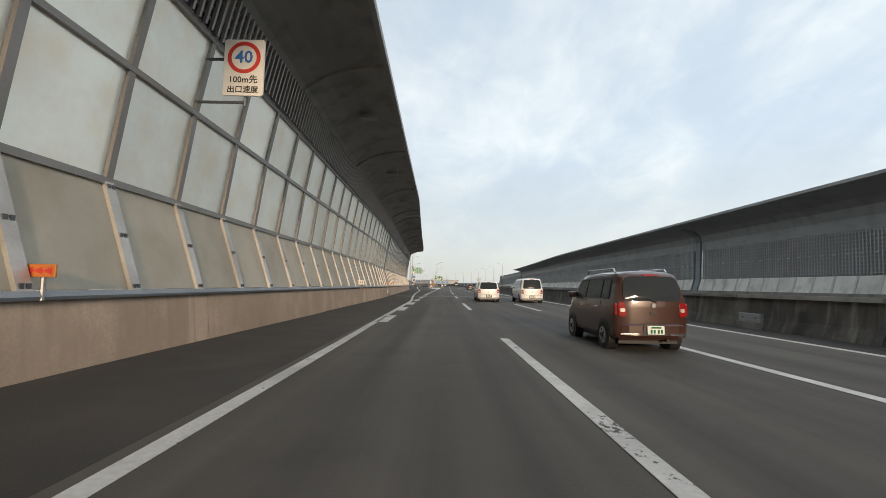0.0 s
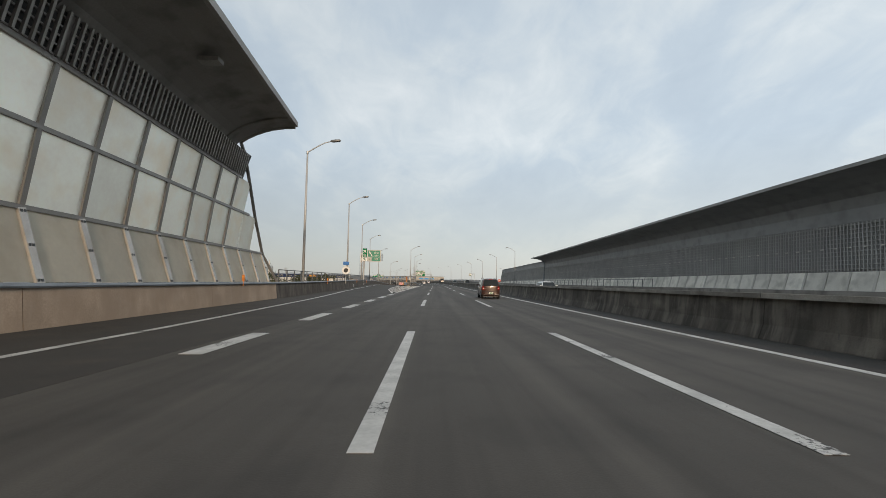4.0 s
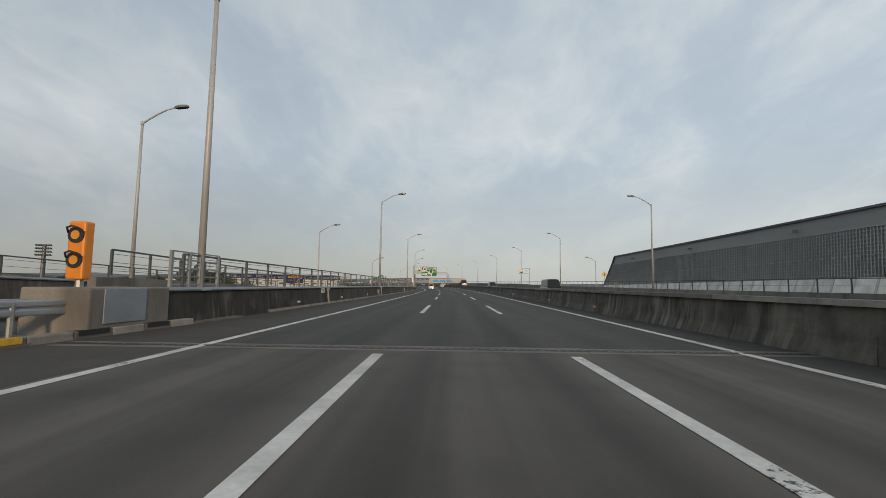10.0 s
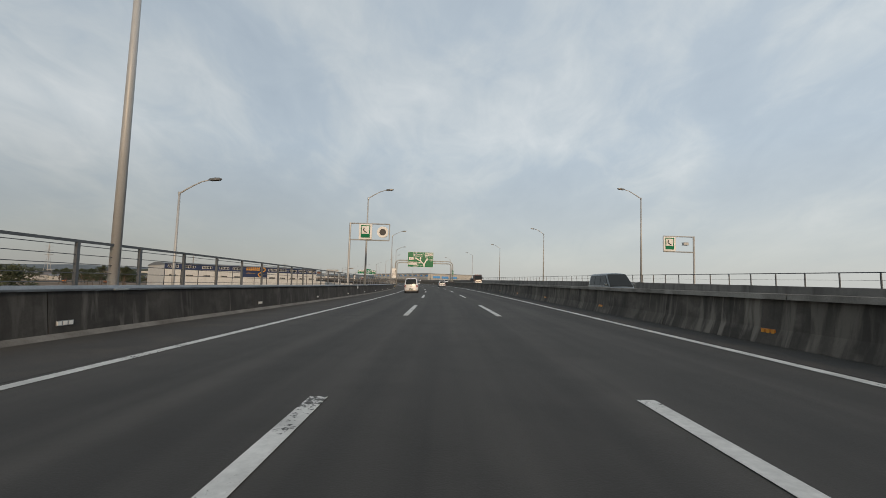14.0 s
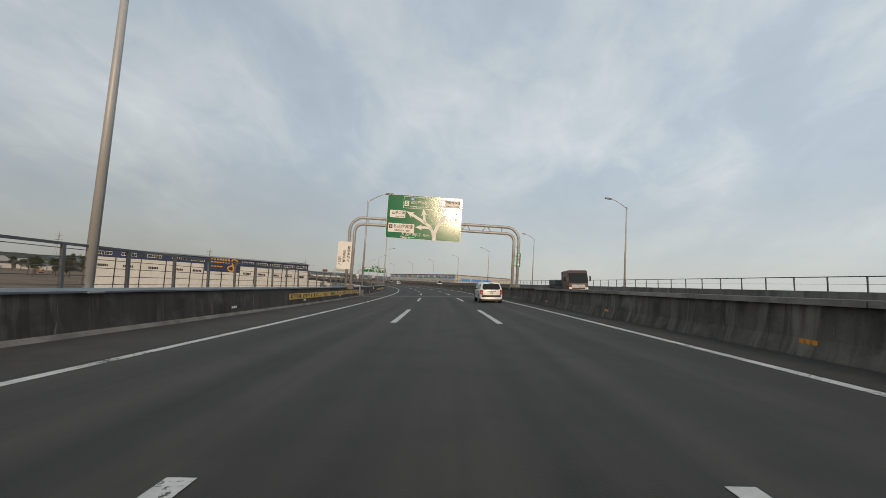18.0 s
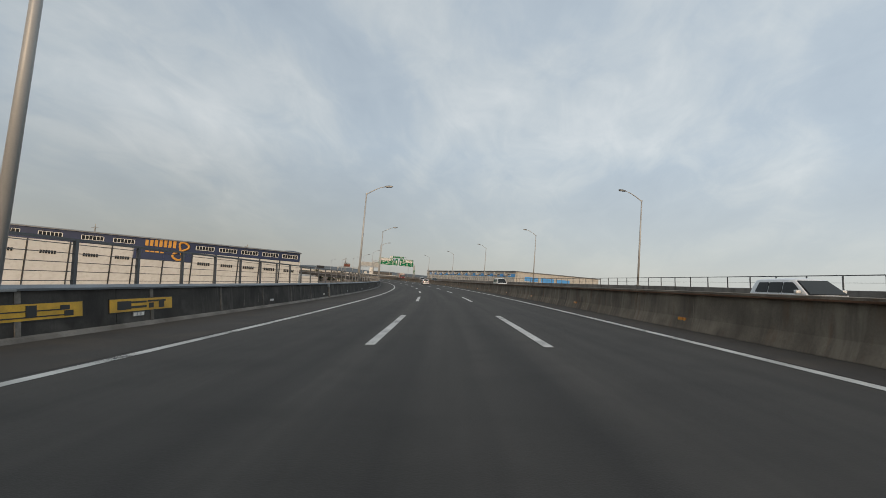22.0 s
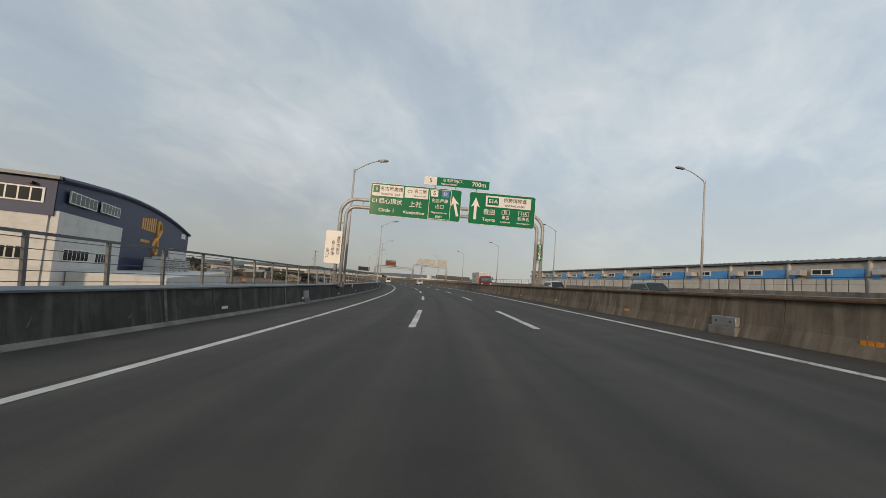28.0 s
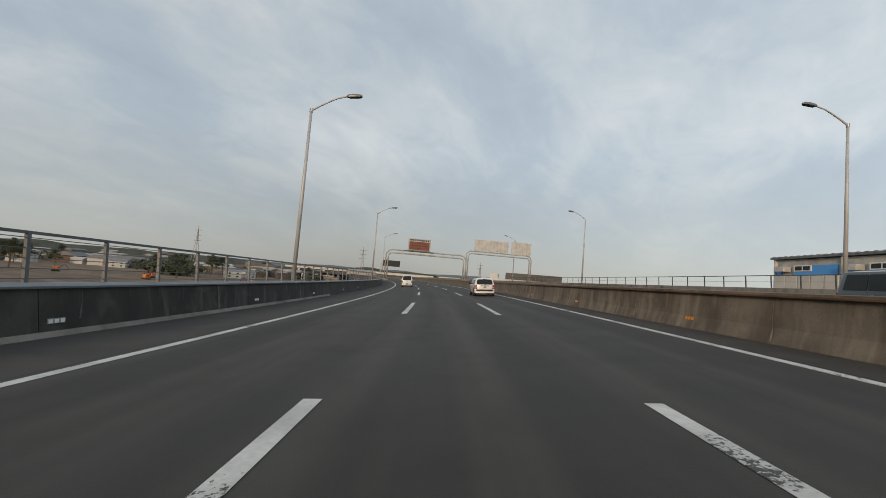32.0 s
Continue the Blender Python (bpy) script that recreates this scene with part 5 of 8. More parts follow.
text_at(bb_, "ISEWANGAN EXP", 0.69, 0.35, 0.22, B4, M_BLACK, BY - 0.004)
text_at(bb_, "豊田", 0.31, 0.60, 0.62, B4)
text_at(bb_, "Toyota", 0.31, 0.83, 0.38, B4)
text_at(bb_, "E1", 0.56, 0.56, 0.32, B4)
text_at(bb_, "東名", 0.56, 0.73, 0.40, B4)
frame_box(bb_, 0.50, 0.62, 0.49, 0.63, 0.025, B4)
frame_box(bb_, 0.75, 0.91, 0.49, 0.63, 0.025, B4)
text_at(bb_, "TOMEI EXP", 0.56, 0.87, 0.17, B4)
text_at(bb_, "E1A", 0.83, 0.56, 0.32, B4)
text_at(bb_, "新東名", 0.83, 0.73, 0.40, B4)
text_at(bb_, "SHIN-TOMEI EXP", 0.83, 0.87, 0.15, B4)
T4 = (-2.5, 2.8, 9.08, 9.76)
sc = thing("distance_sign", "narrow green sign giving the distance to the junction", "road sign", at_road(625.5, 0, 0))
bc_ = board(sc, *T4, BY, M_GREEN, radius=0.06, border=False)
white_panel(bc_, 0.0, 0.19, 0.0, 1.0, T4)
text_at(bc_, "5", 0.10, 0.5, 0.5, T4, M_GREEN, BY - 0.004)
text_at(bc_, "名古屋南JCT.", 0.44, 0.34, 0.36, T4)
text_at(bc_, "Nagoya-minami", 0.38, 0.76, 0.22, T4)
text_at(bc_, "700m", 0.84, 0.5, 0.55, T4)
for x in (-1.6, 0.1, 1.8):
    part("strut", tube(bmesh.new(), [(x, 0, 7.3), (x, 0, 9.5)], 0.05, 6), M_GANTRY, sc)
town_sign(625.5, -9.28, 3.38)
side_sign(625.5, 7.3, 4.35)

# ---- third gantry with the lamp matrix board, and the gantry over the opposite side seen from behind ----
gantry(774, -7.9, 8.2, 6.6)
led = thing("matrix_board", "dark red lamp matrix board with a hooded top", "message board", at_road(774, 0, 0))
part("cabinet", bx(-3.7, 0.75, -0.35, 0.25, 6.75, 9.15, bev=0.08), M_GANTRY, led)
part("screen", bx(-3.5, 0.55, -0.37, -0.352, 6.9, 8.55), M_LED, led, "dark red lamp screen")
for i in range(9):
    part("hood_slot", bx(-3.4 + i * 0.44, -3.1 + i * 0.44, -0.37, -0.352, 8.68, 9.0), M_BLACK, led)
for i, w in enumerate((0.8, 1.0, 0.6)):
    part("lit_bar", bx(-3.1, -3.1 + 3.2 * w, -0.378, -0.372, 8.15 - i * 0.5, 8.32 - i * 0.5), M_RUST, led)
part("walkway", bx(-4.4, 1.3, -0.6, 0.5, 6.55, 6.68), M_FENCE, led)
far_led = thing("matrix_board", "small dark message board on a mast beyond the bend", "message board", at_road(850, -4.5, 0))
part("cabinet", bx(-3.2, 3.2, -0.3, 0.3, 5.2, 7.4, bev=0.05), M_BLACK, far_led)
part("mast", tube(bmesh.new(), [(-3.8, 0, 0.9), (-3.8, 0, 6.2), (0, 0, 6.2)], 0.18, 8), M_GANTRY, far_led)
gantry(791, 11.0, 27.2, 9.0, "sign_gantry", "grey tubular gantry over the opposite carriageway")
for x0, x1, z0, z1 in ((12.8, 21.2, 9.2, 11.9), (22.0, 26.8, 8.9, 12.1)):
    q = thing("guide_sign", "bare aluminium back of a large sign with ribs", "road sign", at_road(791, 0, 0))
    part("sheet", bx(x0, x1, -0.2, -0.12, z0, z1), M_SIGNBACK, q)
    n = int((x1 - x0) / 0.85)
    for i in range(n + 1):
        x = x0 + (x1 - x0) * i / n
        part("rib", bx(x - 0.05, x + 0.05, -0.32, -0.2, z0 + 0.02, z1 - 0.02), M_SIGNBACK, q)


# ---- signs on single posts ----
s40 = thing("speed_limit_sign", "white plate with red ring on the noise barrier", "road sign", at_road(9.5, 0, 0))
q = board(s40, -8.28, -7.38, 5.42, 6.72, 0, M_WHITE, radius=0.05, border=False)
bm = bmesh.new()
for k in range(40):
    a, b = 2 * math.pi * k / 40, 2 * math.pi * (k + 1) / 40
    bm.faces.new([bm.verts.new((-7.83 + r * math.cos(t), -0.006, 6.3 + r * math.sin(t))) for r, t in ((0.37, a), (0.37, b), (0.28, b), (0.28, a))])
part("ring", bm, M_RED, q)
letters(q, "40", -7.83, 6.3, 0.42, -0.01, M_BLUE)
letters(q, "100m先", -7.83, 5.78, 0.25, -0.01, M_BLACK)
letters(q, "出口速度", -7.83, 5.55, 0.22, -0.01, M_BLACK)
part("bracket", tube(bmesh.new(), [(-8.95, 0.1, 6.3), (-7.5, 0.1, 6.3)], 0.035, 8), M_FENCE, s40)
part("bracket", tube(bmesh.new(), [(-9.0, 0.1, 5.3), (-7.8, 0.1, 5.3)], 0.035, 8), M_FENCE, s40)
part("stay", tube(bmesh.new(), [(-7.8, 0.08, 5.2), (-7.8, 0.08, 6.85)], 0.03, 8), M_FENCE, s40)

ex = thing("exit_sign", "green exit sign with arrow and airport panel on a tall post", "road sign", at_road(178, 0, 0))
E4 = (-16.4, -13.55, 5.75, 8.15)
part("sign_case", bx(E4[0] - 0.09, E4[1] + 0.09, 0.03, 0.42, E4[2] - 0.09, E4[3] + 0.09, bev=0.03), M_SIGNBACK, ex, "deep pale grey steel sign case")
for x0, x1, z0, z1 in ((E4[0] - 0.09, E4[0] + 0.02, E4[2] - 0.09, E4[3] + 0.09), (E4[1] - 0.02, E4[1] + 0.09, E4[2] - 0.09, E4[3] + 0.09), (E4[0] + 0.022, E4[1] - 0.022, E4[3] - 0.02, E4[3] + 0.09), (E4[0] + 0.022, E4[1] - 0.022, E4[2] - 0.09, E4[2] + 0.02)):
    part("case_rim", bx(x0, x1, -0.035, 0.028, z0, z1, bev=0.01), M_SIGNBACK, ex)
q = part("face", bx(E4[0] + 0.024, E4[1] - 0.024, -0.002, 0.028, E4[2] + 0.024, E4[3] - 0.024), M_MINT, ex, "faded green sign face")
letters(q, "出口", -14.4, 7.55, 0.75, -0.012, M_WHITE)
letters(q, "EXIT", -14.4, 6.95, 0.42, -0.012, M_WHITE)
arrow(q, [(-15.35, 6.85), (-15.95, 7.75)], 0.17, -0.01, head=0.42)
part("number_field", bx(-16.36, -15.5, -0.01, -0.004, 5.79, 6.62), M_CREAM, q)
letters(q, "6", -15.92, 6.2, 0.55, -0.014, M_GREEN)
part("divider", bx(-16.35, -13.6, -0.008, -0.002, 6.65, 6.7), M_WHITE, q)
letters(q, "大府", -14.5, 6.2, 0.52, -0.012, M_WHITE)
q = board(ex, -17.55, -16.55, 6.55, 8.6, 0, M_GREEN, radius=0.06, name="airport_panel")
bm = bmesh.new()
turn = Matrix.Translation((-17.05, 0, 7.95)) @ Matrix.Rotation(radians(38), 4, "Y")
half = [(0.0, 0.48), (0.055, 0.38), (0.06, 0.16), (0.42, -0.08), (0.42, -0.17), (0.06, -0.05), (0.045, -0.3), (0.17, -0.40), (0.17, -0.46), (0.0, -0.41)]
for sx in (1, -1):
    f = [bm.verts.new(turn @ Vector((sx * x, -0.006, z))) for x, z in half]
    bm.faces.new(f if sx > 0 else f[::-1])
part("plane_mark", bm, M_WHITE, q)
for i in range(2):
    part("bar", bx(-17.4 + 0.1 * i, -16.75, -0.01, -0.004, 7.05 - i * 0.28, 7.2 - i * 0.28), M_WHITE, q)
q = board(ex, -17.55, -16.55, 5.75, 6.5, 0, M_WHITE, radius=0.04, border=False, name="arrow_panel")
arrow(q, [(-16.8, 5.92), (-17.2, 6.25)], 0.16, -0.008, M_GREEN, head=0.36)
part("post", tube(bmesh.new(), [(-17.3, 0.25, 1.0), (-17.1, 0.25, 8.4)], 0.17, 12), M_POLE, ex)
part("arm", tube(bmesh.new(), [(-17.2, 0.2, 7.8), (-13.4, 0.2, 7.8)], 0.08, 8), M_POLE, ex)
part("arm", tube(bmesh.new(), [(-17.2, 0.2, 6.4), (-13.4, 0.2, 6.4)], 0.08, 8), M_POLE, ex)
for x in (-17.75, -17.5):
    part("ladder_rail", tube(bmesh.new(), [(x, 0.3, 1.2), (x, 0.3, 7.6)], 0.025, 6), M_FENCE, ex)
for i in range(16):
    part("rung", tube(bmesh.new(), [(-17.75, 0.3, 1.4 + i * 0.38), (-17.5, 0.3, 1.4 + i * 0.38)], 0.018, 6), M_FENCE, ex)
for z in (6.55, 7.0, 7.45):
    part("cage_hoop", tube(bmesh.new(), [(-13.46, 0.4, z), (-13.2, 0.45, z), (-13.05, 0.75, z), (-13.2, 1.05, z), (-13.46, 1.1, z)], 0.025, 6), M_RAILSTEEL, ex)
for x, y in ((-13.2, 0.45), (-13.05, 0.75), (-13.2, 1.05)):
    part("cage_bar", tube(bmesh.new(), [(x, y, 6.0), (x, y, 7.45)], 0.025, 6), M_RAILSTEEL, ex)
part("cage_floor", bx(-13.46, -13.05, 0.42, 1.08, 5.96, 6.02), M_RAILSTEEL, ex)
part("cage_stay", tube(bmesh.new(), [(-13.46, 0.3, 6.0), (-13.46, 1.1, 6.0), (-13.46, 1.1, 7.5), (-13.46, 0.3, 7.5)], 0.03, 6), M_RAILSTEEL, ex)
for i in range(5):
    z = 2.3 + i * 1.2
    part("ladder_hoop", tube(bmesh.new(), [(-17.5, 0.3, z), (-17.45, -0.1, z), (-17.8, -0.3, z), (-18.1, -0.1, z), (-18.1, 0.2, z), (-17.75, 0.3, z)], 0.022, 6), M_RAILSTEEL, ex)
part("ladder_guard", tube(bmesh.new(), [(-18.1, 0.0, 2.3), (-18.1, 0.0, 7.1)], 0.022, 6), M_RAILSTEEL, ex)


def help_sign(s, xa, xb, xp, label, ring):
    """An emergency telephone sign in a steel frame on a bent post."""
    h = thing("telephone_sign", label, "road sign", at_road(s, 0, 0))
    for z in (4.95, 6.45):
        part("arm", tube(bmesh.new(), [(xp, 0, z), (xb if xp < xb else xa, 0, z)], 0.06, 8), M_POLE, h)
    part("post", tube(bmesh.new(), [(xp, 0, 1.0), (xp, 0, 6.5)], 0.09, 10), M_POLE, h)
    c = xa + 0.72 if xp < xb else xa + 0.55
    part("panel", bx(c - 0.6, c + 0.6, -0.12, 0.05, 5.0, 6.4, bev=0.03), M_WHITE, h)
    part("panel_inner", bx(c - 0.42, c + 0.42, -0.13, -0.122, 5.15, 6.28), M_GREEN, h)
    part("panel_field", bx(c - 0.34, c + 0.34, -0.138, -0.132, 5.5, 6.2), M_WHITE, h)
    part("handset", tube(bmesh.new(), [(c - 0.12, -0.145, 6.05), (c - 0.18, -0.145, 5.85), (c - 0.05, -0.145, 5.7), (c + 0.14, -0.145, 5.62)], 0.05, 6), M_BLACK, h)
    if ring:
        bm = bmesh.new()
        tube(bm, [(xb - 0.6, -0.12, 5.7), (xb - 0.6, 0.04, 5.7)], 0.52, 24)
        part("roundel", bm, M_WHITE, h)
        part("roundel_face", tube(bmesh.new(), [(xb - 0.6, -0.13, 5.7), (xb - 0.6, -0.121, 5.7)], 0.3, 20), M_BLACK, h)
        part("end_bar", tube(bmesh.new(), [(xb, 0, 4.95), (xb, 0, 6.45)], 0.05, 8), M_POLE, h)
    else:
        part("camera_box", bx(xb - 1.1, xb - 0.6, -0.2, 0.2, 5.6, 5.9, bev=0.05), M_POLE, h)
    return h


help_sign(326, -8.0, -5.1, -8.7, "telephone and round signs in a steel frame above the parapet", True)
help_sign(328, 21.4, 24.4, 24.4, "telephone sign on a steel arm above the outer parapet", False)

pp = thing("pole_plate", "tall narrow white plate with dark writing on a lamp pole", "road sign", at_road(171, u_left(171) - 0.25, 0))
q = part("plate", bx(-0.22, 0.22, -0.16, -0.13, 5.15, 7.1, bev=0.01), M_WHITE, pp)
for i in range(7):
    part("bar", bx(-0.13, 0.13, -0.168, -0.161, 5.3 + i * 0.25, 5.44 + i * 0.25), M_BLACK, q)
part("clamp", tube(bmesh.new(), [(0, -0.03, 5.5), (0, -0.03, 5.6)], 0.14, 10), M_STEEL, pp)
rs = thing("speed_roundel", "small white round speed sign on a post behind the parapet", "road sign", at_road(140, u_left(140) + 0.25, 0))
part("post", tube(bmesh.new(), [(0, 0.1, 0.9), (0, 0.1, 4.1)], 0.05, 8), M_POLE, rs)
part("disc", tube(bmesh.new(), [(0, 0, 2.7), (0, 0.06, 2.7)], 0.55, 24), M_WHITE, rs)
part("disc_mark", tube(bmesh.new(), [(0, -0.006, 2.7), (0, 0, 2.7)], 0.3, 20), M_BLACK, rs)
part("cap_box", bx(-0.4, 0.4, -0.1, 0.15, 3.45, 3.9, bev=0.04), M_BLUE, rs)
ne = thing("no_entry_sign", "red round sign with a white bar on a thin post", "road sign", at_road(207, 17.5, 0))
part("post", tube(bmesh.new(), [(0, 0.1, 0), (0, 0.1, 2.2)], 0.04, 8), M_POLE, ne)
part("disc", tube(bmesh.new(), [(0, 0, 1.85), (0, 0.05, 1.85)], 0.42, 24), M_RED, ne)
part("bar", bx(-0.3, 0.3, -0.008, 0, 1.78, 1.92), M_WHITE, ne)

# ---- exit nose: crash cushion, rails and flashing signal ----
cc = thing("crash_cushion", "steel crash cushion with red and white striped front", "crash cushion", at_road(201.0, -10.45, 0, turn=-3))
part("front_plate", bx(-0.52, 0.52, -0.08, 0, 0.32, 1.05, bev=0.015), M_WHITE, cc)
for i in range(5):
    part("stripe", bx(-0.5 + i * 0.23, -0.39 + i * 0.23, -0.086, -0.081, 0.34, 1.03), M_RED, cc)
for sx in (-1, 1):
    part("yellow_side", bx(sx * 0.53 - 0.03, sx * 0.53 + 0.03, 0.0, 1.7, 0.32, 1.05), M_YELLOW, cc)
    for r in range(3):
        bm = bmesh.new()
        z = 0.42 + r * 0.24
        prof = [(0.0, z - 0.1), (0.06, z - 0.05), (0.0, z), (0.06, z + 0.05), (0.0, z + 0.1)]
        vs = [[bm.verts.new((sx * (0.53 + d), y, q)) for d, q in prof] for y in (1.7, 5.8)]
        bk = [[bm.verts.new((sx * (0.50 + d), y, q)) for d, q in prof] for y in (1.7, 5.8)]
        for g_ in (vs, bk):
            for i in range(4):
                bm.faces.new((g_[0][i], g_[0][i + 1], g_[1][i + 1], g_[1][i]))
        part("corrugated_rail", bm, M_STEEL, cc)
part("top_beam", bx(-0.45, 0.45, 0.1, 5.7, 0.98, 1.04), M_STEEL, cc)
for i in range(4):
    part("diaphragm", bx(-0.5, 0.5, 0.6 + i * 1.55, 0.68 + i * 1.55, 0.12, 1.0), M_FENCE, cc)
    part("skid", tube(bmesh.new(), [(-0.55, 0.64 + i * 1.55, 0.12), (0.55, 0.64 + i * 1.55, 0.12)], 0.11, 10), M_RUBBER, cc)
pad = setting("nose_pad", bx(-1.0, 1.3, -1.2, 18, -0.1, 0.05, at_road(201.0, -10.45, 0, turn=-3)), M_PATCH, "low concrete pad under the crash cushion", "pavement")
nr = thing("nose_guard_rail", "grey steel beam rail from the crash cushion to the parapet block", "guard rail", at_road(206.7, -10.2, 0, turn=-6))
for sx in (-0.35, 0.5):
    bm = bmesh.new()  # transition sheet with a slanting foot
    vs = [[bm.verts.new((sx + dx, y, z)) for y, z in ((0.0, 0.3), (1.5, 0.3), (2.1, 0.52), (2.1, 0.86), (0.0, 0.98))] for dx in (0.0, 0.03)]
    bm.faces.new(vs[0]), bm.faces.new(vs[1][::-1])
    for i in range(5):
        bm.faces.new((vs[0][i], vs[0][(i + 1) % 5], vs[1][(i + 1) % 5], vs[1][i]))
    part("transition_sheet", bm, M_RAILSTEEL, nr, "flat blue-grey steel sheet")
    for z in (0.6, 0.78):
        part("beam", bx(sx - 0.05, sx + 0.05, 2.0, 5.9, z - 0.075, z + 0.075, bev=0.04), M_RAILSTEEL, nr)
    part("beam_web", bx(sx - 0.015, sx + 0.015, 2.0, 5.9, 0.55, 0.84), M_RAILSTEEL, nr)
    for y in (0.4, 2.4, 4.6):
        part("post", tube(bmesh.new(), [(sx, y, 0), (sx, y, 0.8)], 0.06, 8), M_STEEL, nr)
nb = thing("nose_block", "pale concrete end block of the parapet with a steel side sheet", "parapet", at_road(NOSE, -9.3, 0), kind="structure")
part("block", bx(-0.85, 0.76, -2.7, 0.1, -0.2, 1.12, bev=0.05), M_CONCRETE, nb)
part("side_sheet", bx(0.765, 0.79, -2.3, -0.9, 0.28, 1.1, bev=0.006), M_RAILSTEEL, nb, "flat grey steel sheet")
nk = thing("nose_kerb", "low tan kerb with worn yellow blocks round the nose", "kerb", at_road(204.0, -9.15, 0, turn=-3.2), kind="structure")
for i in range(12):
    part("kerb_stone", bx(-0.14, 0.14, i * 1.0 + 0.01, i * 1.0 + 0.99, -0.1, 0.17, bev=0.03), M_COPING if i % 2 else M_PATCH, nk)
    if i % 2 == 0:
        part("yellow_block", bx(0.02, 0.15, i * 1.0 + 0.1, i * 1.0 + 0.9, 0.06, 0.182), M_YELLOW if i < 8 else M_BLACK, nk)
gp = thing("fence_end_panel", "bright galvanised end panels of the parapet fence", "fence", at_road(NOSE + 0.4, -8.75, 1.1))
for y in (0.0, 0.9, 1.5, 2.6):
    part("post", bx(-0.04, 0.04, y - 0.05, y + 0.05, 0, 1.12), M_STEEL, gp)
for z in (0.1, 0.35, 0.6, 0.85, 1.1):
    part("bar", bx(-0.02, 0.02, 0, 2.6, z - 0.02, z + 0.02), M_STEEL, gp)
sg = thing("warning_signal", "orange twin-lamp warning signal on the exit nose", "signal", at_road(213.2, -9.75, 0))
part("post", tube(bmesh.new(), [(0, 0.2, 1.12), (0, 0.2, 1.5)], 0.09, 8), M_STEEL, sg)
part("case", bx(-0.22, 0.22, 0.0, 0.3, 1.3, 2.75, bev=0.05), M_SIGNAL, sg)
for z in (1.78, 2.4):
    lamp_ = part("lamp", tube(bmesh.new(), [(0, -0.03, z), (0, 0.0, z)], 0.2, 20), M_BLACK, sg)
    part("lens", tube(bmesh.new(), [(0, -0.045, z), (0, -0.03, z)], 0.11, 16), M_AMBER, lamp_)
    part("hood", tube(bmesh.new(), [(-0.2, -0.02, z + 0.06), (-0.13, -0.14, z + 0.17), (0, -0.16, z + 0.21), (0.13, -0.14, z + 0.17), (0.2, -0.02, z + 0.06)], 0.025, 6), M_BLACK, lamp_)

# ---- delineators and boxes on the parapets ----
def reflector(mat, label, w=0.44, h=0.11):
    e = thing("reflector", label, "reflector", group="reflectors on the parapets")
    part("back_plate", bx(-0.02, 0.0, -w / 2, w / 2, -h / 2, h / 2, bev=0.006), M_STEEL if mat is M_WHITE else M_ORANGE, e)
    for i in range(3):
        part("cell", bx(0.0, 0.008, -w / 2 + 0.02 + i * w / 3, -w / 2 + 0.12 + i * w / 3, -h / 2 + 0.015, h / 2 - 0.015), mat, e)
    return e


rl = reflector(M_WHITE, "small white reflector plate on the parapet")
rl.matrix_basis = at_road(226.0, -8.56, 0.32, level=False)
for k in range(1, 52):
    copy_thing(rl, at_road(225.8 + 10.0 * k - (0.4 if k % 2 else 0), -8.56, 0.32, level=False))
ro = reflector(M_AMBER, "small orange reflector plate on the median parapet")
ro.matrix_basis = at_road(225, 6.745, 0.28, level=False) @ Matrix.Rotation(math.pi, 4, "Z")
for k in range(1, 52):
    copy_thing(ro, at_road(225 + 10.08 * k, 6.745, 0.28, level=False) @ Matrix.Rotation(math.pi, 4, "Z"))


def wall_box(s, u, z, w, h, label, turn=0.0):
    e = thing("junction_box", label, "junction box", at_road(s, u, 0, level=False) @ Matrix.Rotation(turn, 4, "Z"))
    part("cover", bx(-0.06, 0.07, -w / 2, w / 2, z - h / 2, z + h / 2, bev=0.015), M_STEEL, e)
    for y in (-w * 0.3, w * 0.3):
        part("latch", bx(0.07, 0.08, y - 0.03, y + 0.03, z - 0.02, z + 0.02), M_BLACK, e)
    part("plinth", bx(-0.1, 0.14, -w * 0.55, w * 0.55, 0.0, max(0.05, z - h / 2 - 0.002), bev=0.01), M_CONCRETE, e)
    return e


for s in (252.9, 286.6, 450.5, 535.6, 616.0):
    wall_box(s, -8.6, 0.52, 0.95, 0.42, "grey steel junction box on the outer parapet")
wall_box(46.6, u_left(46.6), 0.5, 0.8, 0.4, "grey steel junction box on the outer parapet")
wall_box(151.0, u_left(151), 0.55, 0.8, 0.45, "grey steel junction box on the exit parapet")
wall_box(177.5, u_left(177.5), 0.55, 0.8, 0.45, "grey steel junction box on the exit parapet")
for s in (14.3, 54.6, 252.1, 454.0, 601.9, 677.2):
    wall_box(s, 6.72, 0.36, 1.0, 0.26, "flat pale steel box low on the median parapet", math.pi)
def drain_pipe(s):
    e = thing("drain_pipe", "pale grey drain pipe with a flared foot down the parapet", "pipe", at_road(s, -8.6, 0, level=False), group="drain pipes on the outer parapet")
    part("pipe", tube(bmesh.new(), [(0.03, 0, 0.98), (0.05, 0, 0.6), (0.09, 0, 0.16), (0.2, -0.03, 0.02)], 0.055, 10, 0.065), M_COPING, e, smooth=True)
    for z in (0.4, 0.85):
        part("bracket", bx(-0.03, 0.1, -0.09, 0.09, z - 0.03, z + 0.03, bev=0.008), M_RAILSTEEL, e)
    part("inlet_box", bx(-0.04, 0.13, -0.11, 0.11, 0.9, 1.0, bev=0.01), M_RAILSTEEL, e)


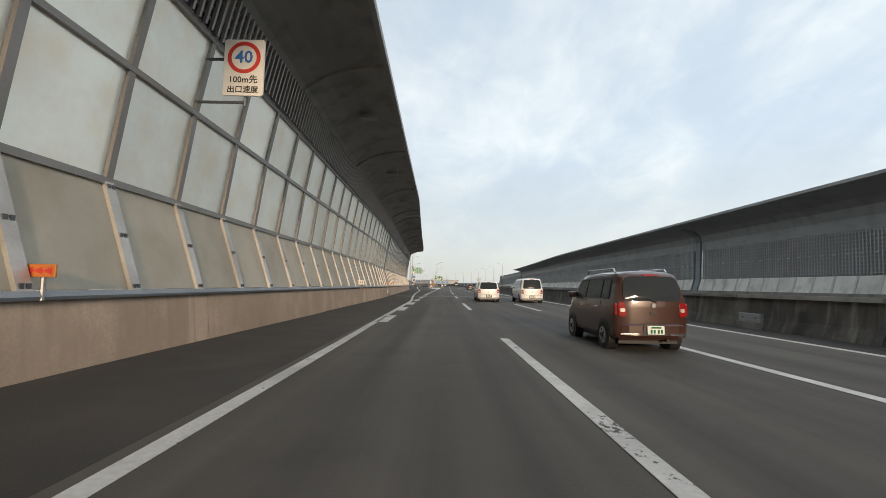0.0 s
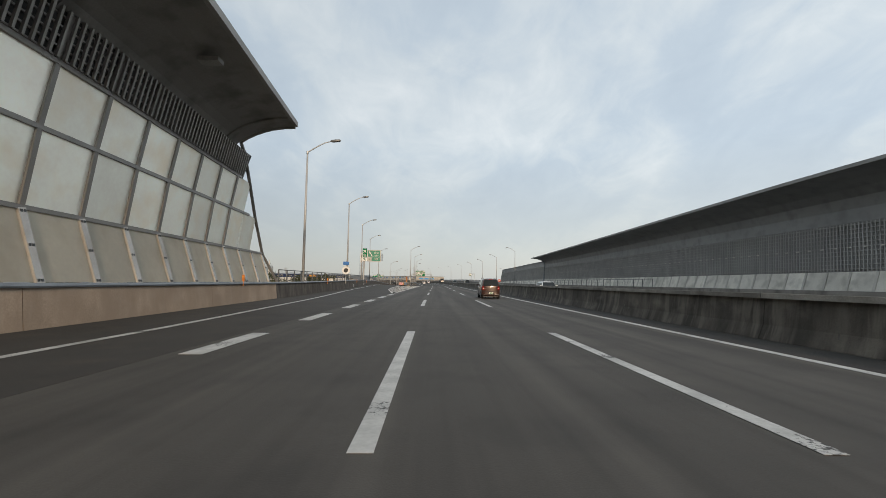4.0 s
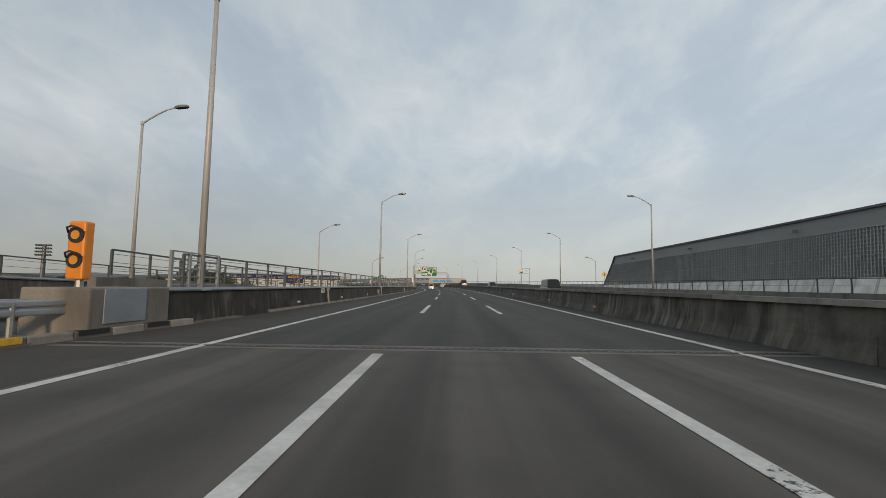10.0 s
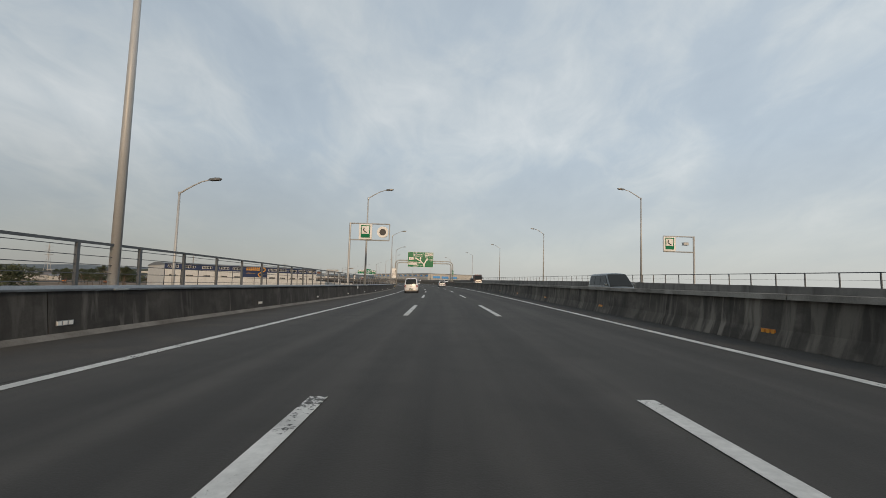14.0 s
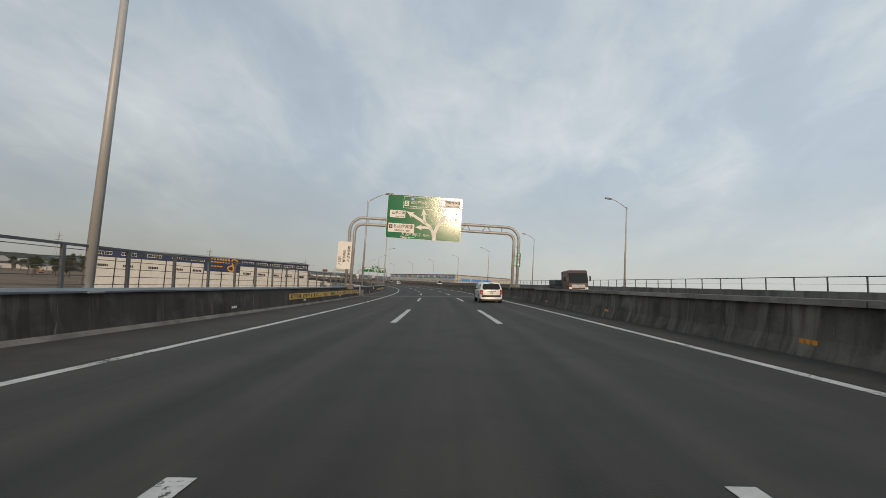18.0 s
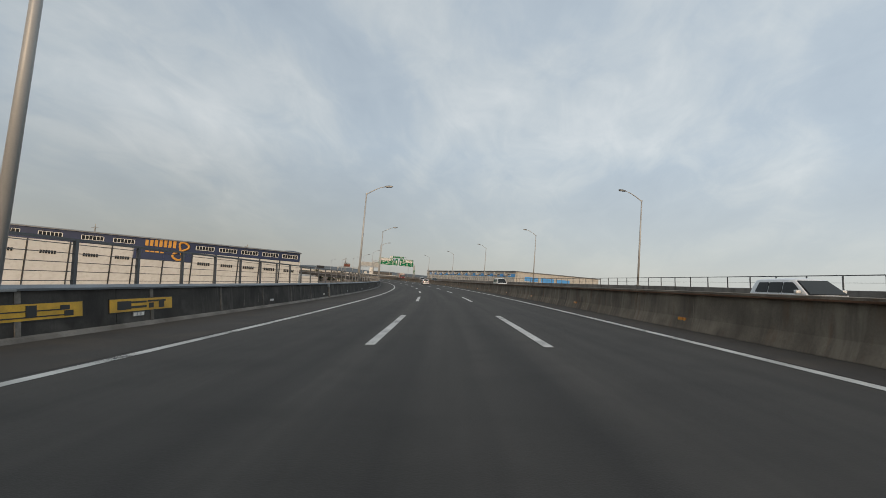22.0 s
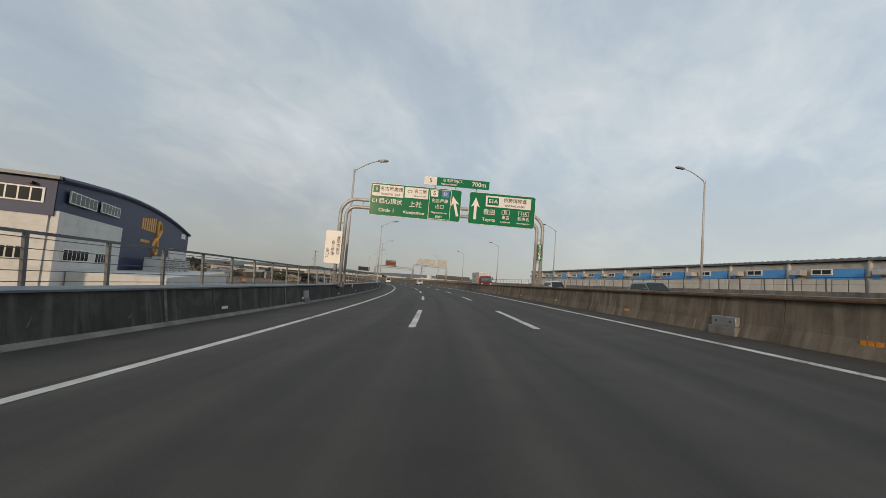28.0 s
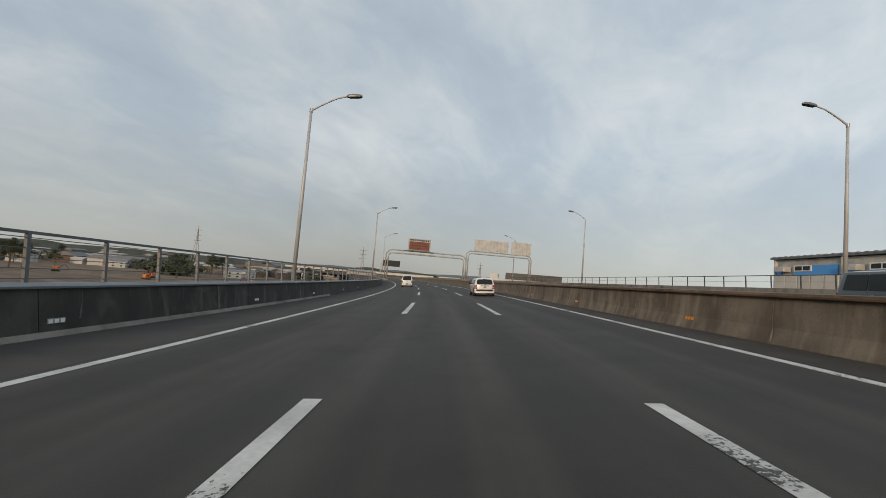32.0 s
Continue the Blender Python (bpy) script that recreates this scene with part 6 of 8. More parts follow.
for s in (231.6, 254.9, 487.2, 671.3):
    drain_pipe(s)
for i, s in enumerate((230.5, 331.0, 432.0, 532.0, 633.0)):
    km = thing("distance_plate", "small white distance plate bolted to the parapet", "road sign", at_road(s, -8.6, 0, level=False))
    q = part("plate", bx(0.0, 0.03, -0.32, 0.32, 0.72, 1.02, bev=0.01), M_WHITE, km)
    part("lettering", text_mesh("27.%d" % (7 - i), 0.24, M_BLACK, "CENTER", False, 1.0), None, q, m=Matrix.Translation((0.034, 0, 0.87)) @ Matrix.Rotation(radians(90), 4, "Z"))


def delineator(s, u):
    e = thing("delineator", "orange double reflector on a short post", "reflector", at_road(s, u, 0), group="orange delineators on the rail")
    part("post", tube(bmesh.new(), [(0, 0, 0.9), (0, 0, 1.5)], 0.03, 8), M_ORANGE, e)
    part("plate", bx(-0.07, 0.07, -0.03, 0.0, 1.2, 1.52, bev=0.01), M_ORANGE, e)
    part("lens", tube(bmesh.new(), [(0, -0.045, 1.42), (0, -0.03, 1.42)], 0.05, 12), M_AMBER, e)
    return e


for s in (30, 46.9, 54.3, 80, 103.7, 128, 158, 190):
    delineator(s, u_left(s) - 0.02)
op = thing("arrow_plate", "orange plate with dark arrow marks on the rail", "road sign", at_road(5.7, u_left(5.7) - 0.02, 0))
part("plate", bx(-0.19, 0.19, 0, 0.03, 1.30, 1.47, bev=0.01), M_ORANGE, op)
for x in (-0.12, 0.0, 0.12):
    arrow(op, [(x + 0.03, 1.385), (x - 0.02, 1.385)], 0.05, -0.004, M_RED, head=0.1)
part("stay", tube(bmesh.new(), [(0, 0.05, 1.0), (0, 0.05, 1.4)], 0.03, 8), M_STEEL, op)

# yellow plates with long-drawn black characters on the left parapet
def character_plates(s0, pitch, length, words, joined):
    made = None
    for i, ch in enumerate(words):
        a = s0 + pitch * i
        if made is None or not joined:
            made = thing("warning_plate", "yellow plate with black road-warning characters on the parapet", "road sign", group="warning plates on the parapet")
        m = at_road(a + length / 2, -8.6, 0.57, level=False) @ Matrix.Rotation(radians(-4.5), 4, "Y")
        q = part("plate", bx(0.0, 0.02, -length / 2, length / 2, -0.165, 0.165, m), M_YELLOW, made)
        part("dark_edge", bx(-0.006, 0.012, -length / 2 - 0.02, length / 2 + 0.02, -0.185, 0.185, m), M_BLACK, q)
        if ch == "-":
            for y, w, z, h in ((-0.75, 0.25, 0.0, 0.11), (-0.2, 0.3, 0.07, 0.025), (-0.2, 0.3, -0.06, 0.03), (0.55, 0.4, 0.08, 0.025), (0.75, 0.12, -0.03, 0.09), (0.3, 0.1, -0.04, 0.07)):
                part("bar", bx(0.02, 0.026, y - w, y + w, z - h, z + h, m), M_BLACK, q)
        else:
            me = text_mesh(ch, 0.35 if ch != "IC" else 0.37, M_BLACK)
            w = max(v.co.x for v in me.vertices) - min(v.co.x for v in me.vertices)
            mid = (max(v.co.x for v in me.vertices) + min(v.co.x for v in me.vertices)) / 2
            zc = (max(v.co.z for v in me.vertices) + min(v.co.z for v in me.vertices)) / 2
            k = length * 0.8 / w
            part("character", me, None, q, m=m @ Matrix.Translation((0.024, 0, 0)) @ Matrix.Rotation(radians(90), 4, "Z") @ Matrix.Diagonal((k, 1, 1, 1)) @ Matrix.Translation((-mid, 0, -zc)))


character_plates(392.5, 2.37, 2.36, ["目", "的", "IC", "を", "通", "り", "過", "ぎ", "た", "ら"], True)
character_plates(437.8, 3.37, 2.5, ["次", "の", "IC", "で", "お", "申", "し", "出", "-"], False)

# ---- stains with their own shape: soot and lime runs down the parapets, rust along the coping ----
random.seed(11)
st_m = thing("parapet_stains", "pale lime runs down the sooty concrete", "stain", kind="structure")
FACE_R = [(6.644, 0.06), (6.771, 0.35), (6.852, 1.0)]
FACE_L = [(-8.542, 0.06), (-8.604, 0.6), (-8.644, 1.0)]


def on_face(face, z):
    return float(np.interp(z, [p[1] for p in face], [p[0] for p in face]))


for k in range(360):
    right = k % 4 != 0
    s = (random.uniform(385, 450) if k % 9 == 1 else random.uniform(-5, 720)) if right else random.uniform(222, 720)
    face, sg_ = (FACE_R, -1) if right else (FACE_L, 1)
    w, top_, bot = random.uniform(0.025, 0.075), random.uniform(0.4, 0.99), random.uniform(0.03, 0.4)
    bm = bmesh.new()
    rows_ = []
    n = 6
    for i in range(n + 1):
        z = top_ + (bot - top_) * i / n
        ww = w * (0.3 + 0.9 * (i / n) ** 1.8) * random.uniform(0.6, 1.35)
        c = s - 0.10 * (i / n) ** 2 + random.uniform(-0.012, 0.012)
        rows_.append([bm.verts.new(P(c + d * ww, on_face(face, z) + sg_ * 0.003, z)) for d in (-0.5, 0.5)])
    for a, b in zip(rows_, rows_[1:]):
        bm.faces.new((a[0], a[1], b[1], b[0]))
    part("lime_run", bm, M_STREAK_LT if s < 440 or not right else M_STREAK_RUST, st_m)
part("rust_band", sweep(rect(6.74, 6.80, 1.012, 1.05), 400, 720, 5), M_RUST, st_m, "rusted steel edge")


# ---- vehicles ----
def ring_pts(y, hw, z0, z1, r, hw_top=None, n=3):
    """A rounded section across the body at y."""
    ht = hw if hw_top is None else hw_top
    pts = []
    for cx, cz, a0, h_ in ((1, 1, 0, ht), (-1, 1, 90, ht), (-1, -1, 180, hw), (1, -1, 270, hw)):
        for k in range(n + 1):
            a = radians(a0 + 90 * k / n)
            pts.append((cx * (h_ - r) + r * math.cos(a), y, (z1 - r if cz > 0 else z0 + r) + r * math.sin(a)))
    return pts


def loft(sections):
    bm = bmesh.new()
    rings = [[bm.verts.new(p) for p in s] for s in sections]
    for a, b in zip(rings, rings[1:]):
        for j in range(len(a)):
            bm.faces.new((a[j], a[(j + 1) % len(a)], b[(j + 1) % len(a)], b[j]))
    bm.faces.new(rings[0][::-1]), bm.faces.new(rings[-1])
    return bm


def wheel(parent, x, y, r, w):
    """Tyre with a rim let into it; x is the outer face."""
    sgn = 1 if x > 0 else -1
    t = part("wheel", tube(bmesh.new(), [(x - sgn * w, y, r), (x - sgn * w * 0.9, y, r), (x - sgn * 0.02, y, r), (x, y, r)], r, 20), M_RUBBER, parent, "black tyre")
    part("rim", tube(bmesh.new(), [(x - sgn * 0.02, y, r), (x + sgn * 0.012, y, r)], r * 0.62, 16), M_STEEL, t, "grey steel rim")
    part("hub", tube(bmesh.new(), [(x, y, r), (x + sgn * 0.03, y, r)], r * 0.2, 10), M_BLACK, t)
    for k in range(5):
        a = 2 * math.pi * k / 5
        part("rim_slot", tube(bmesh.new(), [(x + sgn * 0.008, y + r * 0.42 * math.cos(a), r + r * 0.42 * math.sin(a)), (x + sgn * 0.016, y + r * 0.42 * math.cos(a), r + r * 0.42 * math.sin(a))], r * 0.1, 8), M_BLACK, t)


def car(name, label, paint_, L, W, H, hood, belt, rear_rake=0.12, front_rake=0.9, roof_rails=False, wheel_r=0.29, dark_bumper=False, cap=None):
    """A hatchback, wagon or van: y ahead, origin on the ground under its middle. hood: length ahead of the screen; belt: height of the window sill."""
    c = thing(name, label, cap or "car")
    hw, y0, y1 = W / 2, -L / 2, L / 2
    low, ht = 0.22, W / 2 * 0.80
    yh = y1 - hood
    hz = belt - 0.05  # bonnet at the screen
    tall = H - belt

    def half(k, lo, bl, tp, crown):
        """Right half of a section, sill to roof: half widths and heights; k scales the width."""
        w, t_ = hw * k, ht * k
        if tp - bl > 0.25:
            up = [(w * 0.975, bl), (w * 0.94 + (t_ - w * 0.94) * 0.45, bl + (tp - bl) * 0.48), (t_ * 1.01, tp - 0.12), (t_ * 0.94, tp - 0.045), (t_ * 0.72, tp - 0.012), (t_ * 0.3, tp + crown)]
        else:
            up = [(w * 0.96, tp - 0.10), (w * 0.93, tp - 0.06), (w * 0.86, tp - 0.03), (w * 0.72, tp - 0.012), (w * 0.5, tp), (w * 0.2, tp + crown)]
        return [(w * 0.80, lo), (w * 0.95, lo + 0.05), (w * 0.99, lo + 0.16), (w * 1.0, (lo + bl) * 0.5 + 0.05), (w * 0.995, bl - 0.12 if tp - bl > 0.25 else tp - 0.17)] + up

    def shear(z, wr_, wf_):
        k = max(0.0, (z - belt + 0.02) / tall)
        return wr_ * (rear_rake * k ** 1.25 + 0.03 * max(0.0, (belt - z) / belt) * 0) - wf_ * front_rake * k

    # stations: y, width, sill, belt, top, crown, rear and front lean
    st_ = [(y0, 0.90, low + 0.1, belt, H - 0.06, 0.0, 1, 0), (y0 + 0.05, 0.965, low + 0.03, belt, H - 0.025, 0.0, 1, 0), (y0 + 0.16, 0.99, low, belt, H - 0.005, 0.008, 0.9, 0), (y0 + 0.5, 1.0, low, belt, H, 0.015, 0.55, 0),
           (y0 + L * 0.4, 1.0, low, belt, H + 0.008, 0.018, 0.0, 0.0), (yh - front_rake * 0.55 - 0.35, 1.0, low, belt, H, 0.016, 0, 0.45), (yh - 0.12, 0.99, low, belt, H - 0.02, 0.012, 0, 0.95), (yh - 0.02, 0.985, low, belt, H - 0.06, 0.01, 0, 1.0),
           (yh + 0.06, 0.985, low, belt, hz, 0.012, 0, 0), (yh + hood * 0.5, 0.97, low, belt, hz - 0.05 - 0.05 * hood, 0.012, 0, 0), (y1 - 0.16, 0.93, low, belt, hz - 0.14 - 0.08 * hood, 0.01, 0, 0), (y1 - 0.05, 0.86, low + 0.03, belt, hz - 0.22 - 0.09 * hood, 0.006, 0, 0), (y1, 0.74, low + 0.1, belt, hz - 0.32 - 0.09 * hood, 0.0, 0, 0)]
    BULGE = 0.07
    bm = bmesh.new()
    rings = []
    for y, k, lo, bl, tp, cr, wr_, wf_ in st_:
        h_ = half(k, lo, bl, tp, cr)
        rings.append([bm.verts.new((x, y + shear(z, wr_, wf_), z)) for x, z in h_] + [bm.verts.new((-x, y + shear(z, wr_, wf_), z)) for x, z in h_[::-1]])
    for a, b in zip(rings, rings[1:]):
        for j in range(len(a)):
            bm.faces.new((a[j], a[(j + 1) % len(a)], b[(j + 1) % len(a)], b[j]))
    for rg, out in ((rings[0], -1), (rings[-1], 1)):
        n_ = len(rg) // 2
        rows_ = []
        for j in range(n_):
            p, q = rg[j], rg[len(rg) - 1 - j]
            mid_ = [bm.verts.new((p.co.x * f, p.co.y + out * BULGE * (1 - f * f), p.co.z + (0.012 * (1 - f * f) if j == n_ - 1 else 0))) for f in (0.6, 0.2, -0.2, -0.6)]
            rows_.append([p, *mid_, q])
        for a, b in zip(rows_, rows_[1:]):
            for j in range(5):
                bm.faces.new((a[j], a[j + 1], b[j + 1], b[j]))
    me = mesh_of(bm, paint_, "body", smooth=True)
    me.set_sharp_from_angle(angle=radians(38))
    part("body", me, paint_, c)

    def side(y, z, sgn, d):
        """A point on the body's flank, d outwards."""
        k = max(0.0, (z - belt) / tall)
        x = hw * 0.985 + (ht * 1.0 - hw * 0.985) * min(1.0, k * 1.06)
        e = max(0.0, (y0 + 0.45 + rear_rake * k - y) / 0.45)
        return (sgn * (x * (1 - 0.05 * e * e) + 0.014 + d), y, z)

    def back(x, z, d):
        return (x, y0 + shear(z, 1, 0) - BULGE * (1 - (x / (hw * 0.9)) ** 2) - 0.008 - d, z)

    def face(x, z, d):
        return (x, y1 + BULGE * (1 - (x / (hw * 0.74)) ** 2) + 0.006 + d, z)

    def inlay(name, surf, pts, mat, label_="", r=0.05, d=0.0, thick=0.03):
        """A thin rounded plate laid on the body's surface; pts: its corners in order."""
        out, n_ = [], len(pts)
        for i in range(n_):
            p, a, b = Vector(pts[i]), Vector(pts[i - 1]), Vector(pts[(i + 1) % n_])
            ra, rb = min(r, (a - p).length * 0.45), min(r, (b - p).length * 0.45)
            pa, pb = p + (a - p).normalized() * ra, p + (b - p).normalized() * rb
            nxt = b + (p - b).normalized() * rb
            n_seg = int((nxt - pb).length / 0.12)
            out += [pa, (pa + pb) * 0.25 + p * 0.5] + [pb + (nxt - pb) * (q / (n_seg + 1)) for q in range(n_seg + 1)]
        mid_ = sum(out, Vector((0, 0))) / len(out)
        bm = bmesh.new()
        loops = [[bm.verts.new(surf(*(mid_ + (p - mid_) * f), d)) for p in out] for f in (1.0, 0.62, 0.25)]
        hub_ = bm.verts.new(surf(*mid_, d))
        rim_ = [bm.verts.new(surf(*p, d - thick)) for p in out]
        for i in range(len(out)):
            j = (i + 1) % len(out)
            bm.faces.new((loops[0][i], loops[0][j], loops[1][j], loops[1][i])), bm.faces.new((loops[1][i], loops[1][j], loops[2][j], loops[2][i]))
            bm.faces.new((loops[2][i], loops[2][j], hub_)), bm.faces.new((rim_[i], rim_[j], loops[0][j], loops[0][i]))
        return part(name, bm, mat, c, label_)

    za, zb = belt + 0.04, H - 0.15
    ya, yb = y0 + 0.24 + rear_rake * 0.5, yh - 0.22
    fr = front_rake * (zb - za) / tall
    cut = [ya, ya + (yb - ya) * (0.2 if L < 3.6 else 0.3), ya + (yb - ya) * 0.6, yb]
    trim = M_BLACK if dark_bumper else paint_
    for sgn in (-1, 1):
        flank = lambda y, z, d, g_=sgn: side(y, z, g_, d)
        for i in range(3):
            p, q = cut[i] + 0.03, cut[i + 1] - 0.03
            lean_ = rear_rake * 0.7 if i == 0 else 0.0
            inlay("side_window", flank, [(p, za), (q, za), (q - (fr if i == 2 else 0.0), zb), (p + lean_, zb)], M_GLASS, "dark tinted glass, painted sky reflection on the box lorry", 0.05)
        for i in (1, 2):
            inlay("door_seam", flank, [(cut[i] - 0.006, 0.40), (cut[i] + 0.006, 0.40), (cut[i] + 0.006, belt), (cut[i] - 0.006, belt)], M_BLACK, "", 0.004, -0.008)
            y = cut[i] + 0.22
            x = sgn * (hw + 0.012)
            part("door_handle", bx(x - 0.025, x + 0.02, y - 0.09, y + 0.09, belt - 0.16, belt - 0.12, bev=0.01), M_CHROME if not dark_bumper else M_BLACK, c)
        inlay("sill_trim", flank, [(y0 + L * 0.3, 0.29), (y1 - L * 0.3, 0.29), (y1 - L * 0.3, 0.33), (y0 + L * 0.3, 0.33)], M_BLACK, "", 0.01, -0.006)
        part("mirror", bx(sgn * (hw + 0.07) - 0.1, sgn * (hw + 0.07) + 0.1, yh - 0.42, yh - 0.26, belt + 0.02, belt + 0.17, bev=0.045), trim, c)
        zl0, zl1 = (0.70, 0.98) if not dark_bumper else (0.60, 0.95)
        xo, xi = hw * 0.90, hw * 0.90 - 0.15
        lamp_ = inlay("tail_lamp", back, [(sgn * xi, zl0), (sgn * xo, zl0), (sgn * xo, zl1), (sgn * (xi + 0.03), zl1)], M_TAIL, "red tail lamp", 0.05, 0.012, 0.06)
        zq = zl0 + (zl1 - zl0) * 0.45
        inlay("reverse_lens", back, [(sgn * (xi + 0.03), zq - 0.035), (sgn * (xo - 0.03), zq - 0.035), (sgn * (xo - 0.03), zq + 0.035), (sgn * (xi + 0.03), zq + 0.035)], M_SIGNBACK, "pale lens", 0.02, 0.017, 0.02)
        inlay("lamp_flank", flank, [(y0 + 0.02, zl0 + 0.02), (y0 + 0.13, zl0 + 0.02), (y0 + 0.10, zl1 - 0.02), (y0 + 0.02, zl1 - 0.02)], M_TAIL, "red tail lamp", 0.03, 0.004, 0.05)
        zh = hz - 0.30 - 0.09 * hood
        part("headlight", bx(sgn * hw * 0.70 - 0.15, sgn * hw * 0.70 + 0.15, y1 - 0.2, y1 - 0.005, zh - 0.14, zh + 0.03, bev=0.05), M_CHROME, c, "clear headlight")
        for y in (y0 + L * 0.18, y1 - L * 0.18):
            part("wheel_arch", tube(bmesh.new(), [(sgn * (hw - 0.2), y, wheel_r + 0.02), (sgn * (hw + 0.006), y, wheel_r + 0.02)], wheel_r + 0.045, 24), M_BLACK, c)
            wheel(c, sgn * (hw + 0.012), y, wheel_r, 0.19)
    # rear end
    wz0, wz1, ww = belt + 0.02, H - 0.11, hw * 0.80
    inlay("rear_window", back, [(-ww, wz0), (ww, wz0), (ww * 0.88, wz1), (-ww * 0.88, wz1)], M_GLASS, "dark tinted glass, painted sky reflection on the box lorry", 0.12, 0.004)
    part("rear_wiper", tube(bmesh.new(), [Vector(back(0.06, wz0 - 0.02, 0.03)), Vector(back(-0.12, wz0 + 0.05, 0.02)), Vector(back(-0.36, wz0 + 0.04, 0.02))], 0.012, 6), M_BLACK, c)
    inlay("brake_lamp", back, [(-0.15, H - 0.095), (0.15, H - 0.095), (0.15, H - 0.065), (-0.15, H - 0.065)], M_TAIL, "", 0.01, 0.01)
    bz0, bz1 = (0.42, 0.56) if dark_bumper else (0.30, 0.56)
    bm = bmesh.new()
    prev = None
    for i in range(13):
        f = i / 6 - 1
        x = hw * 0.985 * f
        y = y0 - BULGE * (1 - f * f) - 0.035 + 0.22 * max(0.0, abs(f) - 0.8) / 0.2
        cur = [bm.verts.new((x, y + dy, z)) for dy, z in ((0.03, bz0), (0.0, bz0 + 0.04), (0.0, bz1 - 0.03), (0.03, bz1), (0.25, bz1), (0.25, bz0))]
        if prev:
            for j in range(6):
                bm.faces.new((prev[j], prev[(j + 1) % 6], cur[(j + 1) % 6], cur[j]))
        else:
            bm.faces.new(cur)
        prev = cur
    bm.faces.new(prev[::-1])
    part("rear_bumper", bm, M_BLACK if dark_bumper else paint_, c, "black plastic bumper" if dark_bumper else "")
    if dark_bumper:
        inlay("valance", back, [(-hw * 0.9, 0.27), (hw * 0.9, 0.27), (hw * 0.9, 0.41), (-hw * 0.9, 0.41)], paint_, "", 0.05, 0.02, 0.1)
    else:
        for sgn in (-1, 1):
            inlay("bumper_trim", back, [(sgn * 0.30, 0.345), (sgn * hw * 0.88, 0.345), (sgn * hw * 0.88, 0.385), (sgn * 0.30, 0.385)], M_CHROME, "chrome strip", 0.015, 0.045, 0.04)
    pz = 0.66 if dark_bumper else 0.37
    inlay("plate_recess", back, [(-0.24, pz - 0.03), (0.24, pz - 0.03), (0.21, pz + 0.2), (-0.21, pz + 0.2)], paint_ if dark_bumper else M_BLACK, "", 0.05, 0.044 if not dark_bumper else 0.002)
    yp = y0 - BULGE - (0.075 if not dark_bumper else 0.03)
    plate = part("number_plate", bx(-0.165, 0.165, yp - 0.012, yp + 0.03, pz, pz + 0.165, bev=0.004), M_WHITE, c, "white plate with plain bars")
    for x in (-0.09, -0.03, 0.05, 0.11):
        part("plate_bar", bx(x - 0.018, x + 0.018, yp - 0.016, yp - 0.011, pz + 0.02, pz + 0.09), M_GREEN, plate)
    part("plate_bar", bx(-0.09, 0.1, yp - 0.016, yp - 0.011, pz + 0.115, pz + 0.145), M_GREEN, plate)
    gz_ = belt - 0.12 if dark_bumper else belt - 0.24
    gw_ = 0.33 if dark_bumper else 0.07
    inlay("tailgate_grip", back, [(-gw_, gz_), (gw_, gz_), (gw_, gz_ + 0.05), (-gw_, gz_ + 0.05)], M_BLACK, "", 0.015, 0.008)
    inlay("tailgate_seam", back, [(-hw * 0.84, 0.575), (hw * 0.84, 0.575), (hw * 0.84, 0.583), (-hw * 0.84, 0.583)], M_BLACK, "", 0.003, 0.002)
    part("emblem", tube(bmesh.new(), [Vector(back(0, belt - 0.07, 0.0)), Vector(back(0, belt - 0.07, 0.015))], 0.045, 14), M_CHROME, c)
    part("exhaust_pipe", tube(bmesh.new(), [(hw * 0.4, y0 + 0.3, 0.24), (hw * 0.4, y0 - 0.02, 0.24)], 0.03, 8), M_BLACK, c)
    # screen and nose
    bm = bmesh.new()
    quad_ = [(-hw * 0.88, yh + 0.05, hz + 0.02), (hw * 0.88, yh + 0.05, hz + 0.02), (ht * 0.9, yh - front_rake + 0.09, H - 0.09), (-ht * 0.9, yh - front_rake + 0.09, H - 0.09)]
    o = [bm.verts.new((x, y + 0.02, z + 0.02)) for x, y, z in quad_]
    k_ = [bm.verts.new((x, y - 0.05, z - 0.03)) for x, y, z in quad_]
    bm.faces.new(o), bm.faces.new(k_[::-1])
    for j in range(4):
        bm.faces.new((o[j], o[(j + 1) % 4], k_[(j + 1) % 4], k_[j]))
    bmesh.ops.bevel(bm, geom=list(bm.edges), offset=0.02, segments=2, affect="EDGES")
    part("windscreen", bm, M_GLASS, c, "dark tinted glass, painted sky reflection on the box lorry")
    inlay("grille", face, [(-hw * 0.42, 0.50), (hw * 0.42, 0.50), (hw * 0.40, 0.60), (-hw * 0.40, 0.60)], M_BLACK, "", 0.03)
    inlay("air_intake", face, [(-hw * 0.5, 0.30), (hw * 0.5, 0.30), (hw * 0.5, 0.40), (-hw * 0.5, 0.40)], M_BLACK, "", 0.03)
    inlay("front_plate", face, [(-0.165, 0.41), (0.165, 0.41), (0.165, 0.49), (-0.165, 0.49)], M_WHITE, "", 0.01, 0.01)
    part("underbody", bx(-hw * 0.8, hw * 0.8, y0 + 0.2, y1 - 0.2, 0.15, 0.26), M_BLACK, c)
    if roof_rails:
        for sgn in (-1, 1):
            x = sgn * ht * 0.90
            part("roof_rail", tube(bmesh.new(), [(x, y0 + 0.45, H - 0.02), (x, y0 + 0.52, H + 0.05), (x, yh - front_rake - 0.25, H + 0.05), (x, yh - front_rake - 0.15, H - 0.02)], 0.022, 8), M_CHROME, c, "silver roof rail")
    return c


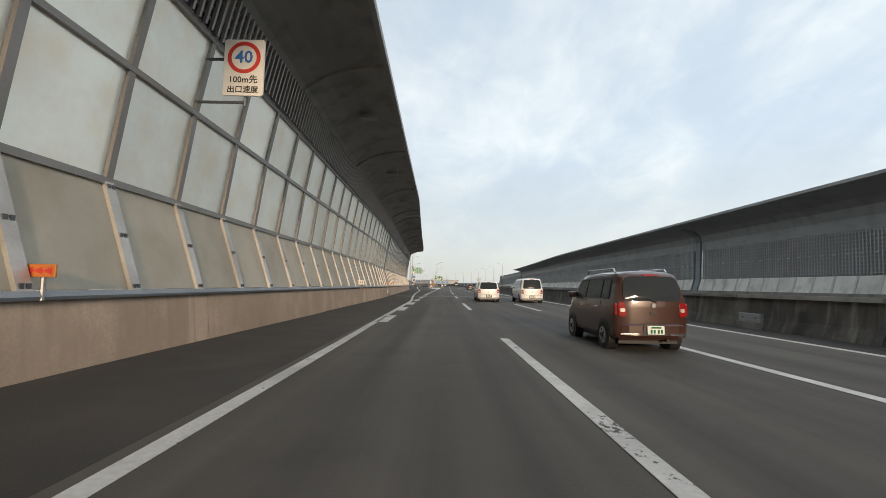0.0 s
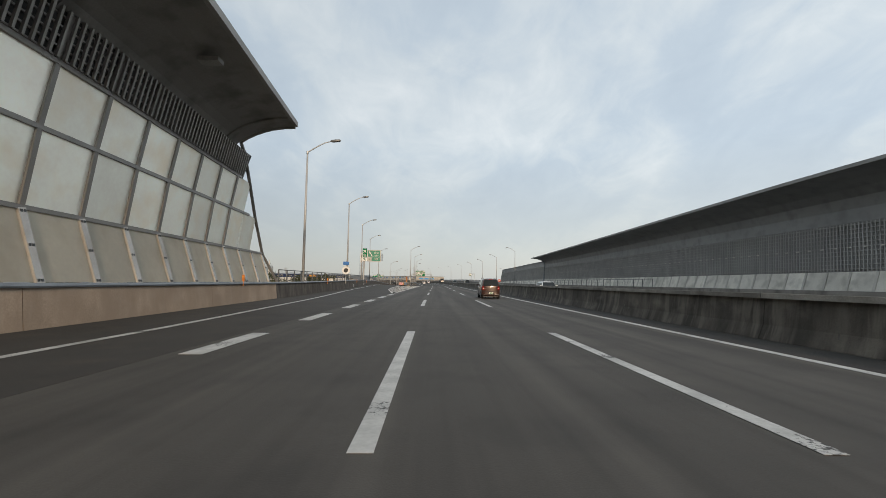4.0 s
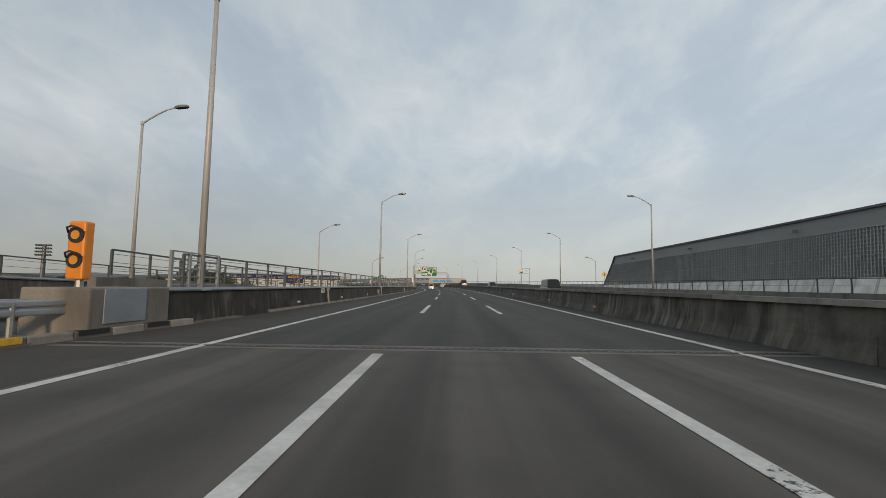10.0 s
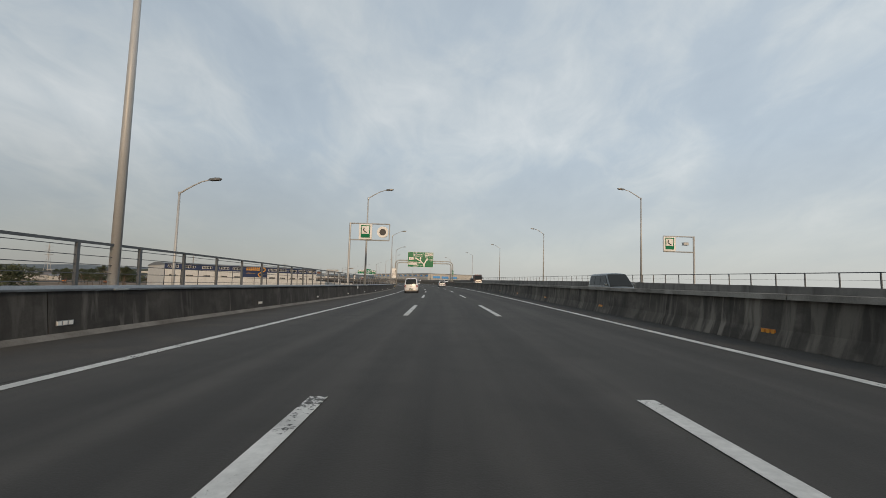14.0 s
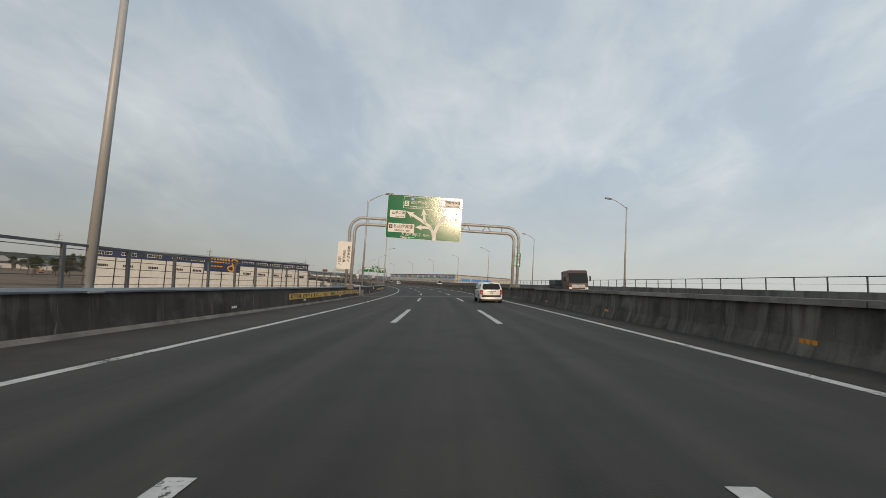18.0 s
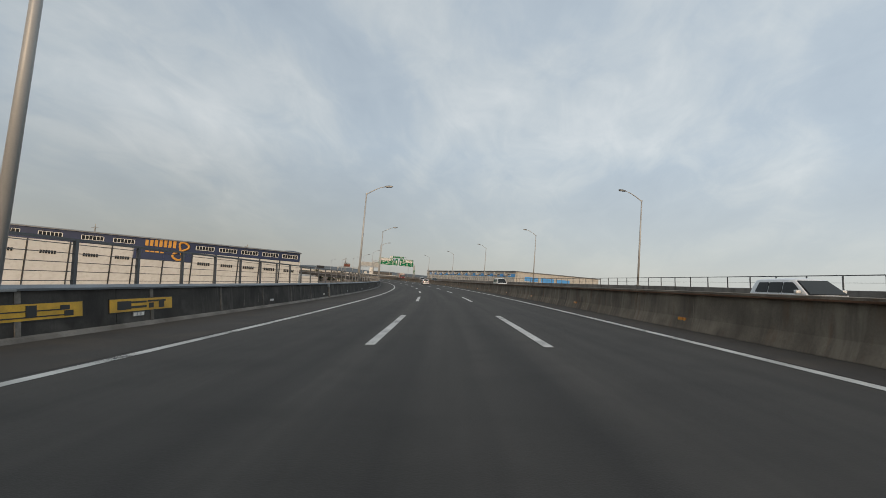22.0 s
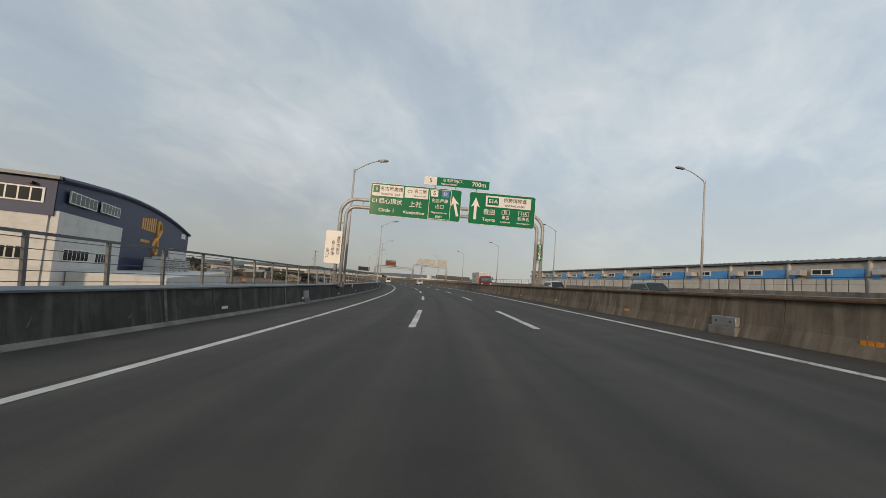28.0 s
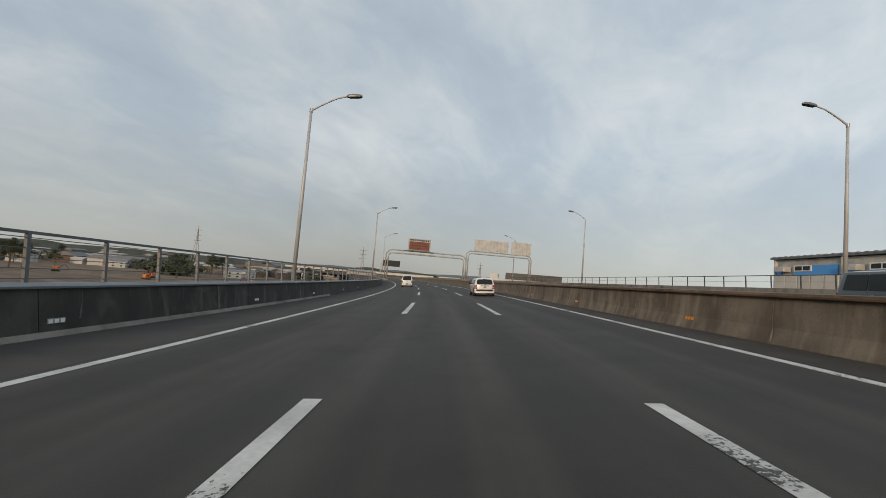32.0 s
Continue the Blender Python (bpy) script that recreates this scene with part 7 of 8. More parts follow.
kei = car("hatchback", "bronze brown boxy hatchback with silver roof rails on the expressway", M_CARBROWN, 3.4, 1.475, 1.60, 0.5, 0.99, 0.13, 0.6, True, 0.28)
kei.matrix_basis = at_road(10.4, 0.82, 0.0, level=False, turn=0)
wag = car("estate_car", "white estate car with black rear bumper in the outer lane", M_CARWHITE, 4.2, 1.69, 1.50, 0.85, 0.95, 0.26, 0.75, False, 0.30, True)
wag.matrix_basis = at_road(402.2, 3.62, 0.0, level=False, turn=1)
copy_thing(kei, at_road(116.0, 3.3, 0.0, level=False))
for at_, lane_ in ((573, 3.62), (724, 3.6)):
    copy_thing(wag, at_road(at_, lane_, 0.0, level=False))
mini = car("minivan", "white minivan on the expressway", M_CARWHITE, 4.6, 1.72, 1.85, 0.6, 1.05, 0.15, 0.9, False, 0.31)
mini.matrix_basis = at_road(759, -3.45, 0.0, level=False)
copy_thing(mini, at_road(344, -3.6, 0.0, level=False))
copy_thing(mini, at_road(35.5, 3.5, 0.0, level=False))
suv = car("hatchback", "white tall hatchback in the middle lane", M_CARWHITE, 4.1, 1.72, 1.62, 0.75, 0.98, 0.3, 0.8, False, 0.32)
suv.matrix_basis = at_road(36.3, 0.35, 0.0, level=False)


def oncoming(ob, s, u):
    ob.matrix_basis = at_road(s, u, 0.0, level=False) @ Matrix.Rotation(math.pi, 4, "Z")


oncoming(car("minivan", "white minivan on the opposite carriageway", M_CARWHITE, 4.6, 1.72, 1.85, 0.6, 1.05, 0.15, 0.9, False, 0.31), 534.5, 14.0)
oncoming(car("minivan", "black minivan on the opposite carriageway", M_CARBLACK, 4.8, 1.8, 2.15, 0.5, 1.1, 0.12, 0.8, False, 0.32), 259.2, 12.6)
oncoming(car("estate_car", "white estate car on the opposite carriageway", M_CARWHITE, 4.5, 1.72, 1.5, 0.9, 0.92, 0.3, 0.8, False, 0.3), 131, 12.0)
oncoming(car("estate_car", "silver estate car on the opposite carriageway", M_CARSILVER, 4.5, 1.75, 1.6, 0.8, 0.95, 0.3, 0.8, False, 0.3), 643, 14.5)
oncoming(car("hatchback", "dark grey hatchback on the opposite carriageway", M_CARGREY, 4.0, 1.7, 1.55, 0.7, 0.95, 0.25, 0.8, False, 0.3), 622, 15.0)
oncoming(car("minivan", "dark slate minivan on the opposite carriageway", M_CARGREY, 4.8, 1.8, 1.9, 0.6, 1.05, 0.15, 0.9, False, 0.32), 702.5, 17.6)
oncoming(car("hatchback", "white hatchback on the opposite carriageway", M_CARWHITE, 3.9, 1.7, 1.6, 0.7, 0.98, 0.25, 0.8, False, 0.3), 472.0, 14.6)
oncoming(car("minivan", "dark slate minivan on the opposite carriageway", M_CARGREY, 4.8, 1.8, 1.95, 0.6, 1.05, 0.15, 0.9, False, 0.32), 318, 12.2)


def truck(name, label, paint_, cargo, L):
    """A cab-over lorry: y ahead; cargo 'box' or 'flat'."""
    t = thing(name, label, "lorry")
    y1 = L / 2
    part("cab", loft([ring_pts(y1 - 1.9, 1.2, 0.75, 2.95 if cargo == "flat" else 2.55, 0.1), ring_pts(y1 - 0.5, 1.22, 0.7, 3.0 if cargo == "flat" else 2.6, 0.14), ring_pts(y1 - 0.12, 1.2, 0.7, 2.1, 0.14), ring_pts(y1, 1.15, 0.5, 1.75, 0.1)]), paint_, t)
    top = 2.75 if cargo == "flat" else 2.4
    bm = bmesh.new()
    qd = [(-1.08, y1 + 0.06, 1.55), (1.08, y1 + 0.06, 1.55), (1.02, y1 - 0.16, top - 0.08), (-1.02, y1 - 0.16, top - 0.08)]
    o = [bm.verts.new((x, y + 0.05, z)) for x, y, z in qd]
    k_ = [bm.verts.new((x, y - 0.2, z)) for x, y, z in qd]
    bm.faces.new(o), bm.faces.new(k_[::-1])
    for j in range(4):
        bm.faces.new((o[j], o[(j + 1) % 4], k_[(j + 1) % 4], k_[j]))
    part("windscreen", bm, M_GLASS if cargo == "flat" else M_SCREEN_SKY, t, "tinted glass, painted sky reflection on the box lorry")
    part("grille", bx(-0.8, 0.8, y1 - 0.02, y1 + 0.03, *((0.95, 1.35) if cargo == "flat" else (0.86, 1.0)), bev=0.02), M_CHROME if cargo == "flat" else M_BLACK, t)
    if cargo == "box":
        part("sun_visor", bx(-1.08, 1.08, y1 - 0.35, y1 - 0.02, 2.38, 2.5, bev=0.04), paint_, t)
        part("wiper", tube(bmesh.new(), [(-0.7, y1 + 0.13, 1.6), (0.1, y1 + 0.12, 1.66)], 0.015, 6), M_BLACK, t)
    part("front_bumper", bx(-1.2, 1.2, y1 - 0.4, y1 + 0.06, 0.4, 0.8, bev=0.06), M_CHROME if cargo == "flat" else paint_, t)
    for sgn in (-1, 1):
        part("headlight", bx(sgn * 0.95 - 0.18, sgn * 0.95 + 0.18, y1 - 0.1, y1 + 0.07, 0.82, 1.02, bev=0.04), M_WHITE, t)
        part("mirror", bx(sgn * 1.42 - 0.1, sgn * 1.42 + 0.1, y1 - 0.1, y1 + 0.02, 1.75, 2.3, bev=0.04), M_BLACK, t)
        part("mirror_arm", tube(bmesh.new(), [(sgn * 1.2, y1 - 0.1, 2.35), (sgn * 1.42, y1 - 0.04, 2.3)], 0.02, 6), M_BLACK, t)
        part("side_window", bx(sgn * 1.2 - 0.03, sgn * 1.2 + 0.025, y1 - 1.3, y1 - 0.45, 1.7, 2.3, bev=0.02), M_GLASS, t)
        for y in (y1 - 1.2, -L / 2 + 1.2, -L / 2 + 2.3):
            wheel(t, sgn * 1.15, y, 0.48, 0.3)
    part("chassis", bx(-0.5, 0.5, -L / 2, y1 - 0.3, 0.55, 0.85), M_BLACK, t)
    if cargo == "box":
        part("box_body", bx(-1.22, 1.22, -L / 2, y1 - 2.0, 1.0, 3.45, bev=0.03), M_SIGNBACK, t, "pale grey insulated box")
        part("fridge_unit", bx(-0.95, 0.95, y1 - 2.0, y1 - 1.45, 2.62, 3.4, bev=0.06), M_WHITE, t)
        for i in range(5):
            part("fridge_slat", bx(-0.8, 0.8, y1 - 1.45, y1 - 1.43, 2.75 + i * 0.12, 2.8 + i * 0.12), M_LOUVER, t)
        part("picture_panel", bx(1.222, 1.23, y1 - 4.3, y1 - 2.1, 1.05, 3.4), M_PALEPINK, t, "pale pink panel with red and orange fruit shapes")
        random.seed(3)
        for i in range(60):
            y, z, r = y1 - random.triangular(2.2, 4.0, 2.5), random.uniform(1.3, 3.25), random.uniform(0.04, 0.16)
            part("blotch", tube(bmesh.new(), [(1.23, y, z), (1.233 + i * 0.0004, y, z)], r, 10), random.choice((M_PINK, M_PINK, M_TAIL, M_CARRED, M_WHITE)), t)
        for y, z, r in ((2.5, 1.5, 0.34), (2.35, 2.05, 0.2), (2.9, 1.3, 0.2)):
            part("fruit", tube(bmesh.new(), [(1.23, y1 - y, z), (1.262, y1 - y, z)], r, 18), M_SIGNAL, t)
        for i in range(4):
            part("lettering_bar", bx(1.222, 1.23, y1 - 7.4 + i * 0.3, y1 - 7.17 + i * 0.3, 2.35, 2.72), M_RED if i == 3 else M_GREEN, t)
        part("lettering_bar", bx(1.222, 1.23, y1 - 8.4, y1 - 6.6, 1.25, 1.36), M_GREEN, t)
        for i in range(5):
            part("panel_seam", bx(1.22, 1.224, -L / 2 + 0.6 + i * 1.0, -L / 2 + 0.62 + i * 1.0, 1.05, 3.4), M_LOUVER, t)
        for z in (1.02, 3.4):
            part("edge_rail", bx(1.22, 1.25, -L / 2, y1 - 2.0, z - 0.02, z + 0.05), M_STEEL, t)
        part("side_guard", bx(1.15, 1.22, -L / 2 + 3, y1 - 2.2, 0.55, 0.95), M_STEEL, t)
    else:
        part("sleeper_wall", bx(-1.2, 1.2, y1 - 2.5, y1 - 2.0, 0.9, 2.85, bev=0.03), M_CARBLACK, t)
        part("flat_deck", bx(-1.2, 1.2, -L / 2, y1 - 2.6, 0.95, 1.25), M_BLACK, t)
        part("deck_load", bx(-1.1, 1.1, -L / 2 + 0.4, y1 - 5.2, 1.25, 1.95, bev=0.1), M_FENCE, t)
        for i in range(3):
            part("marker_lamp", bx(-0.7 + i * 0.65, -0.6 + i * 0.65, y1 - 0.7, y1 - 0.55, 3.0, 3.07), M_AMBER, t)
    return t


oncoming(truck("lorry", "dark bronze flatbed lorry on the opposite carriageway", paint("dark_bronze_cab_paint", (0.07, 0.035, 0.03)), "flat", 8.5), 422.3, 16.4)
oncoming(truck("refrigerated_lorry", "red cab lorry with a pale grey box on the opposite carriageway", M_CARRED, "box", 9.6), 688.8, 14.3)

# cover plate where the median parapet parts at the expansion joint
cp = thing("joint_cover", "pale steel cover plate over a parapet joint", "cover plate", at_road(48.6, 6.72, 0, level=False))
part("plate", bx(-0.05, 0.12, -0.2, 0.2, 0.2, 0.98, bev=0.01), M_STEEL, cp)
part("foot", bx(-0.12, 0.08, -0.17, 0.17, 0.0, 0.2, bev=0.02), M_BLACK, cp)
lc = thing("joint_cover", "blue-grey steel cover plate over the outer parapet's joint", "cover plate", at_road(417.2, -8.58, 0, level=False))
part("plate", bx(-0.12, 0.06, -0.36, 0.36, 0.12, 1.02, bev=0.012), M_RAILSTEEL, lc)
part("foot", bx(-0.08, 0.10, -0.3, 0.3, 0.0, 0.12, bev=0.02), M_BLACK, lc)
kb = thing("concrete_block", "small grey concrete block beside the expansion joint", "block", at_road(418.6, -8.56, 0, level=False))
part("block", bx(-0.1, 0.16, -0.4, 0.4, 0.0, 0.66, bev=0.03), M_CONCRETE, kb)
part("cap", bx(-0.12, 0.18, -0.44, 0.44, 0.66, 0.72, bev=0.015), M_CONCRETE, kb)
stub = thing("post_stub", "short pale steel post with a cap plate beside the fence", "post", at_road(668.3, -8.7, 0))
part("post", bx(-0.11, 0.11, -0.13, 0.13, 0.6, 2.35, bev=0.02), M_POLE, stub)
part("cap_plate", bx(-0.24, 0.24, -0.26, 0.26, 2.35, 2.42, bev=0.01), M_POLE, stub)
part("bolt", tube(bmesh.new(), [(0, 0, 2.4), (0, 0, 2.62)], 0.02, 6), M_STEEL, stub)


def distance_post(s, body):
    """A small white plate giving the distance, standing on the rail."""
    e = thing("distance_plate", "small white distance plate above the parapet", "road sign", at_road(s, u_left(s) - 0.03 if s < 219 else -8.66, 0))
    q = part("plate", bx(-0.24, 0.24, -0.02, 0.02, 1.22, 1.5, bev=0.01), M_WHITE, e)
    letters(q, body, 0, 1.36, 0.2, -0.026, M_BLACK)
    part("stay", tube(bmesh.new(), [(0, 0.04, 0.9), (0, 0.04, 1.35)], 0.025, 8), M_STEEL, e)


for i, s in enumerate((29.3, 130.0)):
    distance_post(s, "27.%d" % (9 - i))


# ---- the warehouse beside the expressway ----
def oriented(ox, oy, ax, ay):
    """Local x along (ax, ay), z up, origin on the ground level of the road's datum."""
    a = math.atan2(ay, ax)
    return Matrix.Translation((ox, oy, 0)) @ Matrix.Rotation(a, 4, "Z")


def window_row(parent, x0, x1, z0, z1, n, y=-0.03, name="window", turn=False, back=M_GLASS, rim=M_WHITE):
    """A framed band of n panes on the face y = 0 (or x = 0 when turned)."""
    def put(a0, a1, b0, b1, c0, c1):
        return bx(b0, b1, a0, a1, c0, c1) if turn else bx(a0, a1, b0, b1, c0, c1)
    w = part(name, put(x0 - 0.12, x1 + 0.12, y - 0.06, y + 0.06, z0 - 0.12, z1 + 0.12), rim, parent)
    step = (x1 - x0) / n
    for i in range(n):
        part("pane", put(x0 + i * step + 0.07, x0 + (i + 1) * step - 0.07, y - 0.07, y - 0.061, z0, z1), back, w)
    return w


C1 = (-93.5, 608.0)
LW, DW = 95.6, 64.0
wh = thing("warehouse", "huge white warehouse with a navy band, windows and orange logo", "warehouse", oriented(*C1, 0.743, 0.669))
part("core", bx(-LW + 0.3, -0.3, 0.3, DW - 0.3, GROUND, 7.4), M_WALLWHITE, wh)
part("navy_band", bx(-LW, -0.02, 0.0, 0.32, 4.4, 7.75), M_NAVY, wh, "navy blue cladding band")
part("eave", bx(-LW - 0.5, 0.3, -0.6, 0.5, 7.75, 8.05), M_ROOF, wh)
bays = [(0.2, 7.1), (7.1, 14.2), (14.2, 21.3), (21.3, 28.4), (28.4, 35.6), (35.6, 43.8), (43.8, 52.0), (52.0, 57.6), (57.6, 67.8), (67.8, 77.5), (77.5, 86.8), (86.8, 95.4)]
for a, b in bays:
    logo_bay = 35 < a < 51
    top_ = 1.0 if logo_bay else 4.4
    part("wall_panel", bx(-b + 0.18, -a - 0.18, 0.05, 0.32, GROUND, top_), M_WALLWHITE, wh)
    part("column", bx(-b - 0.16, -b + 0.16, -0.12, 0.3, GROUND, top_), M_BLACK, wh)
    for k in range(6):
        part("joint_line", bx(-b + 0.2, -a - 0.2, 0.035, 0.052, top_ - 1.0 - k * 1.25, top_ - 0.96 - k * 1.25), M_BUFF, wh)
    if logo_bay:
        part("navy_panel", bx(-b + 0.02, -a - 0.0, 0.0, 0.3, 1.0, 4.4), M_NAVY, wh)
        continue
    m_ = (a + b) / 2
    window_row(wh, -m_ - 2.7, -m_ + 2.7, 5.6, 6.75, 6)
    window_row(wh, -m_ - 1.9, -m_ + 1.9, 0.35, 1.35, 6, y=0.02, rim=M_BUFF)
    for dx in (-1.8, 1.8):
        part("floodlight", bx(-m_ + dx - 0.2, -m_ + dx + 0.2, -0.6, -0.05, 7.1, 7.3), M_BLACK, wh)


def logo(parent, x, z, k, turn=False):
    """Orange block letters as plain bars and a looped ring mark."""
    def slab(a0, a1, c0, c1):
        return bx(0.02, 0.1, a0, a1, c0, c1) if turn else bx(a0, a1, -0.1, -0.02, c0, c1)
    for i in range(7):
        part("logo_bar", slab(x + (i * 0.95 - 4.6) * k, x + (i * 0.95 - 3.95) * k, z + 0.3 * k, z + (1.7 + 0.08 * i) * k), M_LOGO, parent)
    for i in range(4):
        part("logo_underline", slab(x + (i * 1.0 - 4.4) * k, x + (i * 1.0 - 3.6) * k, z - 1.2 * k, z - 0.85 * k), M_LOGO, parent)
    pts = []
    for q in range(49):  # a leaning figure of two loops
        t = 2 * math.pi * q / 48
        lx, lz = 1.05 * math.sin(2 * t), 2.25 * math.cos(t)
        c_, s_ = math.cos(radians(-24)), math.sin(radians(-24))
        a_, b_ = x + (2.9 + lx * c_ - lz * s_) * k, z + (-0.35 + lx * s_ + lz * c_) * k
        pts.append((0.06, a_, b_) if turn else (a_, -0.06, b_))
    part("logo_loop", tube(bmesh.new(), pts, 0.27 * k, 8), M_LOGO, parent)


logo(wh, -43.0, 5.0, 1.35)
# arched roof and navy end wall
bm = bmesh.new()
arch = [(DW * k / 16, 7.75 + 2.2 * math.sin(math.pi * (0.12 + 0.84 * k / 16)) - 0.8) for k in range(17)]
va = [bm.verts.new((0.0, y, z)) for y, z in arch]
vb = [bm.verts.new((-LW, y, z)) for y, z in arch]
vc, vd = [bm.verts.new((0.0, y, 7.0)) for y, z in arch], [bm.verts.new((-LW, y, 7.0)) for y, z in arch]
for i in range(16):
    bm.faces.new((va[i], va[i + 1], vb[i + 1], vb[i])), bm.faces.new((va[i], vc[i], vc[i + 1], va[i + 1])), bm.faces.new((vb[i], vb[i + 1], vd[i + 1], vd[i]))
part("roof", bm, M_ROOF, wh, "grey arched sheet roof")
part("verge", tube(bmesh.new(), [(0.25, y, z + 0.05) for y, z in arch], 0.28, 8), M_NAVY, wh)
bm = bmesh.new()
for x in (-0.25, 0.05):
    lo, hi = [bm.verts.new((x, y, 4.9 if y < 18.5 else GROUND)) for y, z in arch], [bm.verts.new((x, y, z)) for y, z in arch]
    for i in range(16):
        bm.faces.new((lo[i], lo[i + 1], hi[i + 1], hi[i]))
part("navy_end_wall", bm, M_NAVY, wh, "navy blue end wall")
part("white_end_wall", bx(-0.25, 0.35, 0.2, 18.0, GROUND, 4.9), M_WALLWHITE, wh)
for k in range(7):
    part("joint_line", bx(0.34, 0.36, 0.4, 17.8, 3.9 - k * 1.1, 3.95 - k * 1.1), M_BUFF, wh)
part("white_low_wall", bx(0.06, 0.3, 46.0, 62.5, GROUND, 3.6), M_WALLWHITE, wh)
for a, b, z0, z1 in ((2.0, 8.5, 6.0, 7.0), (10.0, 16.0, 6.1, 7.1), (2.0, 8.0, 0.4, 1.4), (10.0, 15.0, 0.3, 1.3)):
    part("window", bx(0.3, 0.42, a - 0.1, b + 0.1, z0 - 0.1, z1 + 0.1), M_WHITE, wh)
    for i in range(6):
        part("pane", bx(0.421, 0.43, a + (b - a) * i / 6 + 0.07, a + (b - a) * (i + 1) / 6 - 0.07, z0, z1), M_GLASS, wh)
window_row(wh, 56.0, 60.0, 6.2, 7.0, 5, y=0.1, turn=True)
logo(wh, 33.0, 5.2, 1.25, True)
for i, y in enumerate((25, 29, 33, 38, 43)):
    cu_ = thing("air_unit", "grey rooftop air unit with slatted front", "air conditioner", oriented(*C1, 0.743, 0.669) @ Matrix.Translation((3.0, y, 0)))
    part("case", bx(-1.2, 1.2, -1.5, 1.5, -0.6, 1.4 + 0.3 * (i % 2), bev=0.05), M_SIGNBACK, cu_)
    for k in range(6):
        part("slat", bx(1.2, 1.24, -1.3, 1.3, -0.3 + k * 0.28, -0.15 + k * 0.28), M_FENCE, cu_)
an = thing("annex_roof", "low flat white annex at the warehouse foot", "annex", oriented(*C1, 0.743, 0.669))
part("block", bx(0.5, 9.0, 3.0, 62.0, GROUND, -0.6), M_WALLWHITE, an)

# ---- the long low building with blue panels ----
bl = thing("factory", "long cream factory with bright blue panels and small windows", "factory", oriented(-74.1, 748.3, 0.4985, -0.867) @ Matrix.Translation((0, 0, 1.3)))
LB = 124.0
part("core", bx(0.2, LB, 0.2, 42, GROUND, 6.7), M_CREAM, bl)
part("roof_edge", bx(-0.5, LB + 0.5, -0.4, 43, 6.8, 7.1), M_ROOF, bl)
for i in range(120):
    part("roof_rib", bx(i * 1.03, i * 1.03 + 0.4, -0.5, -0.3, 6.95, 7.15), M_ROOF, bl)
for k in range(13):
    x = k * 10.3
    part("column", bx(x - 0.12, x + 0.12, -0.15, 0.3, GROUND, 6.8), M_BUFF, bl)
    if k == 12:
        break
    part("blue_panel", bx(x + 3.2, x + 9.6, -0.02, 0.24, 4.6, 5.85), M_SKYBLUE, bl, "bright blue wall panel")
    part("blue_panel", bx(x + 0.2, x + 1.1, -0.02, 0.24, 4.6, 5.85), M_SKYBLUE, bl)
    window_row(bl, x + 3.4, x + 5.9, 5.2, 5.75, 2, y=-0.05)
    ac = part("air_unit", bx(x + 0.9, x + 2.6, -1.0, 0.1, 5.0, 5.7, bev=0.05), M_SIGNBACK, bl)
    for i in range(5):
        part("lower_panel", bx(x + 0.25 + i * 2.0, x + 2.05 + i * 2.0, -0.35, 0.1, 2.0, 4.5), M_BUFF, bl)
    part("downpipe", bx(x + 2.85, x + 3.05, -0.2, 0.1, GROUND, 4.6), M_LOUVER, bl)
part("gable_panel", bx(LB - 0.1, LB + 0.2, 0.4, 41.8, GROUND, 6.6), M_CREAM, bl)
for a in (4.0, 12.0, 20.0):
    part("blue_panel", bx(LB + 0.2, LB + 0.24, a, a + 6.5, 3.2, 5.0), M_SKYBLUE, bl)

# ---- white store with a dark upper block, beyond the bend ----
fs = thing("store_building", "low white store with a dark upper block", "store", oriented(-147, 811, 0.957, 0.29))
part("base_block", bx(0, 36, 0, 30, GROUND, 3.6), M_WALLWHITE, fs)
part("upper_block", bx(8, 27, 3, 22, 3.6, 5.9), M_BLACK, fs, "dark grey upper block")
part("kiosk", bx(3, 5.5, 1, 5, 3.6, 5.2), M_BUFF, fs)
for k in range(8):
    part("seam", bx(2 + k * 4.4, 2.1 + k * 4.4, -0.04, 0.0, -4, 3.5), M_BUFF, fs)
# ---- fly-over beyond the bend ----
fo = setting("flyover", bx(-260, 90, 0, 12, -1.5, 1.4, Matrix.Translation((-330, 1150, 4.5)) @ Matrix.Rotation(radians(8), 4, "Z")), M_BUFF, "pale concrete flyover crossing far ahead", "bridge")
for k in range(8):
    part("pier", bx(-240 + k * 42, -236 + k * 42, 3, 9, GROUND - 4.5, -1.5, Matrix.Translation((-330, 1150, 4.5)) @ Matrix.Rotation(radians(8), 4, "Z")), M_BUFF, fo)


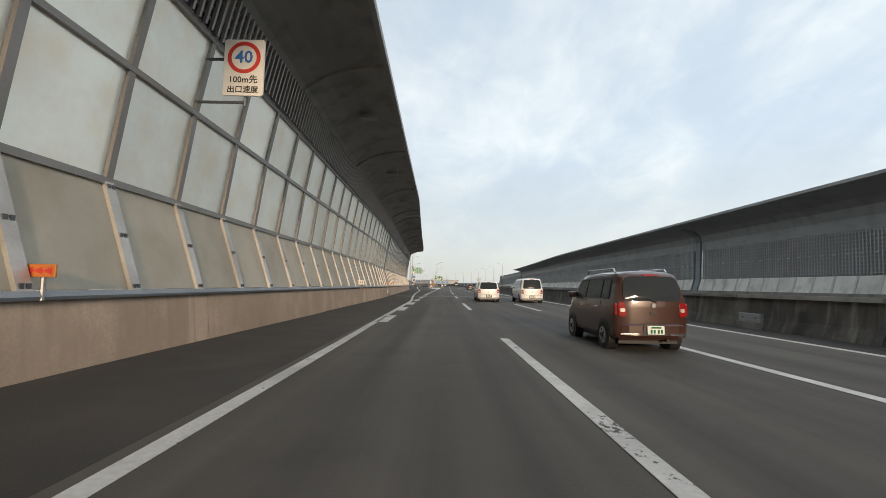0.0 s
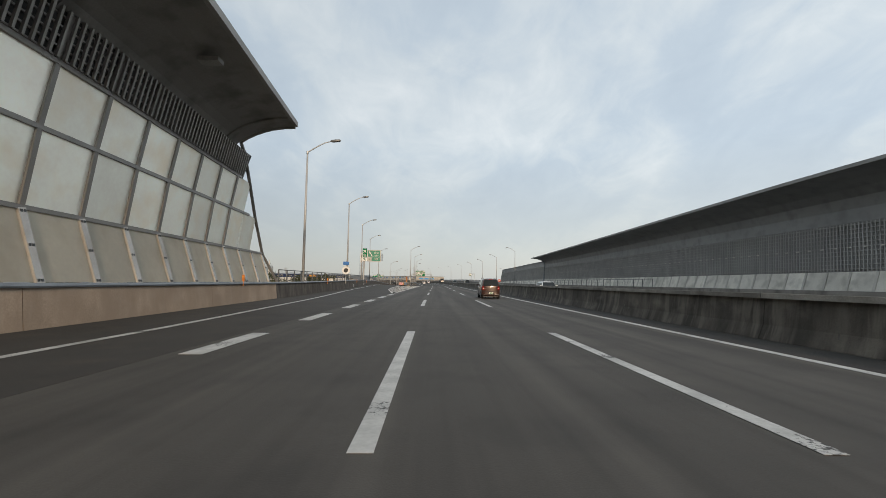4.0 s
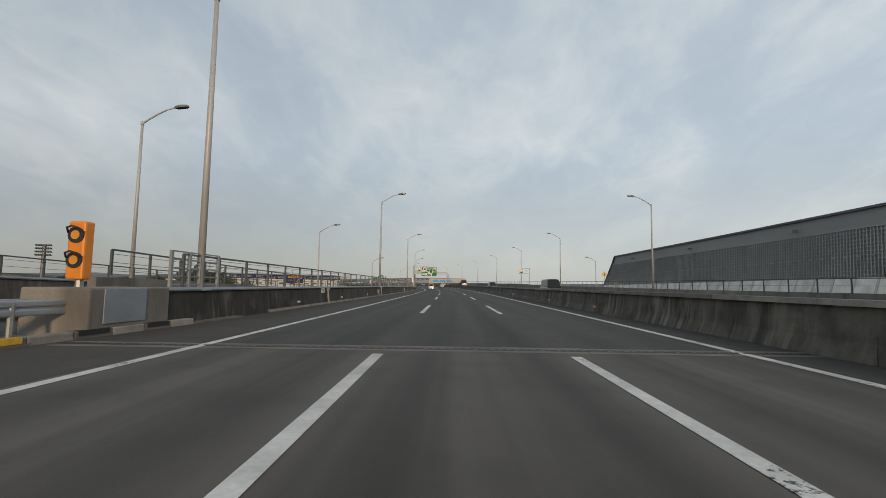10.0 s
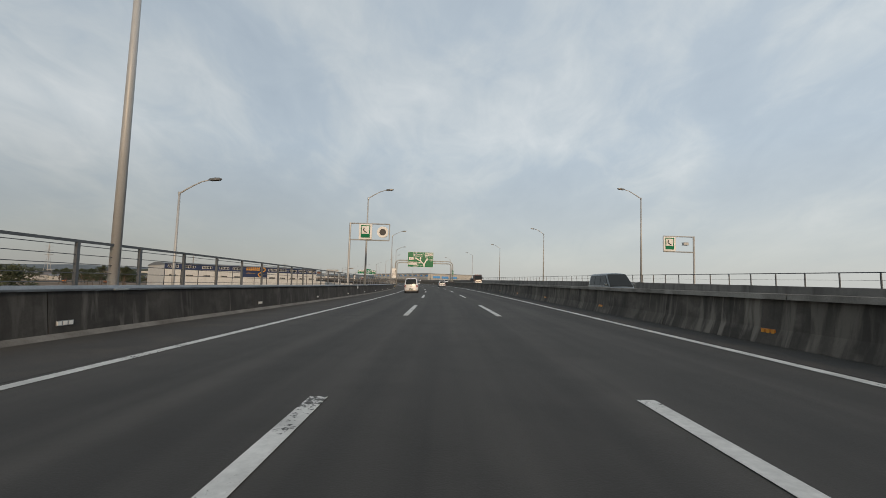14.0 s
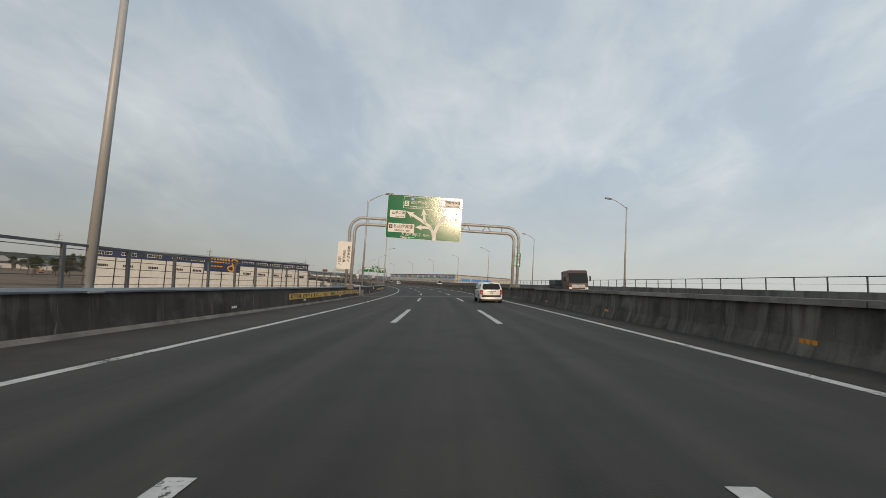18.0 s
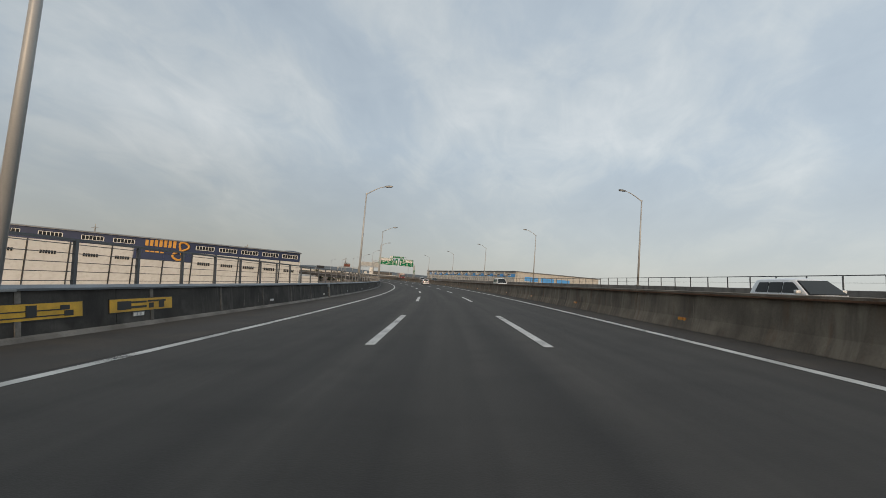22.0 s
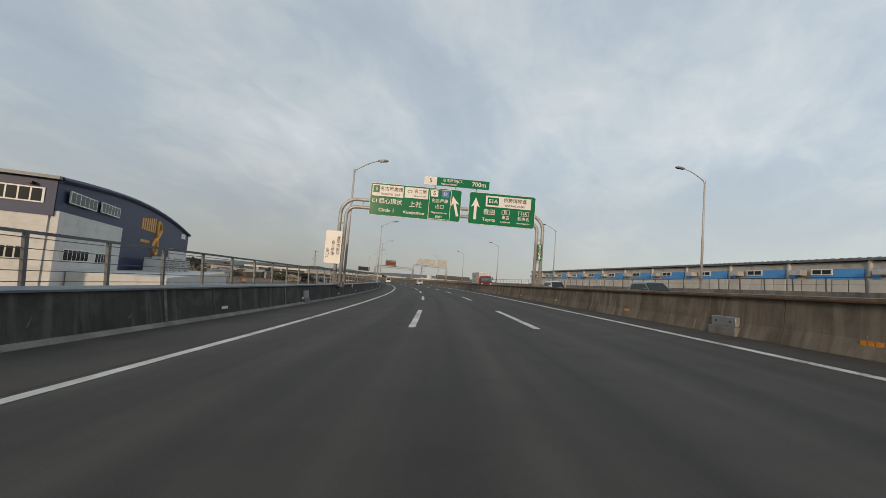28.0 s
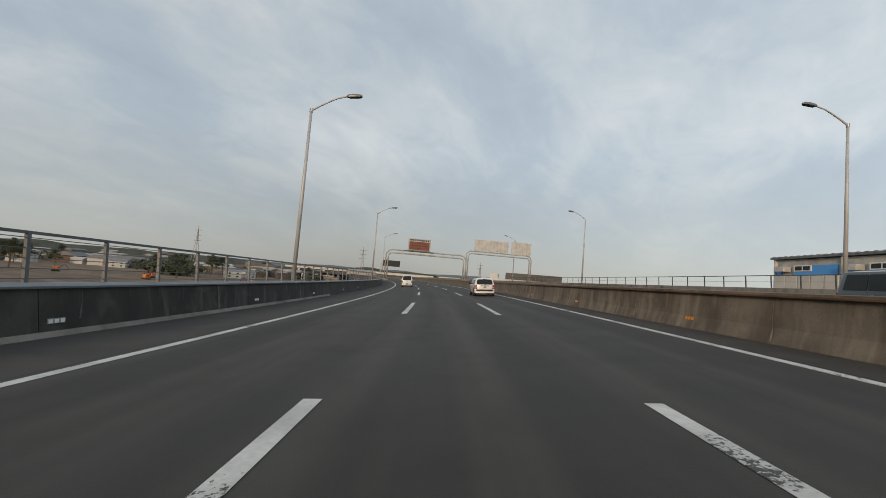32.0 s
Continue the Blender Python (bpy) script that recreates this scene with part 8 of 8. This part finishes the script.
# ---- trees ----
def tree(seed, h, spread):
    """Tapered trunk, limbs, and a crown of many small leaf blades in uneven clumps."""
    rnd = random.Random(seed)
    t = thing("tree", "dark green broadleaf tree in early spring foliage", "tree")
    bm = tube(bmesh.new(), [(0, 0, 0), (0.1, 0, h * 0.3), (0, 0.15, h * 0.62)], h * 0.022, 8, h * 0.010)
    tips = []
    for k in range(9):
        a, z = rnd.uniform(0, 6.28), h * rnd.uniform(0.28, 0.6)
        r = spread * rnd.uniform(0.45, 0.95)
        e = Vector((r * math.cos(a), r * math.sin(a), z + h * rnd.uniform(0.12, 0.34)))
        tube(bm, [(0, 0.05, z), e * 0.5 + Vector((0, 0, z * 0.5)), e], h * 0.008, 5, h * 0.002)
        tips.append(e)
    tips += [Vector((rnd.uniform(-0.3, 0.3) * spread, rnd.uniform(-0.3, 0.3) * spread, h * rnd.uniform(0.7, 0.95))) for _ in range(6)]
    part("trunk", bm, M_BARK, t)
    verts, faces = [], []
    for e in tips:
        cr = spread * rnd.uniform(0.28, 0.5)
        for _ in range(240):
            d = Vector((rnd.gauss(0, 1), rnd.gauss(0, 1), rnd.gauss(0, 0.75)))
            p = e + d.normalized() * cr * rnd.random() ** 0.45
            u_, v_ = Vector((rnd.gauss(0, 1), rnd.gauss(0, 1), rnd.gauss(0, 1))).normalized(), Vector((rnd.gauss(0, 1), rnd.gauss(0, 1), rnd.gauss(0, 1))).normalized()
            s_ = h * rnd.uniform(0.010, 0.021)
            i = len(verts)
            verts += [p - u_ * s_, p + v_ * s_ * 0.6, p + u_ * s_, p - v_ * s_ * 0.6 + Vector((0, 0, s_ * 0.3))]
            faces.append((i, i + 1, i + 2, i + 3))
    me = bpy.data.meshes.new("crown")
    me.from_pydata([tuple(v) for v in verts], [], faces)
    me.materials.append(M_LEAF)
    part("crown", me, M_LEAF, t)
    return t


t1, t2, t3 = tree(1, 15.5, 4.5), tree(2, 13.5, 5.0), tree(3, 16.5, 3.6)
near_trees = [(-77, 353, 1.0), (-82, 357, 1.05), (-71, 351, 0.9), (-66, 356, 0.85), (-62, 214, 1.25), (-58, 219, 1.15), (-68, 210, 1.3), (-52, 226, 1.1), (-56, 213, 1.2), (-64, 221, 1.2), (-73, 216, 1.25), (-48, 295, 0.95), (-54, 300, 0.97), (-45, 299, 0.9)]
rnd = random.Random(21)
for i, (x, y, k) in enumerate(near_trees):
    src = (t1, t2, t3)[i % 3]
    m = Matrix.Translation((x, y, GROUND)) @ Matrix.Rotation(rnd.uniform(0, 6.28), 4, "Z") @ Matrix.Diagonal((k, k, k, 1))
    ob = src if i < 3 else copy_thing(src, m)
    ob.matrix_basis = m
for i in range(70):
    a, d = radians(rnd.uniform(95, 178)), rnd.uniform(260, 1100)
    x, y = -60 + d * math.cos(a), 480 + d * math.sin(a) * 0.9
    if -180 < x < -30 and 520 < y < 700 or x > -200 and y > 520:
        continue
    k = rnd.uniform(0.6, 1.15)
    for q in range(rnd.choice((1, 2, 3))):
        ob = copy_thing((t1, t2, t3)[(i + q) % 3], Matrix.Identity(4))
        ob.matrix_basis = Matrix.Translation((x + rnd.uniform(-9, 9), y + rnd.uniform(-9, 9), GROUND)) @ Matrix.Rotation(rnd.uniform(0, 6.28), 4, "Z") @ Matrix.Diagonal((k * 1.2, k * 1.2, k, 1))


# ---- houses and sheds on the plain ----
def house(seed, w, d, h, roof_h, wall, roof):
    e = thing("house", "small house with a pitched roof on the plain", "house", group="houses on the plain")
    part("wall", bx(-w / 2, w / 2, -d / 2, d / 2, 0, h), wall, e)
    bm = bmesh.new()
    o = 0.5
    vs = [bm.verts.new(p) for p in ((-w / 2 - o, -d / 2 - o, h), (w / 2 + o, -d / 2 - o, h), (w / 2 + o, d / 2 + o, h), (-w / 2 - o, d / 2 + o, h), (-w / 2 - o, 0, h + roof_h), (w / 2 + o, 0, h + roof_h))]
    for f in ((0, 1, 5, 4), (2, 3, 4, 5), (0, 4, 3), (1, 2, 5), (0, 3, 2, 1)):
        bm.faces.new([vs[i] for i in f])
    part("roof", bm, roof, e)
    for x in (-w * 0.25, w * 0.25):
        for z in (h * 0.2, h * 0.62):
            part("window", bx(x - 0.8, x + 0.8, -d / 2 - 0.06, -d / 2, z, z + 1.1), M_GLASS, e)
            part("window", bx(x - 0.8, x + 0.8, d / 2, d / 2 + 0.06, z, z + 1.1), M_GLASS, e)
    return e


M_TILE = material("roof_tile_brown", (0.14, 0.085, 0.06), 0.8, spread=0.25, scale=2, fine=5, bump=0.2)
hs = [house(1, 10, 8, 6, 2.2, M_CREAM, M_ROOF), house(2, 9, 8, 6, 2.0, M_WALLWHITE, M_TILE), house(3, 12, 9, 5.5, 2.4, M_BUFF, M_ROOF), house(4, 24, 12, 5.5, 1.4, M_CREAM, M_ROOF)]
n = 0
rnd = random.Random(8)
while n < 110:
    a, d = radians(rnd.uniform(92, 185)), rnd.uniform(230, 1300)
    x, y = -60 + d * math.cos(a), 420 + d * math.sin(a)
    if x > -190 and y > 500 or -420 < x < -150 and 600 < y < 900:
        continue
    m = Matrix.Translation((x, y, GROUND)) @ Matrix.Rotation(rnd.uniform(0, 3.14), 4, "Z")
    src = hs[n % 3 if n % 9 != 7 else 3]
    if n < 4:
        hs[n].matrix_basis = m
    else:
        copy_thing(src, m)
    n += 1
for i in range(5):
    x, y = -400 + i * 22 + rnd.uniform(-8, 8), 770 + i * 16 + rnd.uniform(-20, 20)
    dg_ = thing("digger", "small red excavator on the bare earth", "excavator", Matrix.Translation((x, y, GROUND)) @ Matrix.Rotation(rnd.uniform(0, 6), 4, "Z"))
    part("track", bx(-1.3, 1.3, -1.8, 1.8, 0, 0.9, bev=0.2), M_BLACK, dg_)
    part("cab", bx(-1.2, 1.2, -1.4, 1.0, 0.9, 2.8, bev=0.15), M_ORANGE, dg_)
    part("boom", tube(bmesh.new(), [(0, 1.0, 1.8), (0, 3.4, 4.2), (0, 5.4, 2.0)], 0.25, 6), M_CARRED, dg_)


# ---- the town and thickets spread over the plain ----
def town():
    """Low roofs and sheds in one piece, far off."""
    rnd = random.Random(31)
    verts, faces = [], []
    k = 0
    while k < 1500:
        a, d = radians(rnd.uniform(120, 190)), 520 * (3.6 ** rnd.random())
        x, y = -80 + d * math.cos(a), 640 + d * math.sin(a)
        if x > -330 or (-560 < x and y > 700 and d < 480):
            continue
        long = rnd.random() < 0.12
        w, l, h = (rnd.uniform(14, 26), rnd.uniform(25, 60), rnd.uniform(5, 8)) if long else (rnd.uniform(7, 11), rnd.uniform(8, 14), rnd.uniform(4.5, 8.5))
        if rnd.random() < 0.02:
            w, l, h = 14, 30, rnd.uniform(12, 18)
        t = rnd.uniform(0, 3.14)
        ux, uy = math.cos(t), math.sin(t)

        def put(p, q, z):
            verts.append((x + p * ux - q * uy, y + p * uy + q * ux, GROUND + z))
        i = len(verts)
        for z in (0, h):
            for p, q in ((-l, -w), (l, -w), (l, w), (-l, w)):
                put(p / 2, q / 2, z)
        faces += [(i, i + 1, i + 5, i + 4), (i + 1, i + 2, i + 6, i + 5), (i + 2, i + 3, i + 7, i + 6), (i + 3, i, i + 4, i + 7), (i + 4, i + 5, i + 6, i + 7)]
        i = len(verts)
        for p, q in ((-l, -w), (l, -w), (l, w), (-l, w)):
            put(p * 0.54, q * 0.56, h)
        put(-l * 0.5, 0, h + w * 0.2), put(l * 0.5, 0, h + w * 0.2)
        faces += [(i, i + 1, i + 5, i + 4), (i + 2, i + 3, i + 4, i + 5), (i, i + 4, i + 3), (i + 1, i + 2, i + 5)]
        k += 1
    me = bpy.data.meshes.new("far_town")
    me.from_pydata(verts, [], faces)
    me.materials.append(M_TOWN)
    return tagged(new("far_town", me), "low roofs and sheds of a town spread over the plain", "town", kind="stuff")


town()


def thickets():
    """Dark clumps of scrub and wood between the roofs."""
    rnd = random.Random(47)
    verts, faces = [], []
    clumps = [(-583 + i * 7 * (i % 5), 905 + (i % 4) * 5, 5.5) for i in range(-14, 3)]
    clumps += [(-415 + rnd.uniform(-16, 20), 858 + rnd.uniform(-10, 10), rnd.uniform(4, 9)) for _ in range(22)]
    clumps += [(-470 + 9 * i + rnd.uniform(-5, 5), 930 + 13 * i + rnd.uniform(-9, 9), rnd.uniform(3, 6)) for i in range(26)]
    for _ in range(260):
        a, d = radians(rnd.uniform(118, 190)), 480 * (3.4 ** rnd.random())
        x, y = -80 + d * math.cos(a), 640 + d * math.sin(a)
        if x < -330:
            clumps += [(x + rnd.gauss(0, 12), y + rnd.gauss(0, 12), rnd.uniform(3, 7)) for _ in range(3)]
    for cx, cy, h in clumps:
        for _ in range(60):
            p = Vector((cx + rnd.gauss(0, h * 0.6), cy + rnd.gauss(0, h * 0.6), GROUND + h * 1.2 * rnd.random() ** 0.7))
            u_, v_ = [Vector((rnd.gauss(0, 1), rnd.gauss(0, 1), rnd.gauss(0, 1))).normalized() * h * rnd.uniform(0.1, 0.24) for _ in range(2)]
            i = len(verts)
            verts += [tuple(p - u_), tuple(p + v_), tuple(p + u_), tuple(p - v_)]
            faces.append((i, i + 1, i + 2, i + 3))
    me = bpy.data.meshes.new("thicket")
    me.from_pydata(verts, [], faces)
    me.materials.append(M_LEAF)
    return tagged(new("thicket", me), "dark scrub and woods on the plain", "scrub", kind="stuff")


thickets()


# ---- masts, pylons, floodlights ----
def floodlight_tower(x, y, h):
    e = thing("floodlight_tower", "stadium floodlight tower with rows of lamps", "floodlight", Matrix.Translation((x, y, GROUND)))
    part("pole", tube(bmesh.new(), [(0, 0, 0), (0, 0, h)], 0.45, 8, 0.3), M_FENCE, e)
    for r in range(4):
        part("crossbar", bx(-1.5, 1.5, -0.1, 0.1, h - 0.2 - r * 0.6, h - 0.1 - r * 0.6), M_FENCE, e)
        for c in range(7):
            part("lamp", tube(bmesh.new(), [(-1.35 + c * 0.45, -0.35, h - 0.02 - r * 0.6), (-1.35 + c * 0.45, -0.1, h - 0.02 - r * 0.6)], 0.17, 8), M_FENCE, e)
    return e


floodlight_tower(-72.0, 284.0, 18.6)
floodlight_tower(-128.0, 330.0, 18.5)
up = thing("catenary_mast", "concrete railway mast with a cross arm and wires", "mast", Matrix.Translation((-66, 266, GROUND)))
part("pole", tube(bmesh.new(), [(0, 0, 0), (0, 0, 20.6)], 0.3, 8, 0.22), M_BUFF, up)
part("cross_arm", bx(-5.5, 0.5, -0.12, 0.12, 19.0, 19.25), M_FENCE, up)
for x in (-5.2, -3.8, -2.4):
    part("insulator", tube(bmesh.new(), [(x, 0, 19.25), (x, 0, 19.8)], 0.12, 6), M_WHITE, up)
for z, dy in ((19.8, 0), (18.9, 0), (18.4, 0)):
    part("wire", tube(bmesh.new(), [(-4, 0, z), (-40, -30, z - 0.8), (-80, -60, z)], 0.04, 5), M_BLACK, up)


def pylon(x, y, h):
    e = thing("pylon", "thin lattice power pylon on the horizon", "pylon", Matrix.Translation((x, y, GROUND)))
    for sx, sy in ((-1, -1), (1, -1), (1, 1), (-1, 1)):
        part("leg", tube(bmesh.new(), [(sx * h * 0.08, sy * h * 0.08, 0), (sx * h * 0.02, sy * h * 0.02, h * 0.6), (0, 0, h)], 0.3, 5), M_LOUVER, e)
    for k in range(3):
        part("arm", bx(-h * 0.12, h * 0.12, -0.3, 0.3, h * (0.65 + 0.12 * k), h * (0.66 + 0.12 * k)), M_LOUVER, e)
    return e


for x, y, h in ((-700, 1050, 62), (-560, 1250, 58), (-420, 1420, 52), (-900, 800, 60), (-1000, 600, 55)):
    pylon(x, y, h)

# ---- far ridges ----
def ridge(name, r, z_lo, z_hi, a0, a1, seed, mat, label):
    bm = bmesh.new()
    n = 140
    lo, hi, bk = [], [], []
    for i in range(n + 1):
        a = radians(a0 + (a1 - a0) * i / n)
        f = noise.noise(Vector((i * 0.06 + seed, 0.3, 0))) * 0.6 + noise.noise(Vector((i * 0.25 + seed, 1.3, 0))) * 0.3 + 0.5
        z = z_lo + (z_hi - z_lo) * max(0.05, min(1.2, f))
        x, y = r * math.cos(a) - 60, r * math.sin(a) + 400
        lo.append(bm.verts.new((x, y, GROUND - 2))), hi.append(bm.verts.new((x * 1.04, y * 1.04, z))), bk.append(bm.verts.new((x * 1.2, y * 1.2, GROUND - 2)))
    for i in range(n):
        bm.faces.new((lo[i], lo[i + 1], hi[i + 1], hi[i])), bm.faces.new((hi[i], hi[i + 1], bk[i + 1], bk[i]))
    return setting(name, bm, mat, label, "hills")


M_WOOD = material("wooded_hill", (0.05, 0.056, 0.042), 0.95, spread=0.4, scale=25, fine=0.12, bump=0.0)
ridge("far_hills", 3600, 8, 62, 60, 200, 3.0, M_HILL, "hills on the horizon, tinted blue-grey for haze")
ridge("near_woods", 1500, -4, 24, 96, 195, 9.0, M_WOOD, "dark wooded rise beyond the houses")
